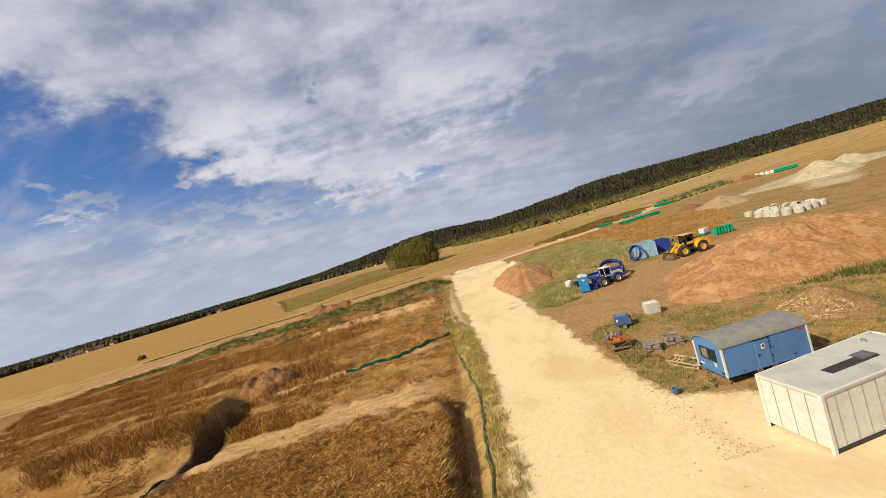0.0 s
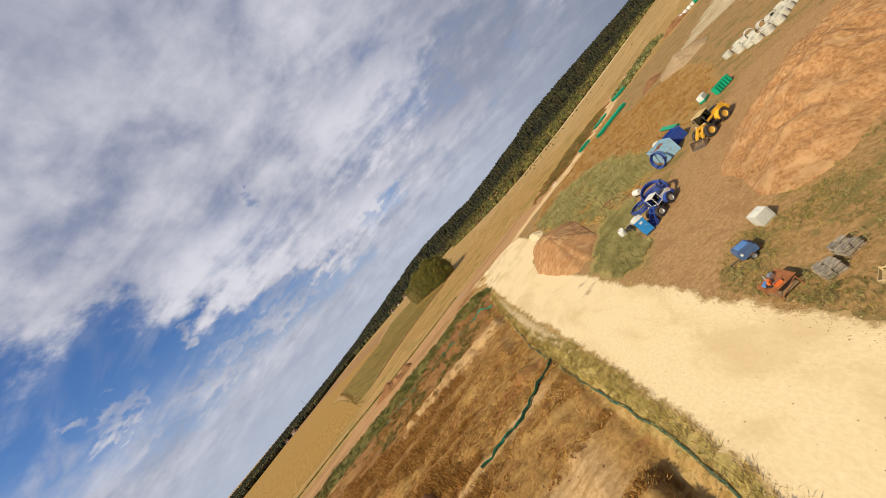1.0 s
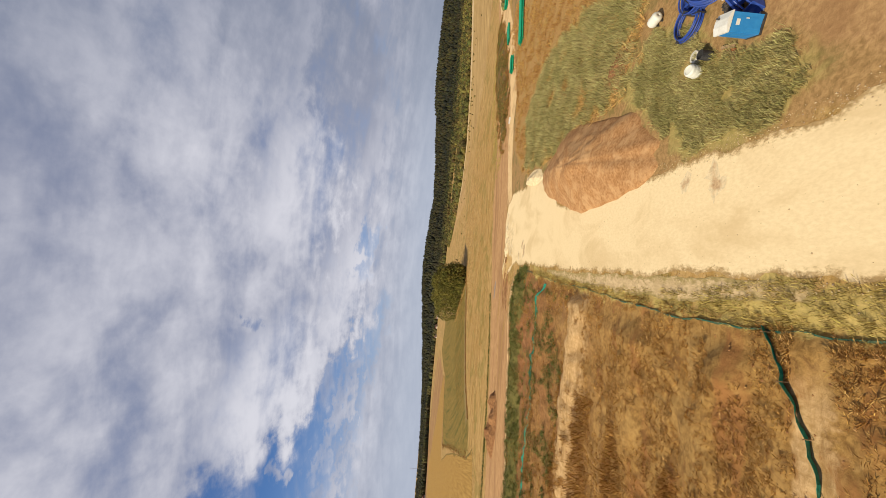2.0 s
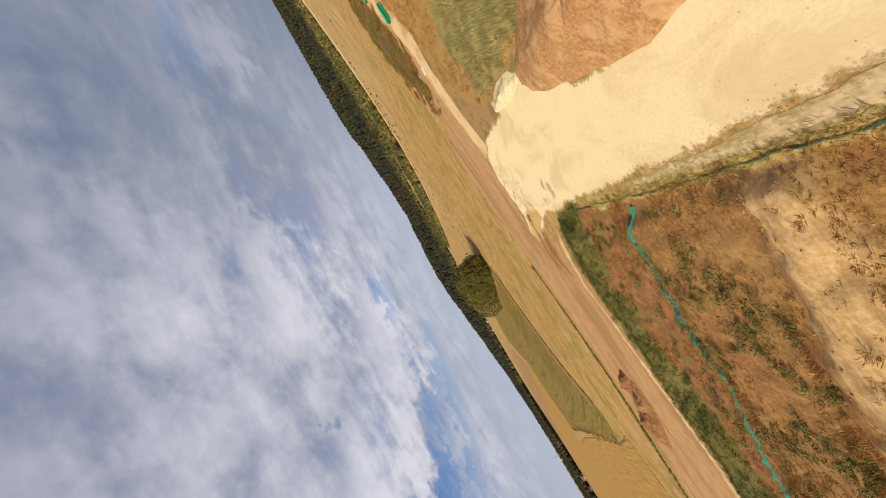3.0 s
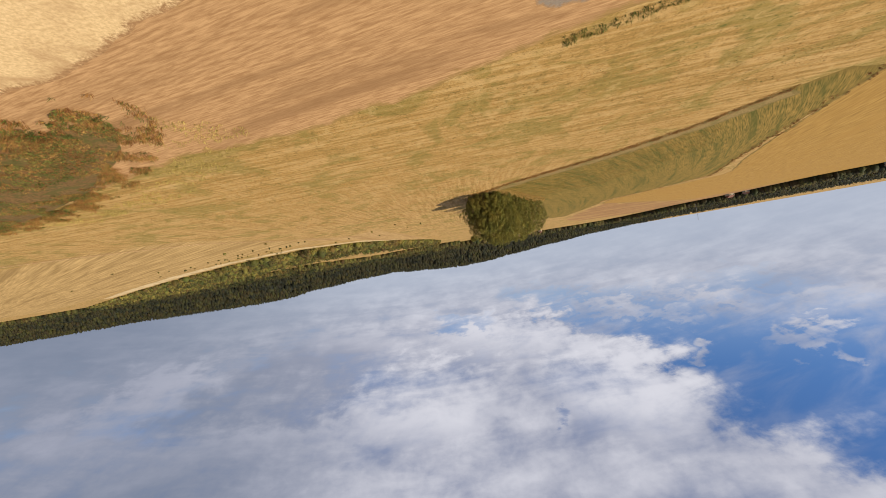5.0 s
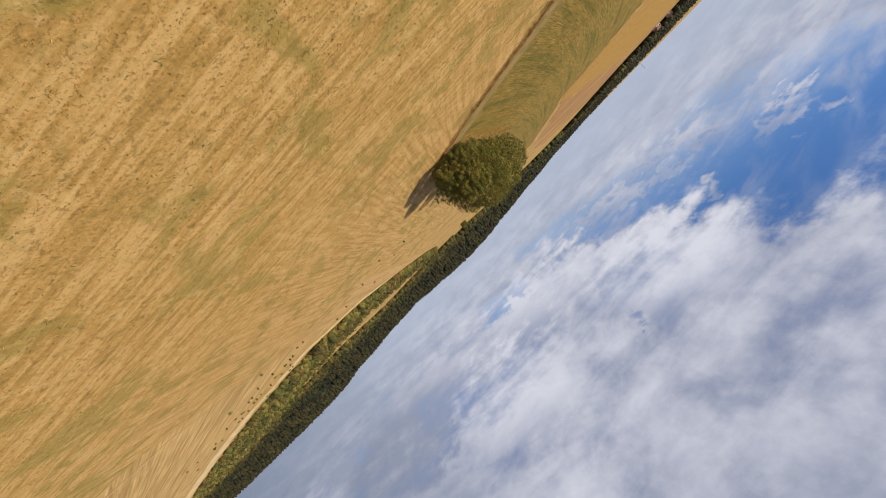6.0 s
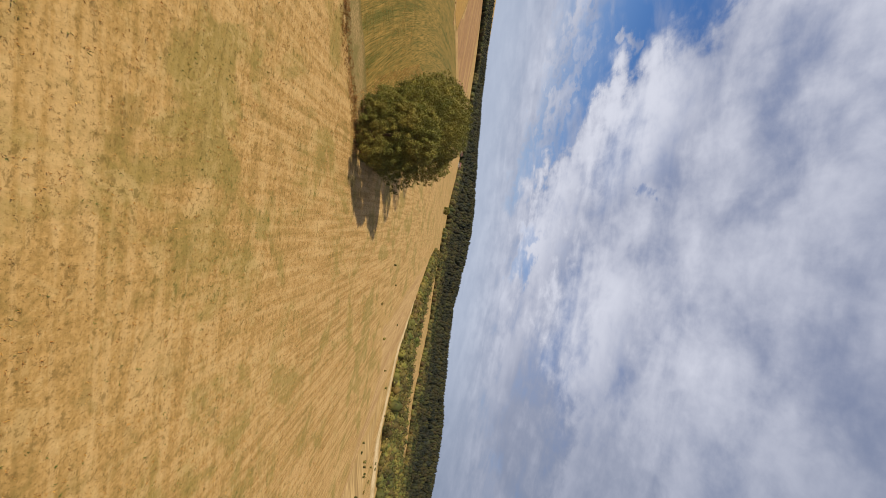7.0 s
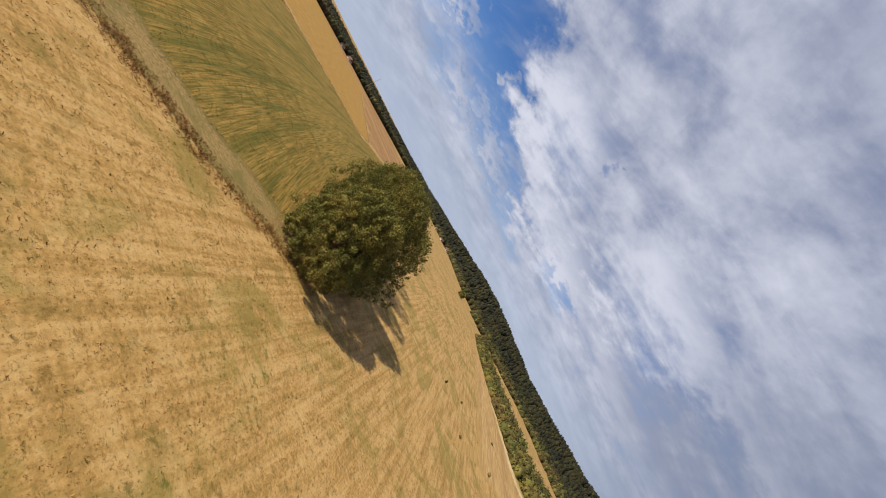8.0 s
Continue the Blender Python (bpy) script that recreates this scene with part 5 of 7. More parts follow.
tufts("copse_skirt", 9000, poly_place([(-4, 231), (-5, 226.5), (-13, 224), (-22, 236), (-44, 275), (-46, 285), (-40, 282), (-22, 248), (-15, 231), (-8, 230)], 13.0, 0.7, 1.5), M["straw"], 0.28, 0.016, 7, "tall dry grass at the foot of the copse", "grass", 25, 0.4)
tree(-28, 552, 6.5, 3.8, 2500, 71, "lone round green bush at the field edge", 0.4, "")
tree(-115, 132, 1.5, 1.1, 1500, 72, "small round green bush in the cereal field", 0.16, "")

# ---------------- hedge, woods, hills ----------------


def lumps(name, spots, material, label, category, seed, rings=4, sides=8, spray=14, size=0.28):
    """Rounded, uneven crowns of far trees or shrubs, with sprays over them: (x, y, z, radius, height)."""
    rng = np.random.default_rng(seed)
    vs, fs = [], []
    for x, y, z, r, h in spots:
        o = len(vs)
        a0 = rng.random() * 6.283
        for i in range(rings):
            q = i / rings
            rr = 0.72 * r * math.sqrt(max(0.05, 1 - (1.2 * q - 0.25) ** 2))
            for j in range(sides):
                a = a0 + 6.283 * (j + 0.5 * (i % 2)) / sides
                k = rr * (0.8 + 0.4 * rng.random())
                vs.append((x + k * math.cos(a), y + k * math.sin(a), z + h * (0.02 + 0.84 * q + 0.05 * rng.normal() * (i > 0))))
        vs.append((x + 0.1 * r * rng.normal(), y + 0.1 * r * rng.normal(), z + h * 0.93))
        for i in range(rings - 1):
            for j in range(sides):
                p, q2 = o + i * sides + j, o + i * sides + (j + 1) % sides
                fs.append((p, q2, q2 + sides, p + sides))
        top = o + rings * sides
        for j in range(sides):
            fs.append((o + (rings - 1) * sides + j, o + (rings - 1) * sides + (j + 1) % sides, top))
    n = len(vs)
    ob = fast(name, vs, fs, material, True)
    if spray:
        sp = leaf_mesh(name, [(x, y, z + h * 0.5, r * 0.95, h * 0.5) for x, y, z, r, h in spots], spray, size, material, seed, 0.8)
        add = new(name + "_sprays", sp)
        bm = bmesh.new()
        bm.from_mesh(ob.data)
        bm.from_mesh(sp)
        bm.to_mesh(ob.data)
        bm.free()
        bpy.data.objects.remove(add)
    return tagged(ob, label, category, kind="stuff")


HEDGE = [(14, 505), (22, 455), (42, 395), (62, 350), (95, 332), (150, 352), (210, 390), (300, 455), (430, 560), (640, 730), (900, 930)]
HEDGE_W = [8, 18, 34, 48, 60, 70, 80, 88, 90, 90, 90]


def along(line, t):
    k = min(len(line) - 2, int(t))
    a, b = Vector(line[k]), Vector(line[k + 1])
    return a.lerp(b, t - k), (b - a).normalized()


def hedge_spots(n, seed):
    r = random.Random(seed)
    out = []
    for _ in range(n):
        t = (len(HEDGE) - 1) * r.random() ** 1.15
        p, d = along(HEDGE, t)
        w = HEDGE_W[int(t)] * (1 - t % 1) + HEDGE_W[int(t) + 1] * (t % 1)
        s = r.random()
        nrm = Vector((-d.y, d.x))
        q = p + nrm * w * s
        rad = 1.4 + 2.2 * r.random()
        out.append((q.x, q.y, -0.1, rad, rad * (1.2 + 0.9 * r.random()) * (0.7 + 0.4 * s)))
    return out


lumps("hedge", hedge_spots(6200, 3), M["hedge"], "wide belt of green and yellowing shrubs along the field", "shrubs", 31, 3, 6, 22, 0.54)


def hedge_trees(n, seed):
    r = random.Random(seed)
    out = []
    for x, y, z, rad, h in hedge_spots(n, seed):
        k = 1.7 + 1.6 * r.random()
        out.append((x, y, z, k, k * (1.7 + 0.9 * r.random())))
    return out


lumps("hedge_trees", hedge_trees(420, 13), M["fringe"], "scattered taller trees standing in the shrub belt", "trees", 39, 4, 8, 90, 0.4)
r0 = random.Random(9)
lumps("field_shrubs", [(65 + r0.gauss(0, 30) + 0.8 * k, 275 + r0.gauss(0, 9) + 0.5 * k, 0, 0.3 + 0.5 * r0.random(), 0.5 + 0.6 * r0.random()) for k in (r0.uniform(10, 130) for _ in range(50))], M["hedge"], "scattered low shrubs on the pale verge", "shrubs", 33, 3, 7, 60, 0.16)
lumps("far_shrubs", [(120 + 24 * u - 0.5 * v, 172 + 13.9 * u + 0.87 * v, 0, 1.0 + 1.1 * r0.random(), (1.1 + 1.5 * r0.random()) * (1.0 - 0.09 * abs(v))) for u, v in ((2 * r0.random() ** 0.8 - 1, r0.gauss(0, 2.6)) for _ in range(330))], M["bank_weed"], "long low bank overgrown with olive green weeds", "weeds", 34, 3, 7, 40, 0.2)

CREST = [(-180, 19), (-90, 17), (-60, 13), (-49, 14), (-40, 14.5), (-30, 17), (-25, 19), (-20, 25), (-14, 36), (-9, 47), (-4, 54), (1, 54), (5, 46), (9, 41), (13, 44), (18, 51), (24, 61), (29, 64), (35, 61), (41, 59), (49, 59), (60, 54), (90, 42), (180, 19)]
FOOT = [(-180, 700), (-90, 700), (-60, 640), (-49, 660), (-40, 640), (-30, 720), (-20, 860), (-10, 800), (-3, 660), (3, 660), (10, 690), (17, 640), (24, 690), (32, 860), (40, 1000), (50, 1150), (70, 1200), (90, 1000), (180, 700)]


def table(rows_, a):
    for (a0, v0), (a1, v1) in zip(rows_, rows_[1:]):
        if a0 <= a <= a1:
            return v0 + (v1 - v0) * smooth01((a - a0) / (a1 - a0)) if a1 > a0 else v0
    return rows_[-1][1]


CROWN = 13.0


def hill_height(a, d):
    """Height of the wooded hill at bearing a (degrees) and distance d."""
    foot = table(FOOT, a)
    top = table(CREST, a) - CROWN
    k = smooth01((d - foot) / 480.0)
    return max(0.0, top) * k * (1 + 0.05 * noise.noise(Vector((a * 0.3, d * 0.004, 1)))) * (1 if d < foot + 700 else 1 - smooth01((d - foot - 700) / 900))


def hills():
    vs, fs = [], []
    bearings = np.arange(-180, 180.1, 1.5)
    dist = [0, 60, 140, 240, 340, 480, 620, 760, 1000, 1400, 2000]
    for a in bearings:
        f = table(FOOT, a)
        for d in dist:
            dd = f + d
            vs.append((dd * math.sin(radians(a)), dd * math.cos(radians(a)), hill_height(a, dd) - 0.3))
    n = len(dist)
    for i in range(len(bearings) - 1):
        for j in range(n - 1):
            fs.append((i * n + j, (i + 1) * n + j, (i + 1) * n + j + 1, i * n + j + 1))
    ob = fast("hill", vs, fs, M["forest"], True)
    return tagged(ob, "low dark wooded hills ringing the fields", "hill", kind="structure")


hills()


def wood_spots(n, seed, lo, hi, near):
    r = random.Random(seed)
    out = []
    for _ in range(n):
        a = r.uniform(lo, hi)
        f = table(FOOT, a)
        d = f + (abs(r.gauss(0, 22)) if near else 560 * r.random() ** 0.9 + 10)
        h = (9.5 + 4 * r.random()) * (0.85 if near else 1.0)
        x, y = d * math.sin(radians(a)), d * math.cos(radians(a))
        out.append((x, y, hill_height(a, d) - 1.0, 2.8 + 3.2 * r.random(), h))
    return out


lumps("woods", wood_spots(10500, 4, -62, 62, False), M["forest"], "dark green mixed forest on the hills", "forest", 35, 3, 6, 8, 0.9)
lumps("wood_edge", wood_spots(4200, 5, -62, 62, True), M["wood_edge"], "dark forest edge above the fields", "forest", 36, 3, 7, 12, 1.0)
lumps("woods_behind", wood_spots(1500, 6, 62, 180, True) + wood_spots(1500, 8, -180, -62, True), M["forest"], "forest edge beyond the fields", "forest", 37, 3, 6, 0)


r3 = random.Random(44)
GAP = []
for _ in range(1300):
    a = r3.uniform(-1, 34)
    d = table(FOOT, a) - 60 * r3.random() ** 1.3
    GAP.append((d * math.sin(radians(a)), d * math.cos(radians(a)), -0.2, 1.6 + 2.2 * r3.random(), 2.5 + 4.5 * r3.random()))
lumps("wood_fringe", GAP, M["fringe"], "young trees and bushes in front of the forest", "shrubs", 38, 3, 7, 34, 0.5)


def far_house(x, y, z, w, d, h, turn, wall_mat):
    t = thing("house", pose(x, y, z, 0, 0, turn), "small pale rendered house with a tiled gable roof among trees", "house", "village houses")
    part("wall", box(bmesh.new(), (0, 0, h / 2 - 0.5), (w, d, h + 1.0)), wall_mat, t)
    part("roof", prism([(-w / 2 - 0.4, h), (w / 2 + 0.4, h), (0, h + w * 0.42)], d + 0.8), M["roof_tile"], t)
    for sx in (-1, 1):
        for k in (-0.25, 0.25):
            part("window", box(bmesh.new(), (sx * w / 2, k * d, h * 0.55), (0.12, 1.2, 1.3)), M["glass"], t)
    return t


r1 = random.Random(12)
for a, d in ((-47.5, 632), (-46.6, 640), (-45.8, 628), (-45.0, 650), (-44.2, 640), (-43.0, 636), (-33.5, 690), (-32.2, 700), (-12.0, 775), (-10.6, 782), (-9.2, 770), (1.5, 655)):
    far_house(d * math.sin(radians(a)), d * math.cos(radians(a)), hill_height(a, d), r1.uniform(4.5, 6.5), r1.uniform(6, 8), r1.uniform(2.2, 3.2), r1.uniform(0, 180), M["house_wall"])
mast = thing("radio_mast", pose(690 * math.sin(radians(-29)), 690 * math.cos(radians(-29)), 5), "slender steel lattice radio mast above the woods", "mast")
part("pole", rods(((0, 0, 0), (0, 0, 22), 0.14), seg=6), M["steel"], mast)
for i in range(4):
    part("arm", rods(((-1.2, 0, 12 + 3 * i), (1.2, 0, 12 + 3 * i), 0.09), seg=5), M["steel"], mast)

# ---------------- building site: trailer, cabin ----------------


def wheel(parent, c, r, w, axis="y", rim=None, seg=22):
    """A wheel: tyre with tread blocks, and its rim."""
    rot = Matrix.Rotation(radians(90), 4, "X") if axis == "y" else Matrix.Rotation(radians(90), 4, "Y")
    m = Matrix.Translation(c) @ rot
    bm = bmesh.new()
    h = w / 2
    lathe(bm, [(r * 0.56, -h * 0.8), (r * 0.86, -h), (r * 0.97, -h * 0.82), (r, -h * 0.3), (r, h * 0.3), (r * 0.97, h * 0.82), (r * 0.86, h), (r * 0.56, h * 0.8)], seg, m)
    if r > 0.4:
        for i in range(16):
            a = 2 * math.pi * i / 16
            for s in (-1, 1):
                c2 = m @ Vector((r * 1.0 * math.cos(a + 0.1 * s), r * 1.0 * math.sin(a + 0.1 * s), s * h * 0.5))
                box(bm, c2, (r * 0.12, r * 0.16, h * 0.8), 0, (m.to_3x3() @ Matrix.Rotation(a, 3, "Z")))
    tyre = part("wheel", bm, M["rubber"], parent, "dusty black rubber tyre")
    bm = bmesh.new()
    lathe(bm, [(r * 0.05, -h * 0.5), (r * 0.5, -h * 0.55), (r * 0.57, -h * 0.85), (r * 0.6, -h * 0.7), (r * 0.6, h * 0.7), (r * 0.57, h * 0.85), (r * 0.5, h * 0.55), (r * 0.05, h * 0.5)], seg, m)
    part("rim", bm, rim or M["steel"], tyre)
    return tyre


def site_trailer(m):
    t = thing("site_trailer", m, "blue box-body construction trailer with grey arched roof", "trailer")
    L, W, z0, z1 = 4.65, 2.0, 0.5, 2.02
    arch = [(W / 2 - W / 2 * math.cos(math.pi * i / 12), z1 + 0.42 * math.sin(math.pi * i / 12)) for i in range(13)]
    bm = prism([(W, z0), (0, z0)] + arch[0:1] + arch[1:], L, "x")
    bmesh.ops.translate(bm, vec=(L / 2, 0, 0), verts=bm.verts)
    part("body", bm, M["trailer_blue"], t)
    outer = [(W / 2 - (W / 2 + 0.05) * math.cos(math.pi * i / 16), z1 + 0.02 + 0.46 * math.sin(math.pi * i / 16)) for i in range(17)]
    inner = [(W / 2 - (W / 2 + 0.01) * math.cos(math.pi * i / 16), z1 - 0.01 + 0.425 * math.sin(math.pi * i / 16)) for i in range(17)]
    bm = prism(outer + inner[::-1], L + 0.14, "x")
    bmesh.ops.translate(bm, vec=(L / 2, 0, 0), verts=bm.verts)
    part("roof", bm, M["grey_roof"], t, "grey felt arched roof")
    for x in (0.02, L - 0.02):
        for y in (0.02, W - 0.02):
            part("corner_trim", box(bmesh.new(), (x, y, (z0 + z1) / 2), (0.10, 0.10, z1 - z0), 0.01), M["white_paint"], t, "white corner trim")
    for y in (-0.012, W + 0.012):
        part("sill", box(bmesh.new(), (L / 2, y, z0 + 0.03), (L - 0.15, 0.03, 0.06)), M["trailer_blue"], t)
    door = part("door", box(bmesh.new(), (2.12, -0.018, 1.24), (0.74, 0.045, 1.42), 0.008), M["trailer_blue"], t)
    part("handle", boxes(((1.84, -0.07, 1.22), (0.14, 0.03, 0.03)), ((1.80, -0.05, 1.22), (0.04, 0.04, 0.12))), M["dark_steel"], door, "dark door handle")
    sign = part("notice", box(bmesh.new(), (2.15, -0.047, 1.60), (0.2, 0.012, 0.26)), M["white_paint"], door, "white notice with dark mark")
    for zz in (1.05, 1.5, 1.8):
        part("hinge", box(bmesh.new(), (2.5, -0.045, zz), (0.05, 0.03, 0.08)), M["dark_steel"], door)
    part("notice_mark", boxes(((2.15, -0.056, 1.63), (0.09, 0.006, 0.12)), ((2.19, -0.056, 1.55), (0.05, 0.006, 0.05))), M["dark_ink"], t)
    part("drip_rail", box(bmesh.new(), (2.12, -0.04, 2.0), (0.86, 0.06, 0.025)), M["dark_steel"], t)
    part("lettering_bar", box(bmesh.new(), (4.28, -0.006, 1.9), (0.34, 0.012, 0.09)), M["red_paint"], t, "small red lettering bar")
    part("vent", box(bmesh.new(), (3.75, -0.006, 0.72), (0.12, 0.014, 0.06)), M["dark_steel"], t)
    part("vent", box(bmesh.new(), (0.95, -0.006, 0.62), (0.10, 0.014, 0.05)), M["dark_steel"], t)
    part("scuff", box(bmesh.new(), (2.72, -0.004, 1.38), (0.05, 0.01, 0.14)), M["deep_blue"], t)
    win = part("window", boxes(((-0.02, 1.0, 1.82), (0.05, 1.1, 0.06)), ((-0.02, 1.0, 1.22), (0.05, 1.1, 0.06)), ((-0.02, 0.48, 1.52), (0.05, 0.06, 0.6)), ((-0.02, 1.52, 1.52), (0.05, 0.06, 0.6)), ((-0.02, 0.98, 1.52), (0.05, 0.04, 0.6))), M["dark_steel"], t)
    part("pane", box(bmesh.new(), (-0.008, 0.73, 1.52), (0.03, 0.44, 0.54)), M["glass"], win)
    part("pane", box(bmesh.new(), (-0.008, 1.24, 1.52), (0.03, 0.44, 0.54)), M["slate"], win, "grey curtained pane")
    part("notice", box(bmesh.new(), (-0.008, 0.62, 1.0), (0.016, 0.16, 0.22)), M["white_paint"], t)
    part("lamp", box(bmesh.new(), (-0.02, 0.2, 0.68), (0.05, 0.16, 0.08)), M["dark_steel"], t)
    part("lamp", box(bmesh.new(), (-0.02, 1.8, 0.68), (0.05, 0.16, 0.08)), M["dark_steel"], t)
    part("number_bar", box(bmesh.new(), (-0.012, 1.62, 0.82), (0.02, 0.28, 0.10)), M["white_paint"], t)
    part("chassis", boxes(((L / 2, 0.4, 0.42), (L - 0.2, 0.1, 0.14)), ((L / 2, W - 0.4, 0.42), (L - 0.2, 0.1, 0.14)), ((L / 2, W / 2, 0.40), (0.1, 1.3, 0.1))), M["dark_steel"], t)
    for x, y in ((0.15, 0.2), (0.15, W - 0.2), (L - 0.15, 0.2), (L - 0.15, W - 0.2)):
        part("jack_leg", rods(((x, y, 0.0), (x, y, 0.5), 0.035)), M["steel"], t)
    for x in (1.9, 2.75):
        for y in (0.28, W - 0.28):
            wheel(t, (x, y, 0.28), 0.28, 0.16)
    return t


site_trailer(pose(12.15, 18.5, -0.03, 0, 0, 1.5))


def white_cabin(m):
    t = thing("site_cabin", m, "white panel site cabin with pale flat roof", "cabin")
    L, W, H = 6.0, 2.4, 2.2
    part("body", box(bmesh.new(), (L / 2, -W / 2, H / 2 + 0.05), (L - 0.1, W - 0.1, H - 0.2)), M["white_paint"], t)
    part("roof", boxes(((L / 2, -W / 2, H - 0.05), (L, W, 0.1)), bevel=0.02), M["pale_roof"], t)
    for a, b in (((L / 2, -0.03), (L, 0.07)), ((L / 2, -W + 0.03), (L, 0.07)), ((0.03, -W / 2), (0.07, W - 0.15)), ((L - 0.03, -W / 2), (0.07, W - 0.15))):
        part("roof_edge", box(bmesh.new(), (a[0], a[1], H + 0.015), (b[0], b[1], 0.05)), M["white_paint"], t)
    for x in (0.06, L - 0.06):
        for y in (-0.06, -W + 0.06):
            part("post", box(bmesh.new(), (x, y, H / 2), (0.14, 0.14, H), 0.01), M["white_paint"], t)
    part("roofing_strip", box(bmesh.new(), (2.9, -1.35, H + 0.006), (2.3, 0.42, 0.014)), M["dark_steel"], t, "dark roofing strip")
    part("roofing_strip", box(bmesh.new(), (3.75, -1.2, H + 0.018), (0.7, 0.5, 0.012)), M["dark_sheet"], t, "torn dark sheet")
    part("vent", rods(((4.9, -0.5, H), (4.9, -0.5, H + 0.12), 0.09), seg=10), M["steel"], t)
    part("base_frame", boxes(((L / 2, -0.08, 0.08), (L, 0.12, 0.16)), ((L / 2, -W + 0.08, 0.08), (L, 0.12, 0.16))), M["dark_steel"], t)
    for y in (-0.6, -1.2, -1.8):
        part("panel_joint", box(bmesh.new(), (0.045, y, H / 2), (0.02, 0.03, H - 0.3)), M["steel"], t)
    for i in range(9):
        part("panel_joint", box(bmesh.new(), (0.6 + 0.6 * i, -W + 0.045, H / 2), (0.03, 0.02, H - 0.3)), M["steel"], t)
    return t


white_cabin(pose(11.1, 15.2, 0.0, 0, 0, 7.5))

# ---------------- machines ----------------


def wheel_loader(m, k, paint, rim, roof, label, bucket_paint, hood=None, half=1.36, cab_paint=None, dip=1.0):
    """Articulated wheel loader, front towards -x, scaled by k."""
    t = thing("wheel_loader", m, label, "wheel loader")
    S = lambda *v: tuple(k * a for a in v)
    for x in (-half, half):
        for y in (-0.95, 0.95):
            wheel(t, S(x, y, 0.74), 0.74 * k, 0.55 * k, "y", rim)
    part("rear_frame", boxes((S(1.1, 0, 0.85), S(2.2, 0.9, 0.5)), (S(half, 0, 0.74), S(0.3, 1.6, 0.3))), M["dark_steel"], t)
    part("front_frame", boxes((S(-1.1, 0, 0.85), S(1.5, 0.8, 0.55)), (S(-half, 0, 0.74), S(0.3, 1.6, 0.3)), (S(-0.9, 0, 1.3), S(0.7, 0.6, 0.6)), bevel=0.03 * k), paint, t)
    bm = prism([(k * 0.55, k * 1.1), (k * 2.75, k * 1.1), (k * 2.8, k * 1.55), (k * 2.6, k * 1.85), (k * 0.55, k * 1.98)], 1.35 * k)
    bmesh.ops.bevel(bm, geom=list(bm.edges), offset=0.05 * k, segments=2, affect="EDGES")
    part("hood", bm, hood or paint, t)
    part("grille", box(bmesh.new(), S(2.8, 0, 1.4), S(0.06, 0.9, 0.45)), M["dark_steel"], t)
    part("counterweight", box(bmesh.new(), S(2.72, 0, 0.98), S(0.4, 1.7, 0.5), 0.06 * k), paint, t)
    for y in (-0.95, 0.95):
        bm = prism([(k * (half + 0.98 * math.cos(a)), k * (0.80 + 0.90 * math.sin(a))) for a in [radians(d) for d in range(0, 181, 20)]] + [(k * (half + 0.86 * math.cos(a)), k * (0.80 + 0.78 * math.sin(a))) for a in [radians(d) for d in range(180, -1, -20)]], 0.6 * k)
        bmesh.ops.translate(bm, vec=(0, y * k, 0), verts=bm.verts)
        part("mudguard", bm, paint, t)
        part("ladder", boxes((S(0.45, y * 0.98, 0.6), S(0.4, 0.2, 0.05)), (S(0.45, y * 0.98, 0.9), S(0.4, 0.2, 0.05)), (S(0.27, y * 1.05, 0.85), S(0.04, 0.05, 0.7)), (S(0.63, y * 1.05, 0.85), S(0.04, 0.05, 0.7))), M["dark_steel"], t)
    cab = part("cab", boxes(*[(S(x, y, 2.07), S(0.09, 0.09, 1.36)) for x in (-0.52, 0.62) for y in (-0.62, 0.62)], (S(0.05, 0, 1.42), S(1.3, 1.36, 0.12)), (S(0.62, 0, 1.7), S(0.08, 1.3, 0.5)), bevel=0.015 * k), cab_paint or M["dark_steel"], t, "slim cab frame")
    for y in (-0.63, 0.63):
        part("side_glass", box(bmesh.new(), S(0.05, y, 2.25), S(1.05, 0.02, 0.95)), M["clear_glass"], cab)
    for x in (-0.54, 0.64):
        part("end_glass", box(bmesh.new(), S(x, 0, 2.15), S(0.02, 1.15, 1.15)), M["clear_glass"], cab)
    for y in (-0.63, 0.63):
        part("cab_door", box(bmesh.new(), S(0.05, y, 1.6), S(1.05, 0.05, 0.34), 0.015 * k), paint, cab)
    part("seat", boxes((S(0.25, 0, 1.75), S(0.5, 0.5, 0.14)), (S(0.48, 0, 2.05), S(0.12, 0.48, 0.6)), bevel=0.03 * k), M["rubber"], cab)
    part("console", boxes((S(-0.3, 0, 1.75), S(0.14, 0.3, 0.6)), (S(-0.22, 0, 2.08), S(0.28, 0.36, 0.04))), M["rubber"], cab)
    part("cab_roof", box(bmesh.new(), S(0.05, 0, 2.80), S(1.45, 1.5, 0.12), 0.05 * k), roof, t)
    part("hood_cover", box(bmesh.new(), S(1.75, 0, 1.945), S(1.1, 0.8, 0.05), 0.02 * k), M["dark_steel"], t, "dark louvred engine cover")
    part("hitch", boxes((S(-0.1, 0, 0.85), S(0.7, 0.35, 0.3)), (S(-0.1, 0, 1.15), S(0.4, 0.3, 0.12))), M["dark_steel"], t)
    for y in (-0.72, 0.72):
        part("handrail", rods((S(0.75, y, 1.95), S(0.75, y, 2.35), 0.02 * k), (S(0.75, y, 2.35), S(2.3, y, 2.25), 0.02 * k), (S(2.3, y, 2.25), S(2.3, y, 1.88), 0.02 * k), seg=6), M["dark_steel"], t)
        part("tail_light", box(bmesh.new(), S(2.83, y * 0.9, 1.62), S(0.05, 0.16, 0.12)), M["red_paint"], t)
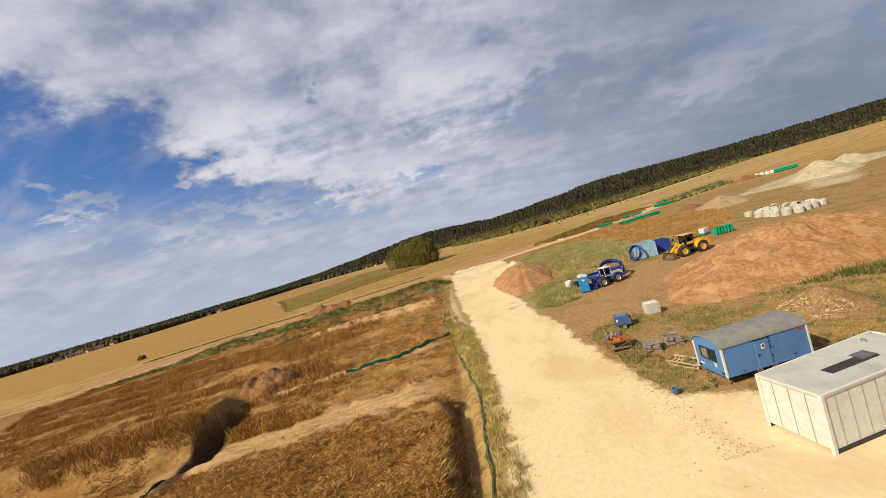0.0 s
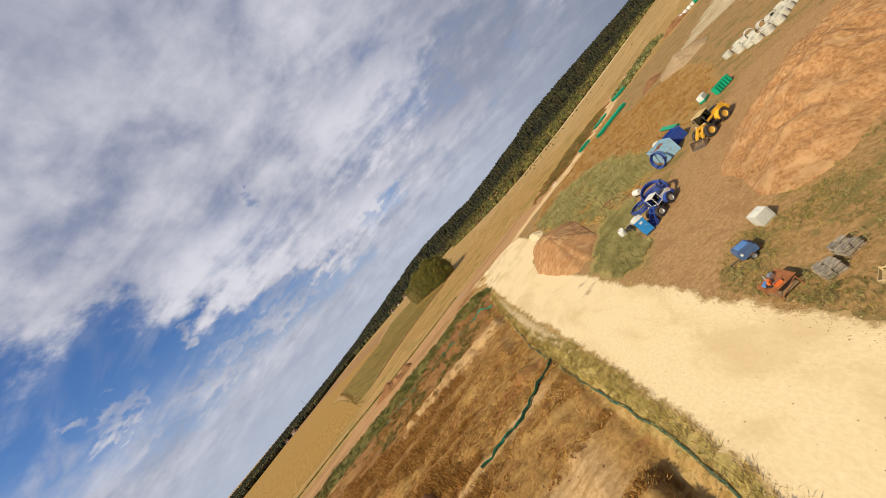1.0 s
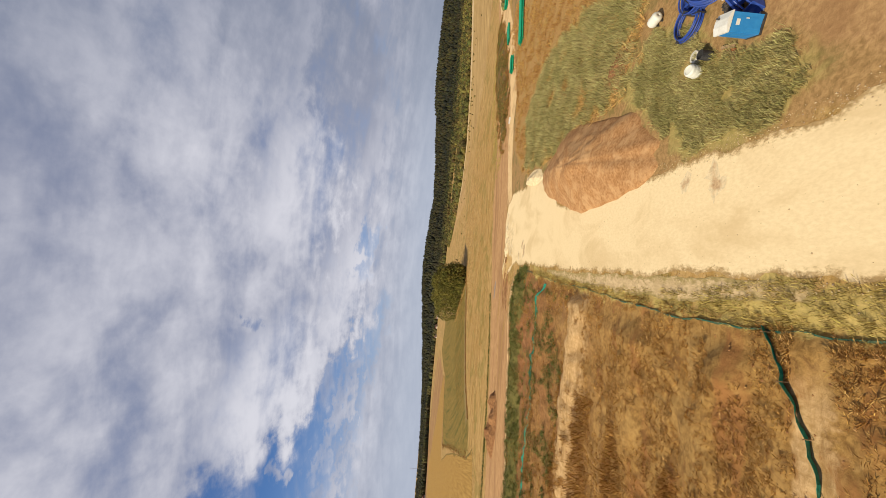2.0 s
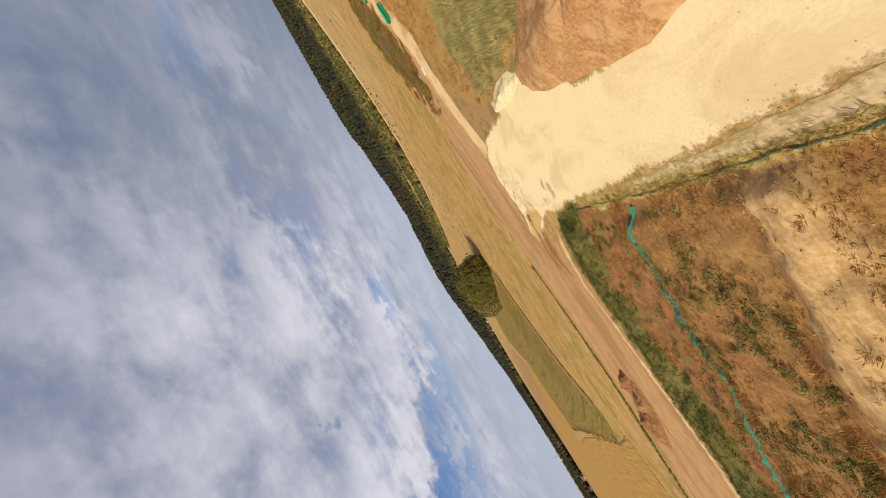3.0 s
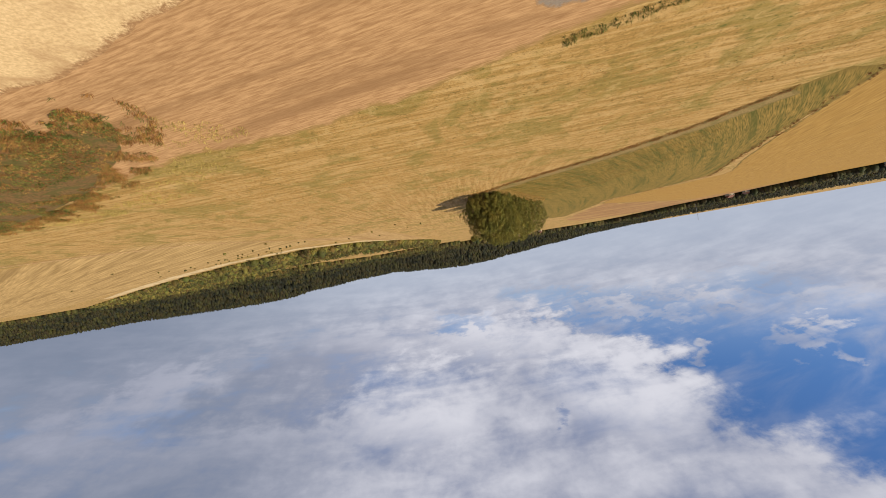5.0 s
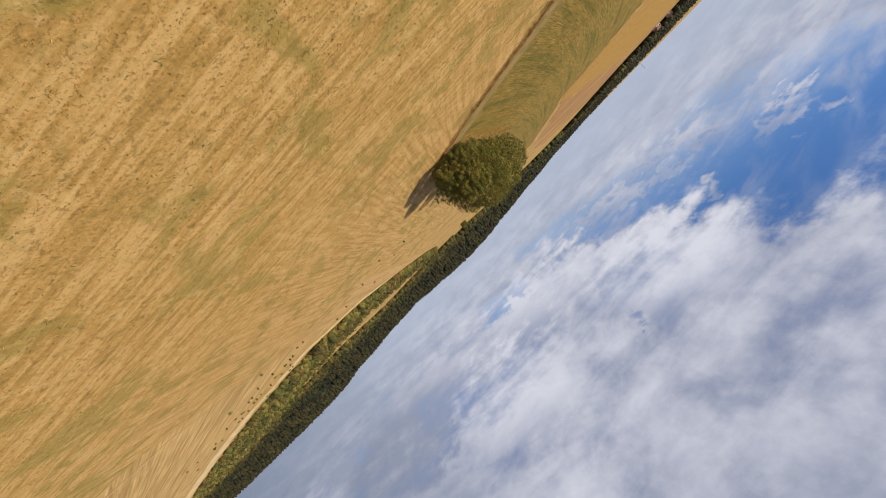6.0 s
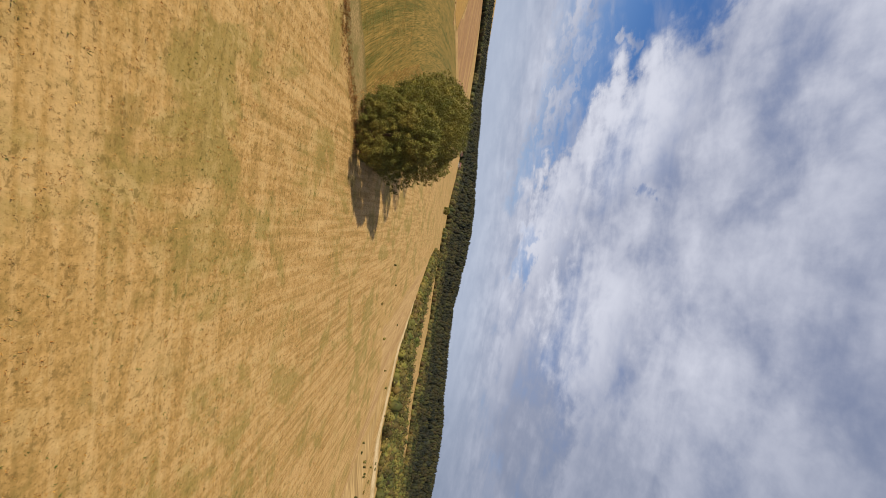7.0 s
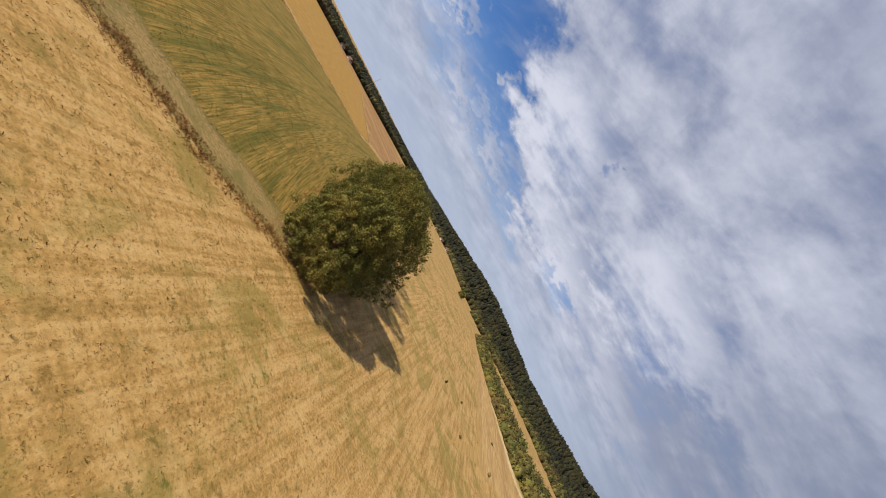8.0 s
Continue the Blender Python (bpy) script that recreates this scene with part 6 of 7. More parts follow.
        part("mirror", box(bmesh.new(), S(-0.62, y * 1.15, 2.35), S(0.05, 0.2, 0.3), 0.015 * k), M["dark_steel"], cab)
    for y in (-0.5, 0.5):
        part("work_lamp", box(bmesh.new(), S(-0.66, y, 2.84), S(0.1, 0.18, 0.12), 0.02 * k), M["white_paint"], cab)
    part("exhaust", rods((S(1.2, 0.3, 1.9), S(1.2, 0.3, 2.5), 0.05 * k)), M["dark_steel"], t)
    for y in (-0.5, 0.5):
        bm = prism([(-0.7 * k, 1.62 * k), (-1.2 * k, 1.72 * k), (-2.15 * k, 1.05 * k), (-2.75 * k, 0.42 * k), (-2.6 * k, 0.28 * k), (-2.0 * k, 0.75 * k), (-1.15 * k, 1.4 * k), (-0.7 * k, 1.35 * k)], 0.16 * k)
        bmesh.ops.translate(bm, vec=(0, y * k, 0), verts=bm.verts)
        part("lift_arm", bm, paint, t)
        part("ram", rods((S(-0.9, y * 0.7, 0.95), S(-1.9, y * 0.7, 1.0), 0.06 * k)), M["steel"], t)
        part("headlight", box(bmesh.new(), S(-1.0, y * 1.35, 1.75), S(0.12, 0.2, 0.16), 0.02 * k), M["white_paint"], t)
    part("tilt_link", rods((S(-1.0, 0, 1.6), S(-1.9, 0, 1.5), 0.07 * k), (S(-1.9, 0, 1.5), S(-2.6, 0, 0.75), 0.06 * k)), paint, t)
    prof = [(-2.6, 0.66), (-2.62, 0.3), (-2.86, 0.06), (-3.45, 0.03), (-3.45, 0.07), (-2.9, 0.14), (-2.72, 0.36), (-2.72, 0.8), (-2.92, 0.96), (-2.96, 0.92), (-2.66, 0.76)]
    part("bucket", prism([(k * a, k * b) for a, b in prof], 2.1 * k), bucket_paint, t, "worn loader bucket")
    for y in (-1.05, 1.05):
        bm = prism([(k * a, k * b) for a, b in ((-2.62, 0.3), (-2.86, 0.06), (-3.4, 0.05), (-2.96, 0.92), (-2.66, 0.76))], 0.05 * k)
        bmesh.ops.translate(bm, vec=(0, y * k, 0), verts=bm.verts)
        part("bucket_side", bm, bucket_paint, t)
    for i in range(7):
        part("tooth", box(bmesh.new(), S(-3.5, -0.93 + i * 0.31, 0.05), S(0.2, 0.1, 0.05)), M["steel"], t)
    return t


wheel_loader(pose(33.0, 51.2, 0.0, 0, 0, 4), 1.0, M["yellow"], M["yellow_rim"], M["tan_roof"], "yellow articulated wheel loader with lowered bucket", M["bucket_steel"])
wheel_loader(pose(19.3, 47.3, 0.0, 0, 0, 12), 0.78, M["deep_blue"], M["steel"], M["white_paint"], "small blue and white wheel loader on bare earth", M["deep_blue"], M["white_paint"], cab_paint=M["white_paint"])


def pipe_coil(m, R, turns, r, label):
    t = thing("pipe_coil", m, label, "pipe coil", "blue pipe coils")
    rng = random.Random(int(R * 100) + turns)
    for i in range(turns):
        bm = bmesh.new()
        ring_tube(bm, R + rng.uniform(-0.10, 0.10), r, Matrix.Translation((rng.uniform(-0.04, 0.04), rng.uniform(-0.04, 0.04), r + i * r * 1.75)), 36, 8)
        part("loop", bm, M["deep_blue"], t, smooth=True)
    for a in (0.4, 2.5, 4.6):
        part("strap", box(bmesh.new(), (R * math.cos(a), R * math.sin(a), turns * r * 0.9), (0.08, 0.34, turns * r * 1.85), 0, Matrix.Rotation(a + 1.57, 3, "Z")), M["dark_steel"], t)
    return t


pipe_coil(pose(21.9, 51.4, 0.0), 1.55, 9, 0.06, "large coil of deep blue plastic pipe lying in weeds")
pipe_coil(pose(20.2, 52.6, 0.0), 1.35, 6, 0.06, "low coil of deep blue plastic pipe on grass")
pipe_coil(pose(21.2, 49.6, 1.0, 38, 0, -20), 1.45, 8, 0.06, "coil of deep blue plastic pipe leaning behind the loader")
pipe_coil(pose(28.85, 56.9, 1.12, 0, -72, 12), 1.1, 6, 0.055, "coil of deep blue pipe leaning on a container")


def portable_toilet(m):
    t = thing("portable_toilet", m, "blue plastic portable toilet with white roof", "portable toilet")
    part("base", box(bmesh.new(), (0, 0, 0.08), (1.15, 1.15, 0.16), 0.03), M["dark_steel"], t)
    for x, y, sx, sy in ((0, 0.53, 1.08, 0.05), (-0.53, 0, 0.05, 1.02), (0.53, 0, 0.05, 1.02), (-0.42, -0.53, 0.24, 0.05), (0.42, -0.53, 0.24, 0.05)):
        part("panel", box(bmesh.new(), (x, y, 1.1), (sx, sy, 1.9), 0.01), M["loo_blue"], t)
    door = part("door", box(bmesh.new(), (0, -0.54, 1.08), (0.62, 0.045, 1.8), 0.015), M["loo_blue"], t)
    part("handle", box(bmesh.new(), (0.24, -0.58, 1.1), (0.05, 0.04, 0.18)), M["white_paint"], door)
    part("notice", box(bmesh.new(), (0, -0.568, 1.62), (0.34, 0.012, 0.22)), M["white_paint"], door, "white notice panel")
    for y in (-0.3, 0, 0.3):
        for s in (-1, 1):
            part("rib", box(bmesh.new(), (s * 0.56, y, 1.1), (0.03, 0.10, 1.6), 0.01), M["loo_blue"], t)
    part("roof", prism([(-0.6, 2.03), (0.6, 2.03), (0.58, 2.14), (0.2, 2.26), (-0.2, 2.26), (-0.58, 2.14)], 1.2), M["white_paint"], t, "white plastic roof")
    part("vent", rods(((0.3, 0.3, 2.1), (0.3, 0.3, 2.42), 0.05)), M["dark_steel"], t)
    return t


portable_toilet(pose(16.0, 46.5, -0.02, 0, 0, -18))


def ibc(m):
    t = thing("ibc_tank", m, "white caged plastic bulk container on a pallet", "tank")
    k = 0.9
    part("bottle", box(bmesh.new(), (0, 0, 0.72 * k), (1.12 * k, 0.92 * k, 1.0 * k), 0.07), M["ibc_plastic"], t)
    part("cap", rods(((0, 0, 1.2 * k), (0, 0, 1.3 * k), 0.14), seg=14), M["white_paint"], t)
    for z in (0.25, 0.5, 0.75, 1.0, 1.2):
        for y in (-0.49, 0.49):
            part("cage_bar", rods(((-0.59 * k, y * k, z * k), (0.59 * k, y * k, z * k), 0.016), seg=6), M["zinc"], t)
        for x in (-0.59, 0.59):
            part("cage_bar", rods(((x * k, -0.49 * k, z * k), (x * k, 0.49 * k, z * k), 0.016), seg=6), M["zinc"], t)
    for i in range(7):
        x = -0.59 + i * 0.1967
        for y in (-0.5, 0.5):
            part("cage_bar", rods(((x * k, y * k, 0.2 * k), (x * k, y * k, 1.22 * k), 0.014), seg=6), M["zinc"], t)
    for i in range(5):
        y = -0.4 + 0.2 * i
        for x in (-0.6, 0.6):
            part("cage_bar", rods(((x * k, y * k, 0.2 * k), (x * k, y * k, 1.22 * k), 0.014), seg=6), M["zinc"], t)
    for y in (-0.42, 0, 0.42):
        part("runner", box(bmesh.new(), (0, y * k, 0.06), (1.2 * k, 0.1, 0.12)), M["pale_wood"], t)
    for i in range(6):
        part("board", box(bmesh.new(), ((-0.52 + i * 0.208) * k, 0, 0.145), (0.13, 1.0 * k, 0.03)), M["pale_wood"], t)
    return t


ibc(pose(16.15, 32.0, -0.04, 0, 0, -8))


def compressor(m):
    t = thing("towed_compressor", m, "blue towed compressor with dark end panel", "compressor")
    bm = prism([(-0.65, 0.32), (0.62, 0.32), (0.66, 0.7), (0.5, 1.05), (-0.55, 1.08), (-0.68, 0.8)], 0.95)
    bmesh.ops.bevel(bm, geom=list(bm.edges), offset=0.035, segments=2, affect="EDGES")
    part("canopy", bm, M["slate_blue"], t)
    part("end_panel", box(bmesh.new(), (0.66, 0, 0.62), (0.04, 0.8, 0.46)), M["dark_steel"], t)
    part("top_panel", box(bmesh.new(), (0, 0, 1.085), (0.8, 0.7, 0.025), 0.01), M["trailer_blue"], t)
    part("lamp", box(bmesh.new(), (0.69, 0.32, 0.4), (0.03, 0.14, 0.08)), M["red_paint"], t)
    part("lamp", box(bmesh.new(), (0.69, -0.32, 0.4), (0.03, 0.14, 0.08)), M["red_paint"], t)
    part("marking", box(bmesh.new(), (-0.45, -0.484, 0.75), (0.16, 0.01, 0.2)), M["white_paint"], t)
    part("axle", rods(((0, -0.5, 0.25), (0, 0.5, 0.25), 0.04)), M["dark_steel"], t)
    for y in (-0.55, 0.55):
        wheel(t, (0, y, 0.25), 0.25, 0.15)
    part("drawbar", rods(((-0.6, 0, 0.35), (-1.4, 0, 0.35), 0.04), ((-1.35, 0, 0.35), (-1.35, 0, 0.0), 0.03)), M["dark_steel"], t)
    return t


compressor(pose(12.95, 30.9, -0.04, 0, 0, -20))


def workbench(m):
    t = thing("workbench", m, "rusty steel workbench standing in dry weeds", "workbench")
    part("tabletop", box(bmesh.new(), (0, 0, 0.86), (1.6, 1.35, 0.05), 0.008), M["rust"], t)
    for x in (-0.7, 0.7):
        for y in (-0.58, 0.58):
            part("leg", rods(((x, y, 0), (x * 0.95, y * 0.95, 0.84), 0.03), seg=6), M["rust"], t)
    for y in (-0.58, 0.58):
        part("brace", rods(((-0.7, y, 0.25), (0.68, y, 0.7), 0.02), seg=6), M["rust"], t)
    part("shelf", box(bmesh.new(), (0, 0, 0.25), (1.3, 1.05, 0.03)), M["wood"], t)
    return t


workbench(pose(10.45, 26.7, -0.03, 0, 0, -8))
saw = thing("bench_saw", pose(10.1, 26.75, 0.855, 0, 0, 25), "orange bench saw with blue motor on the workbench", "saw")
part("base", boxes(((0, 0, 0.04), (0.5, 0.4, 0.08)), bevel=0.01), M["dark_steel"], saw)
part("housing", box(bmesh.new(), (0.02, 0, 0.2), (0.34, 0.3, 0.24), 0.04), M["orange_paint"], saw)
part("motor", rods(((0.0, 0.05, 0.26), (-0.32, 0.1, 0.26), 0.11), seg=14), M["trailer_blue"], saw)
part("arm", rods(((0.1, 0, 0.25), (0.25, 0.1, 0.55), 0.03)), M["steel"], saw)
drum = thing("canister", pose(10.65, 27.0, 0.855, 0, 0, 10), "grey steel canister on the workbench", "canister")
part("body", box(bmesh.new(), (0, 0, 0.15), (0.34, 0.22, 0.3), 0.03), M["steel"], drum)
part("cap", rods(((0.1, 0, 0.3), (0.1, 0, 0.36), 0.03)), M["dark_steel"], drum)
tool = thing("toolbox", pose(10.25, 26.3, 0.855, 0, 0, -15), "open orange toolbox on the workbench", "toolbox")
part("tray", boxes(((0, 0, 0.02), (0.45, 0.22, 0.04)), ((0, -0.1, 0.1), (0.45, 0.02, 0.16)), ((0, 0.1, 0.1), (0.45, 0.02, 0.16)), ((-0.22, 0, 0.1), (0.02, 0.2, 0.16)), ((0.22, 0, 0.1), (0.02, 0.2, 0.16))), M["orange_paint"], tool)
part("grip", rods(((-0.2, 0, 0.24), (0.2, 0, 0.24), 0.015), ((-0.2, 0, 0.1), (-0.2, 0, 0.24), 0.012), ((0.2, 0, 0.1), (0.2, 0, 0.24), 0.012)), M["steel"], tool)


def slab_stack(m, seed, label):
    t = thing("slab_stack", m, label, "slab stack", "slab stacks")
    rng = random.Random(seed)
    for y in (-0.45, 0, 0.45):
        part("runner", box(bmesh.new(), (0, y, 0.05), (1.15, 0.1, 0.1)), M["wood"], t)
    for i in range(6):
        part("board", box(bmesh.new(), (-0.5 + 0.2 * i, 0, 0.115), (0.14, 1.05, 0.025)), M["wood"], t)
    piece = mesh_of("slab", box(bmesh.new(), (0, 0, 0), (0.47, 0.29, 0.06), 0.008), M["slate"])
    for layer in range(9):
        for i in range(2):
            for j in range(3):
                if layer > 5 and rng.random() < 0.35:
                    continue
                s = new("slab", piece)
                s.parent = t
                s.matrix_local = pose(-0.25 + 0.5 * i + rng.uniform(-0.05, 0.05), -0.31 + 0.31 * j + rng.uniform(-0.04, 0.04), 0.16 + 0.063 * layer, rng.uniform(-3, 3), rng.uniform(-3, 3), rng.uniform(-14, 14))
    return t


slab_stack(pose(11.95, 25.0, -0.03, 0, 0, -22), 1, "uneven stack of grey-brown stone slabs on a pallet")
slab_stack(pose(13.5, 25.1, -0.03, 0, 0, -12), 2, "uneven stack of grey-brown stone slabs on a pallet")


def crate(m):
    t = thing("pallet_crate", m, "empty pale slatted wooden pallet crate in grass", "pallet")
    for y in (-0.38, 0, 0.38):
        part("runner", box(bmesh.new(), (0, y, 0.05), (1.9, 0.09, 0.1)), M["pale_wood"], t)
    for i in range(8):
        if i in (3, 4, 5):
            continue
        part("board", box(bmesh.new(), (-0.85 + 0.243 * i, 0, 0.115), (0.13, 0.9, 0.025)), M["pale_wood"], t)
    for y in (-0.43, 0.43):
        part("rail", box(bmesh.new(), (0, y, 0.3), (1.9, 0.03, 0.09)), M["pale_wood"], t)
    for i in range(9):
        part("slat", box(bmesh.new(), (-0.9 + 0.225 * i, 0.45, 0.22), (0.08, 0.025, 0.3)), M["pale_wood"], t)
    for x in (-0.95, 0.95):
        part("end_board", box(bmesh.new(), (x, 0, 0.22), (0.03, 0.86, 0.2)), M["pale_wood"], t)
    return t


crate(pose(12.2, 21.9, -0.02, 0, 0, -64))
for i, (bx, by, bl, bt) in enumerate(((16.9, 19.4, 1.6, 40), (17.2, 19.9, 1.3, 65), (17.4, 19.3, 1.1, 25))):
    pl = thing("plank", pose(bx, by, 0.02 + 0.05 * i, 0, 0, bt), "loose weathered plank beside the trailer", "plank", "loose planks")
    part("board", box(bmesh.new(), (0, 0, 0.025), (bl, 0.14, 0.04), 0.005), M["wood"], pl)
bucket = thing("bucket", pose(9.75, 19.2, 0.05), "small blue plastic bucket at the road edge", "bucket")
part("pail", lathe(bmesh.new(), [(0.02, 0.0), (0.13, 0.0), (0.17, 0.3), (0.155, 0.3), (0.12, 0.02), (0.02, 0.02)], 16), M["slate_blue"], bucket)
part("bail", ring_tube(bmesh.new(), 0.16, 0.008, Matrix.Translation((0, 0, 0.3)) @ Matrix.Rotation(radians(70), 4, "X"), 16, 5), M["steel"], bucket)

# ---------------- skips, tanks, pipes, rings ----------------


def skip(m, L, W, H, paint, label, fill=True):
    t = thing("skip_container", m, label, "container")
    th = 0.06
    part("floor_plate", box(bmesh.new(), (0, 0, 0.1), (L, W, 0.12)), paint, t)
    for y in (-W / 2, W / 2):
        part("side_wall", box(bmesh.new(), (0, y, H / 2), (L, th, H - 0.05)), paint, t)
        n = int(L / 0.42)
        for i in range(n + 1):
            part("rib", box(bmesh.new(), (-L / 2 + L * i / n, y + math.copysign(0.05, y), H / 2), (0.08, 0.06, H - 0.12), 0.01), paint, t)
        part("top_rail", box(bmesh.new(), (0, y, H), (L + 0.1, 0.14, 0.1), 0.015), paint, t)
    for x in (-L / 2, L / 2):
        part("end_wall", box(bmesh.new(), (x, 0, H / 2), (th, W - 0.08, H - 0.05)), paint, t)
        part("top_rail", box(bmesh.new(), (x, 0, H), (0.12, W - 0.16, 0.09), 0.015), paint, t)
        part("end_rib", boxes(*[((x + math.copysign(0.05, x), yy, H / 2), (0.06, 0.08, H - 0.2)) for yy in (-W / 4, W / 4)]), paint, t)
    if fill:
        rng = random.Random(3)
        bm = bmesh.new()
        for _ in range(70):
            box(bm, (rng.uniform(-L / 2 + 0.3, L / 2 - 0.3), rng.uniform(-W / 2 + 0.3, W / 2 - 0.3), H * rng.uniform(0.62, 0.95)), (rng.uniform(0.2, 0.9), rng.uniform(0.05, 0.2), 0.05), 0, Euler((rng.uniform(-0.4, 0.4), rng.uniform(-0.4, 0.4), rng.uniform(0, 3))).to_matrix())
        box(bm, (0, 0, H * 0.35), (L - 0.12, W - 0.12, H * 0.55))
        part("scrap_load", bm, M["rust"], t, "rusty scrap heaped inside")
    return t


skip(pose(30.7, 58.0, 0.0, 0, 0, -14), 2.5, 3.0, 2.2, M["pale_blue"], "pale blue open-top steel container full of scrap")
skip(pose(34.0, 59.2, 0.0, 0, 0, -8), 2.1, 2.0, 1.75, M["deep_blue"], "deep blue steel waste bin beside the loader", False)


def tank(m, r, L, label):
    t = thing("tank", m, label, "tank")
    bm = bmesh.new()
    rot = Matrix.Translation((0, 0, r + 0.1)) @ Matrix.Rotation(radians(90), 4, "Y")
    lathe(bm, [(0.02, -L / 2), (r * 0.7, -L / 2), (r * 0.95, -L / 2 + 0.12), (r, -L / 2 + 0.3), (r, L / 2 - 0.3), (r * 0.95, L / 2 - 0.12), (r * 0.7, L / 2), (0.02, L / 2)], 20, rot)
    part("shell", bm, M["ibc_plastic"], t, smooth=True)
    for x in (-L / 4, L / 4):
        part("cradle", box(bmesh.new(), (x, 0, 0.12), (0.12, r * 1.5, 0.26)), M["dark_steel"], t)
        part("band", ring_tube(bmesh.new(), r, 0.025, Matrix.Translation((x, 0, 0)) @ rot, 20, 5), M["white_paint"], t)
    return t


tank(pose(33.4, 62.4, 0.0, 0, 0, 60), 0.75, 1.9, "white plastic water tank behind the waste bin")
tank(pose(23.2, 57.0, 0.0, 0, 0, 100), 0.45, 1.2, "small white plastic tank among weeds")
comp = thing("pump_unit", pose(43.3, 62.0, 0.0, 0, 0, 20), "small white and green pump unit on skids", "pump")
part("housing", box(bmesh.new(), (0, 0, 0.75), (1.3, 0.9, 0.8), 0.08), M["white_paint"], comp)
part("base", box(bmesh.new(), (0, 0, 0.22), (1.6, 1.0, 0.26), 0.03), M["green_plastic"], comp)
part("outlet", rods(((0.6, 0, 0.6), (1.1, 0, 0.5), 0.12), seg=10), M["green_plastic"], comp)
part("skid", boxes(((0, -0.4, 0.05), (1.7, 0.1, 0.1)), ((0, 0.4, 0.05), (1.7, 0.1, 0.1))), M["dark_steel"], comp)


def pipe_stack(m, L, r, per_row, layers, label, group="green pipe stacks"):
    t = thing("pipe_stack", m, label, "pipe stack", group)
    prof = [(r, -L / 2), (r * 1.0, L / 2 - 0.25), (r * 1.14, L / 2 - 0.22), (r * 1.14, L / 2), (r * 0.9, L / 2), (r * 0.9, -L / 2)]
    me = mesh_of("pipe", lathe(bmesh.new(), prof, 14, Matrix.Rotation(radians(90), 4, "Y")), M["green_plastic"])
    rng = random.Random(int(L * 10) + per_row)
    for k in range(layers):
        for i in range(per_row - (k % 2)):
            p = new("pipe", me)
            p.parent = t
            p.matrix_local = pose(rng.uniform(-0.12, 0.12), (i - (per_row - 1) / 2 + 0.5 * (k % 2)) * 2.25 * r, r * 1.15 + k * 2.0 * r + 0.1, 0, 0, 180 * (i % 2))
    for x in (-L * 0.3, L * 0.3):
        part("bearer", box(bmesh.new(), (x, 0, 0.05), (0.1, per_row * 2.3 * r, 0.1)), M["wood"], t)
    return t


def standing_pipes(m, cols, deep, r, h, label):
    """Short wide pipes standing upright side by side on a pallet."""
    t = thing("pipe_stack", m, label, "pipe stack", "green pipe stacks")
    prof = [(r, 0), (r, h * 0.3), (r * 1.08, h * 0.32), (r * 1.08, h * 0.38), (r, h * 0.4), (r, h * 0.85), (r * 1.12, h * 0.88), (r * 1.12, h), (r * 0.9, h), (r * 0.9, 0)]
    me = mesh_of("pipe", lathe(bmesh.new(), prof, 16), M["green_plastic"])
    for i in range(cols):
        for j in range(deep):
            p = new("pipe", me)
            p.parent = t
            p.matrix_local = pose(2.3 * r * (i - cols / 2), 2.3 * r * (j - deep / 2), 0.12, 0, 0, 40 * i)
    part("bearer", boxes(*[((-1.15 * r, y, 0.06), (2.3 * r * cols, 0.12, 0.12)) for y in (-1.8 * r, 0.2 * r)]), M["wood"], t)
    return t


standing_pipes(pose(44.2, 58.8, 0.0, 0, 0, -8), 6, 2, 0.20, 1.1, "upright green plastic pipe sections packed beside the loader")
pipe_stack(pose(39.4, 66.5, 0.0, 0, 0, 74), 5.8, 0.2, 2, 1, "pair of long green plastic pipes in dry grass")
pipe_stack(pose(59, 133.0, 0.0, 0, 0, 10), 5.0, 0.22, 4, 2, "stack of green plastic pipes beside the pale track")
pipe_stack(pose(66.5, 123.5, 0.0, 0, 0, 15), 15.0, 0.22, 6, 2, "long stack of green plastic pipes in dry grass")
pipe_stack(pose(76, 145.5, 0.0, 0, 0, 25), 8.0, 0.28, 4, 1, "low row of green plastic pipes at the field edge")
pipe_stack(pose(95.5, 156.5, 0.0, 0, 0, 5), 6.5, 0.22, 6, 2, "stack of green plastic pipes at the field edge")
pipe_stack(pose(150.5, 157.5, 0.0, 0, 0, -25), 8.0, 0.35, 4, 2, "far stack of green plastic pipes beside white bags")


def bag(m):
    t = thing("bulk_bag", m, "filled white woven bulk bag on bare ground", "bulk bag", "white bulk bags")
    bm = box(bmesh.new(), (0, 0, 0.75), (1.5, 1.5, 1.5), 0.3)
    part("sack", bm, M["white_paint"], t, smooth=True)
    for s in (-1, 1):
        part("loop", ring_tube(bmesh.new(), 0.3, 0.04, Matrix.Translation((s * 0.45, 0, 1.5)) @ Matrix.Rotation(radians(90), 4, "X"), 12, 5), M["white_paint"], t)
    return t


b0 = bag(pose(141.5, 161.5, 0.0))
for bx, by in ((143.2, 160.6), (144.9, 159.8), (142.6, 163.0), (146.4, 158.9)):
    copy_thing(b0, pose(bx, by, 0.0, 0, 0, bx * 37 % 90))


def concrete_ring(m, R, H, label):
    t = thing("concrete_ring", m, label, "concrete ring", "concrete well rings")
    bm = bmesh.new()
    lathe(bm, [(R * 0.84, 0.0), (R, 0.0), (R, H * 0.93), (R * 0.95, H), (R * 0.87, H), (R * 0.84, H * 0.93)], 24)
    part("ring", bm, M["concrete"], t)
    return t


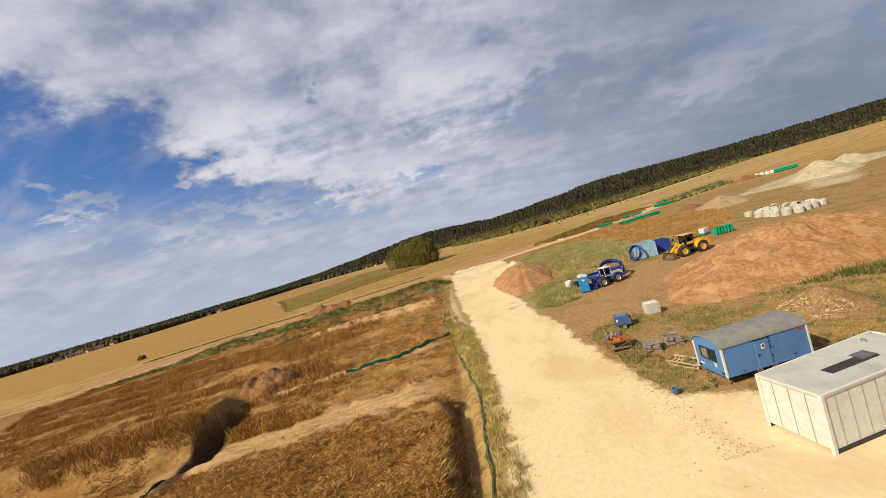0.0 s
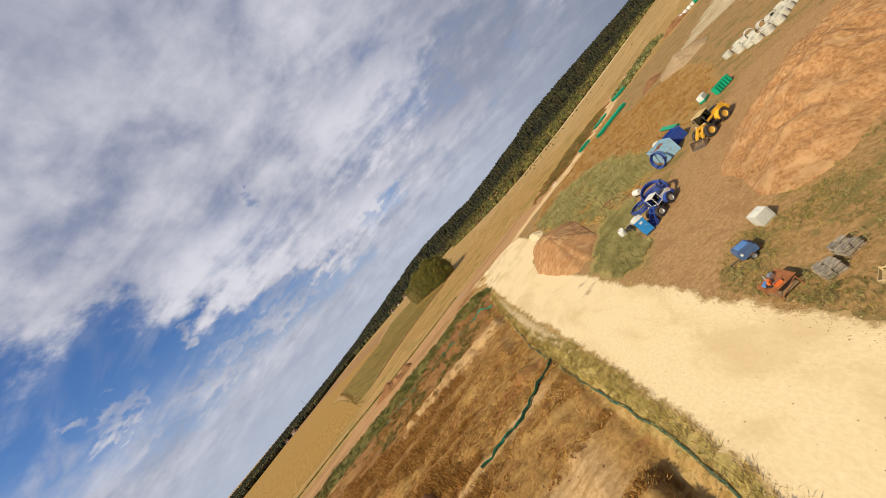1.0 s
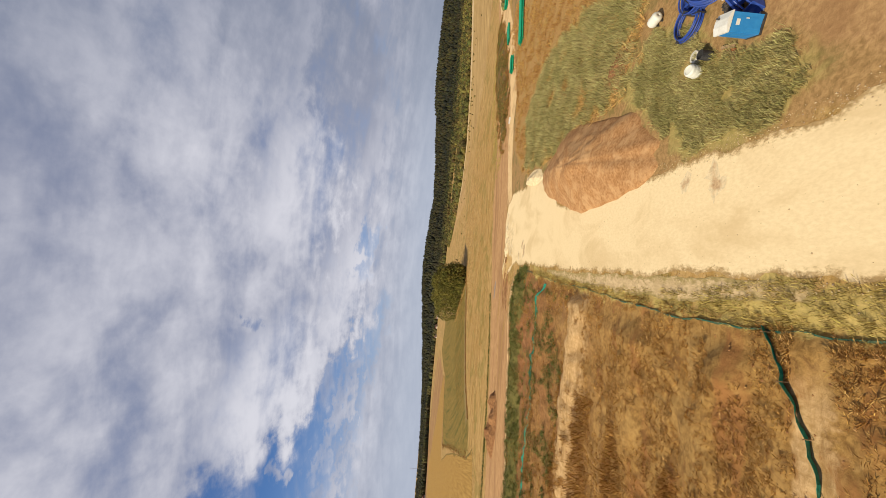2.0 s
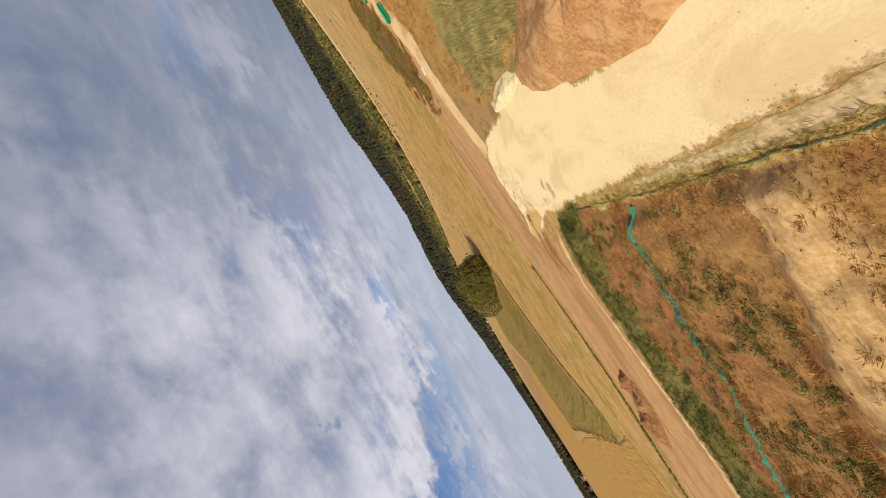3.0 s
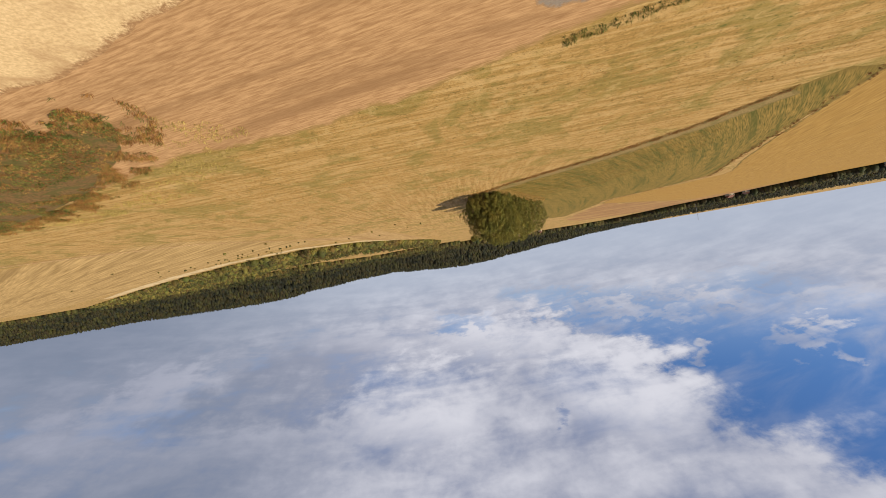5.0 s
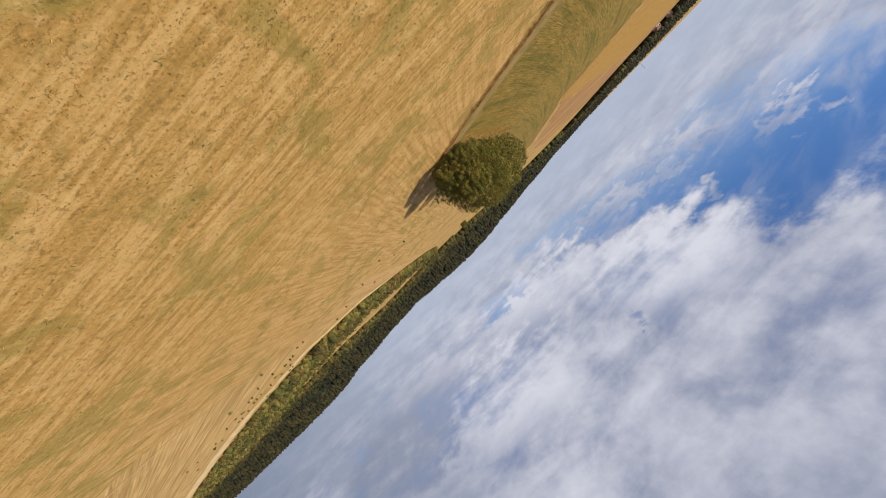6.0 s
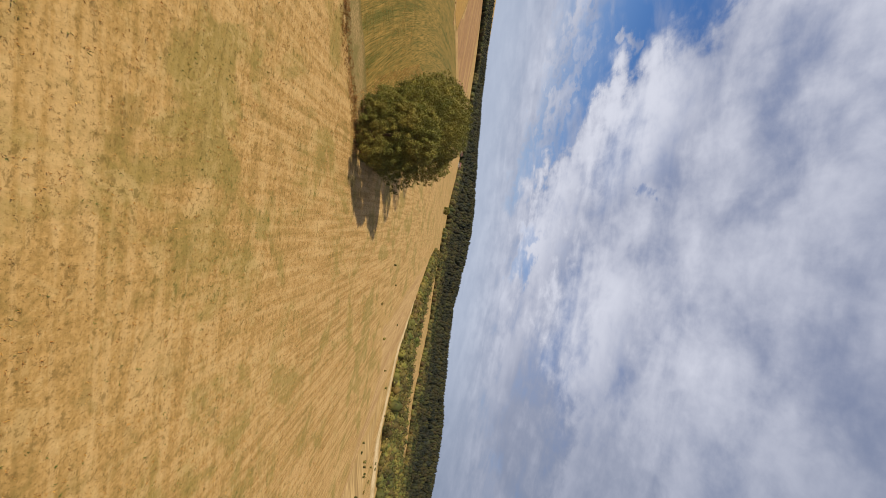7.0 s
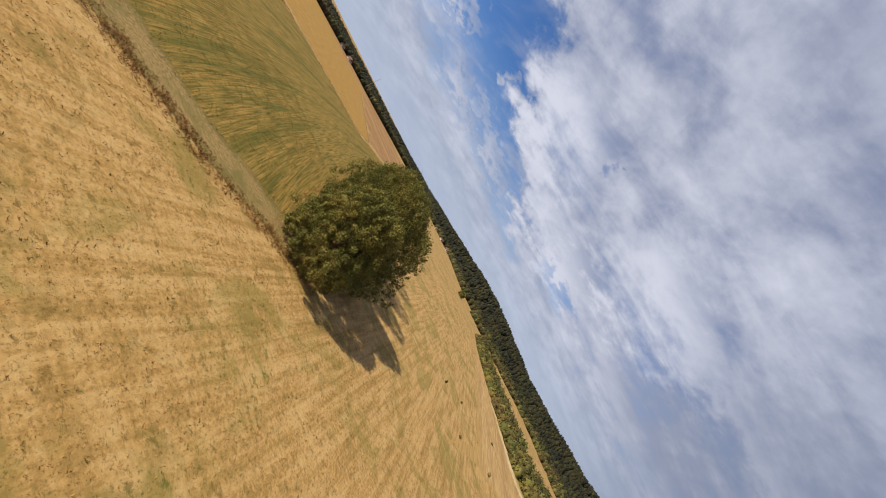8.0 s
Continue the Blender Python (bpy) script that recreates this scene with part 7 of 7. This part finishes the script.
RINGS = [(55.7, 68.8, 0), (56.0, 66.6, 0), (54.5, 64.9, 0), (54.3, 62.6, 0), (53.9, 60.6, 0), (54.4, 58.7, 0), (56.0, 57.9, 0), (57.8, 58.3, 0), (59.6, 58.6, 0), (61.4, 58.8, 0), (57.9, 68.0, 0), (57.0, 64.8, 1), (56.4, 62.6, 1), (56.2, 60.6, 0), (58.1, 60.2, 0), (60.0, 60.5, 0), (61.9, 60.8, 0), (59.4, 66.4, 1), (59.0, 63.4, 1), (59.1, 61.8, 1), (61.0, 62.7, 0), (62.9, 62.4, 0)]
first = None
for i, (rx, ry, flat) in enumerate(RINGS):
    rx, ry = 57.4 + 0.84 * (rx - 57.6), 62.0 + 0.84 * (ry - 62.5)
    mm = pose(rx, ry, 0.0, 0, 0, i * 40) if not flat else pose(rx, ry, 0.7, 90, 0, 30 + i * 17)
    if first is None:
        first = concrete_ring(mm, 0.69, 0.9, "pale grey concrete well ring standing on bare earth")
    else:
        copy_thing(first, mm)

trough = thing("metal_trough", pose(41.2, 130.6, 0.0, 0, 0, -14), "dented grey sheet metal trough on the pale track", "trough")
part("tray", boxes(((0, 0, 0.06), (1.7, 0.8, 0.05)), ((0, -0.4, 0.2), (1.7, 0.04, 0.34)), ((0, 0.4, 0.2), (1.7, 0.04, 0.34)), ((-0.84, 0, 0.2), (0.04, 0.76, 0.34)), ((0.84, 0, 0.2), (0.04, 0.76, 0.34))), M["zinc"], trough)
for x in (-0.5, 0.0, 0.5):
    part("crossbar", box(bmesh.new(), (x, 0, 0.34), (0.08, 0.76, 0.05)), M["dark_steel"], trough)
part("runner", boxes(((-0.5, 0, 0.02), (0.1, 0.8, 0.05)), ((0.5, 0, 0.02), (0.1, 0.8, 0.05))), M["wood"], trough)
keg = thing("barrel", pose(15.6, 51.4, 0.0, 12, 0, 0), "dirty white plastic barrel tilted in weeds", "barrel")
part("shell", lathe(bmesh.new(), [(0.02, 0), (0.36, 0), (0.44, 0.12), (0.46, 0.5), (0.44, 0.88), (0.36, 1.0), (0.30, 1.0), (0.30, 0.92), (0.02, 0.92)], 20), M["ibc_plastic"], keg)
part("hoop", ring_tube(bmesh.new(), 0.455, 0.02, Matrix.Translation((0, 0, 0.35)), 20, 5), M["ibc_plastic"], keg)
part("hoop", ring_tube(bmesh.new(), 0.455, 0.02, Matrix.Translation((0, 0, 0.65)), 20, 5), M["ibc_plastic"], keg)
tub = thing("barrel", pose(16.3, 50.3, 0.0), "dark dented steel barrel beside the toilet", "barrel")
part("shell", lathe(bmesh.new(), [(0.02, 0), (0.34, 0), (0.35, 0.3), (0.33, 0.55), (0.35, 0.8), (0.30, 0.8), (0.30, 0.1), (0.02, 0.1)], 18), M["dark_steel"], tub)
tyre = thing("concrete_cone", pose(16.9, 51.6, 0.0), "small pale concrete collar lying on weeds", "collar")
part("collar", lathe(bmesh.new(), [(0.32, 0), (0.5, 0), (0.44, 0.35), (0.30, 0.35)], 20), M["concrete"], tyre)
for i in range(5):
    pl = thing("plank", pose(15.2 + 0.18 * i, 48.3 + 0.05 * i, 0.02 + 0.03 * i, 0, 0, 20 + 12 * i), "loose brown board on the ground", "plank", "loose planks")
    part("board", box(bmesh.new(), (0, 0, 0.02), (1.3, 0.2, 0.035), 0.005), M["rust"] if i % 2 else M["wood"], pl)

# ---------------- silt fences ----------------


def silt_fence(line, h, label, seed, dark=False):
    """Sagging green cloth strung between short posts."""
    t = thing("silt_fence", Matrix.Identity(4), label, "fence", "green silt fences")
    vs, fs, posts = [], [], []
    n = 0
    run = 0.0
    for a, b in zip(line, line[1:]):
        A, B = Vector(a), Vector(b)
        k = max(2, int((B - A).length / 0.35))
        d = (B - A).normalized()
        nrm = Vector((-d.y, d.x))
        for j in range(k + (b == line[-1])):
            q = A.lerp(B, j / k)
            run = n * 0.35
            w = noise.noise(Vector((run * 0.6, seed, 0)))
            q = q + nrm * 0.22 * w
            base = relief(q.x, q.y) - 0.05
            sag = h * (0.72 + 0.28 * abs(math.cos(math.pi * run / 2.4))) * (0.85 + 0.3 * noise.noise(Vector((run * 0.9, seed + 3, 0))))
            belly = nrm * (0.10 + 0.14 * noise.noise(Vector((run, seed + 7, 0))))
            flap = nrm * 0.6 * h * (0.9 + 0.6 * noise.noise(Vector((run * 1.3, seed + 11, 0))))
            vs += [(q.x + flap.x, q.y + flap.y, base + 0.06), (q.x + belly.x, q.y + belly.y, base + sag * 0.45), (q.x, q.y, base + sag)]
            if n % 7 == 0:
                posts.append((q.x, q.y, base))
            n += 1
    for i in range(n - 1):
        for j in range(2):
            fs.append((i * 3 + j, i * 3 + j + 1, i * 3 + 4 + j, i * 3 + 3 + j))
    me = bpy.data.meshes.new("cloth")
    me.from_pydata(vs, [], fs)
    me.materials.append(M["green_mesh_dark"] if dark else M["green_mesh"])
    cloth = new("cloth", me)
    cloth.parent = t
    sol = cloth.modifiers.new("thick", "SOLIDIFY")
    sol.thickness = 0.012
    for p in posts:
        part("post", rods(((p[0], p[1], p[2] - 0.1), (p[0], p[1], p[2] + h * 1.08), 0.025), seg=6), M["wood"], t)
    return t


silt_fence([(-14.2, 40.8), (-8.6, 41.0), (-5.2, 42.4), (-2.0, 44.4)], 0.62, "sagging dark green silt fence across the plot", 1.0)
silt_fence([(-0.9, 8.0), (-0.65, 18.2), (-0.3, 26.1), (-1.1, 33.6), (-2.2, 44.4), (-2.7, 52.0), (-2.5, 60.0), (-2.1, 69.0), (-2.2, 77.0), (-1.6, 88.0), (-1.2, 97.0)], 0.21, "low dirty dark green silt fence along the road verge", 2.0, True)
silt_fence([(-22.0, 18.0), (-22.4, 24.4), (-22.4, 28.5), (-22.9, 34.5)], 0.5, "slumped dark green silt fence below the earth bank", 3.0, True)
silt_fence([(-2.8, 84.1), (-6.9, 85.7), (-9.2, 86.1), (-14.3, 86.2), (-18.5, 85.6), (-21.1, 84.6), (-24.4, 85.0), (-28.6, 85.7), (-33.6, 87.0), (-40, 88)], 0.42, "frayed teal silt fence across the red earth", 4.0)

# loose stones and small heap at the end of the pad
scatter_lumps("stone_pile", 90, lambda r: (0.6 + r.gauss(0, 0.7), 118.6 + r.gauss(0, 0.6), 0.06 + abs(r.gauss(0, 0.12))), (0.06, 0.2), M["clod"], "small pile of dark stones beside the puddle", "stones", 77)
scatter_lumps("pad_stones", 260, lambda r: (r.uniform(-1, 9), 112 + 11 * r.random(), 0.05), (0.03, 0.12), M["stone"], "loose blocks at the end of the pad", "stones", 78)
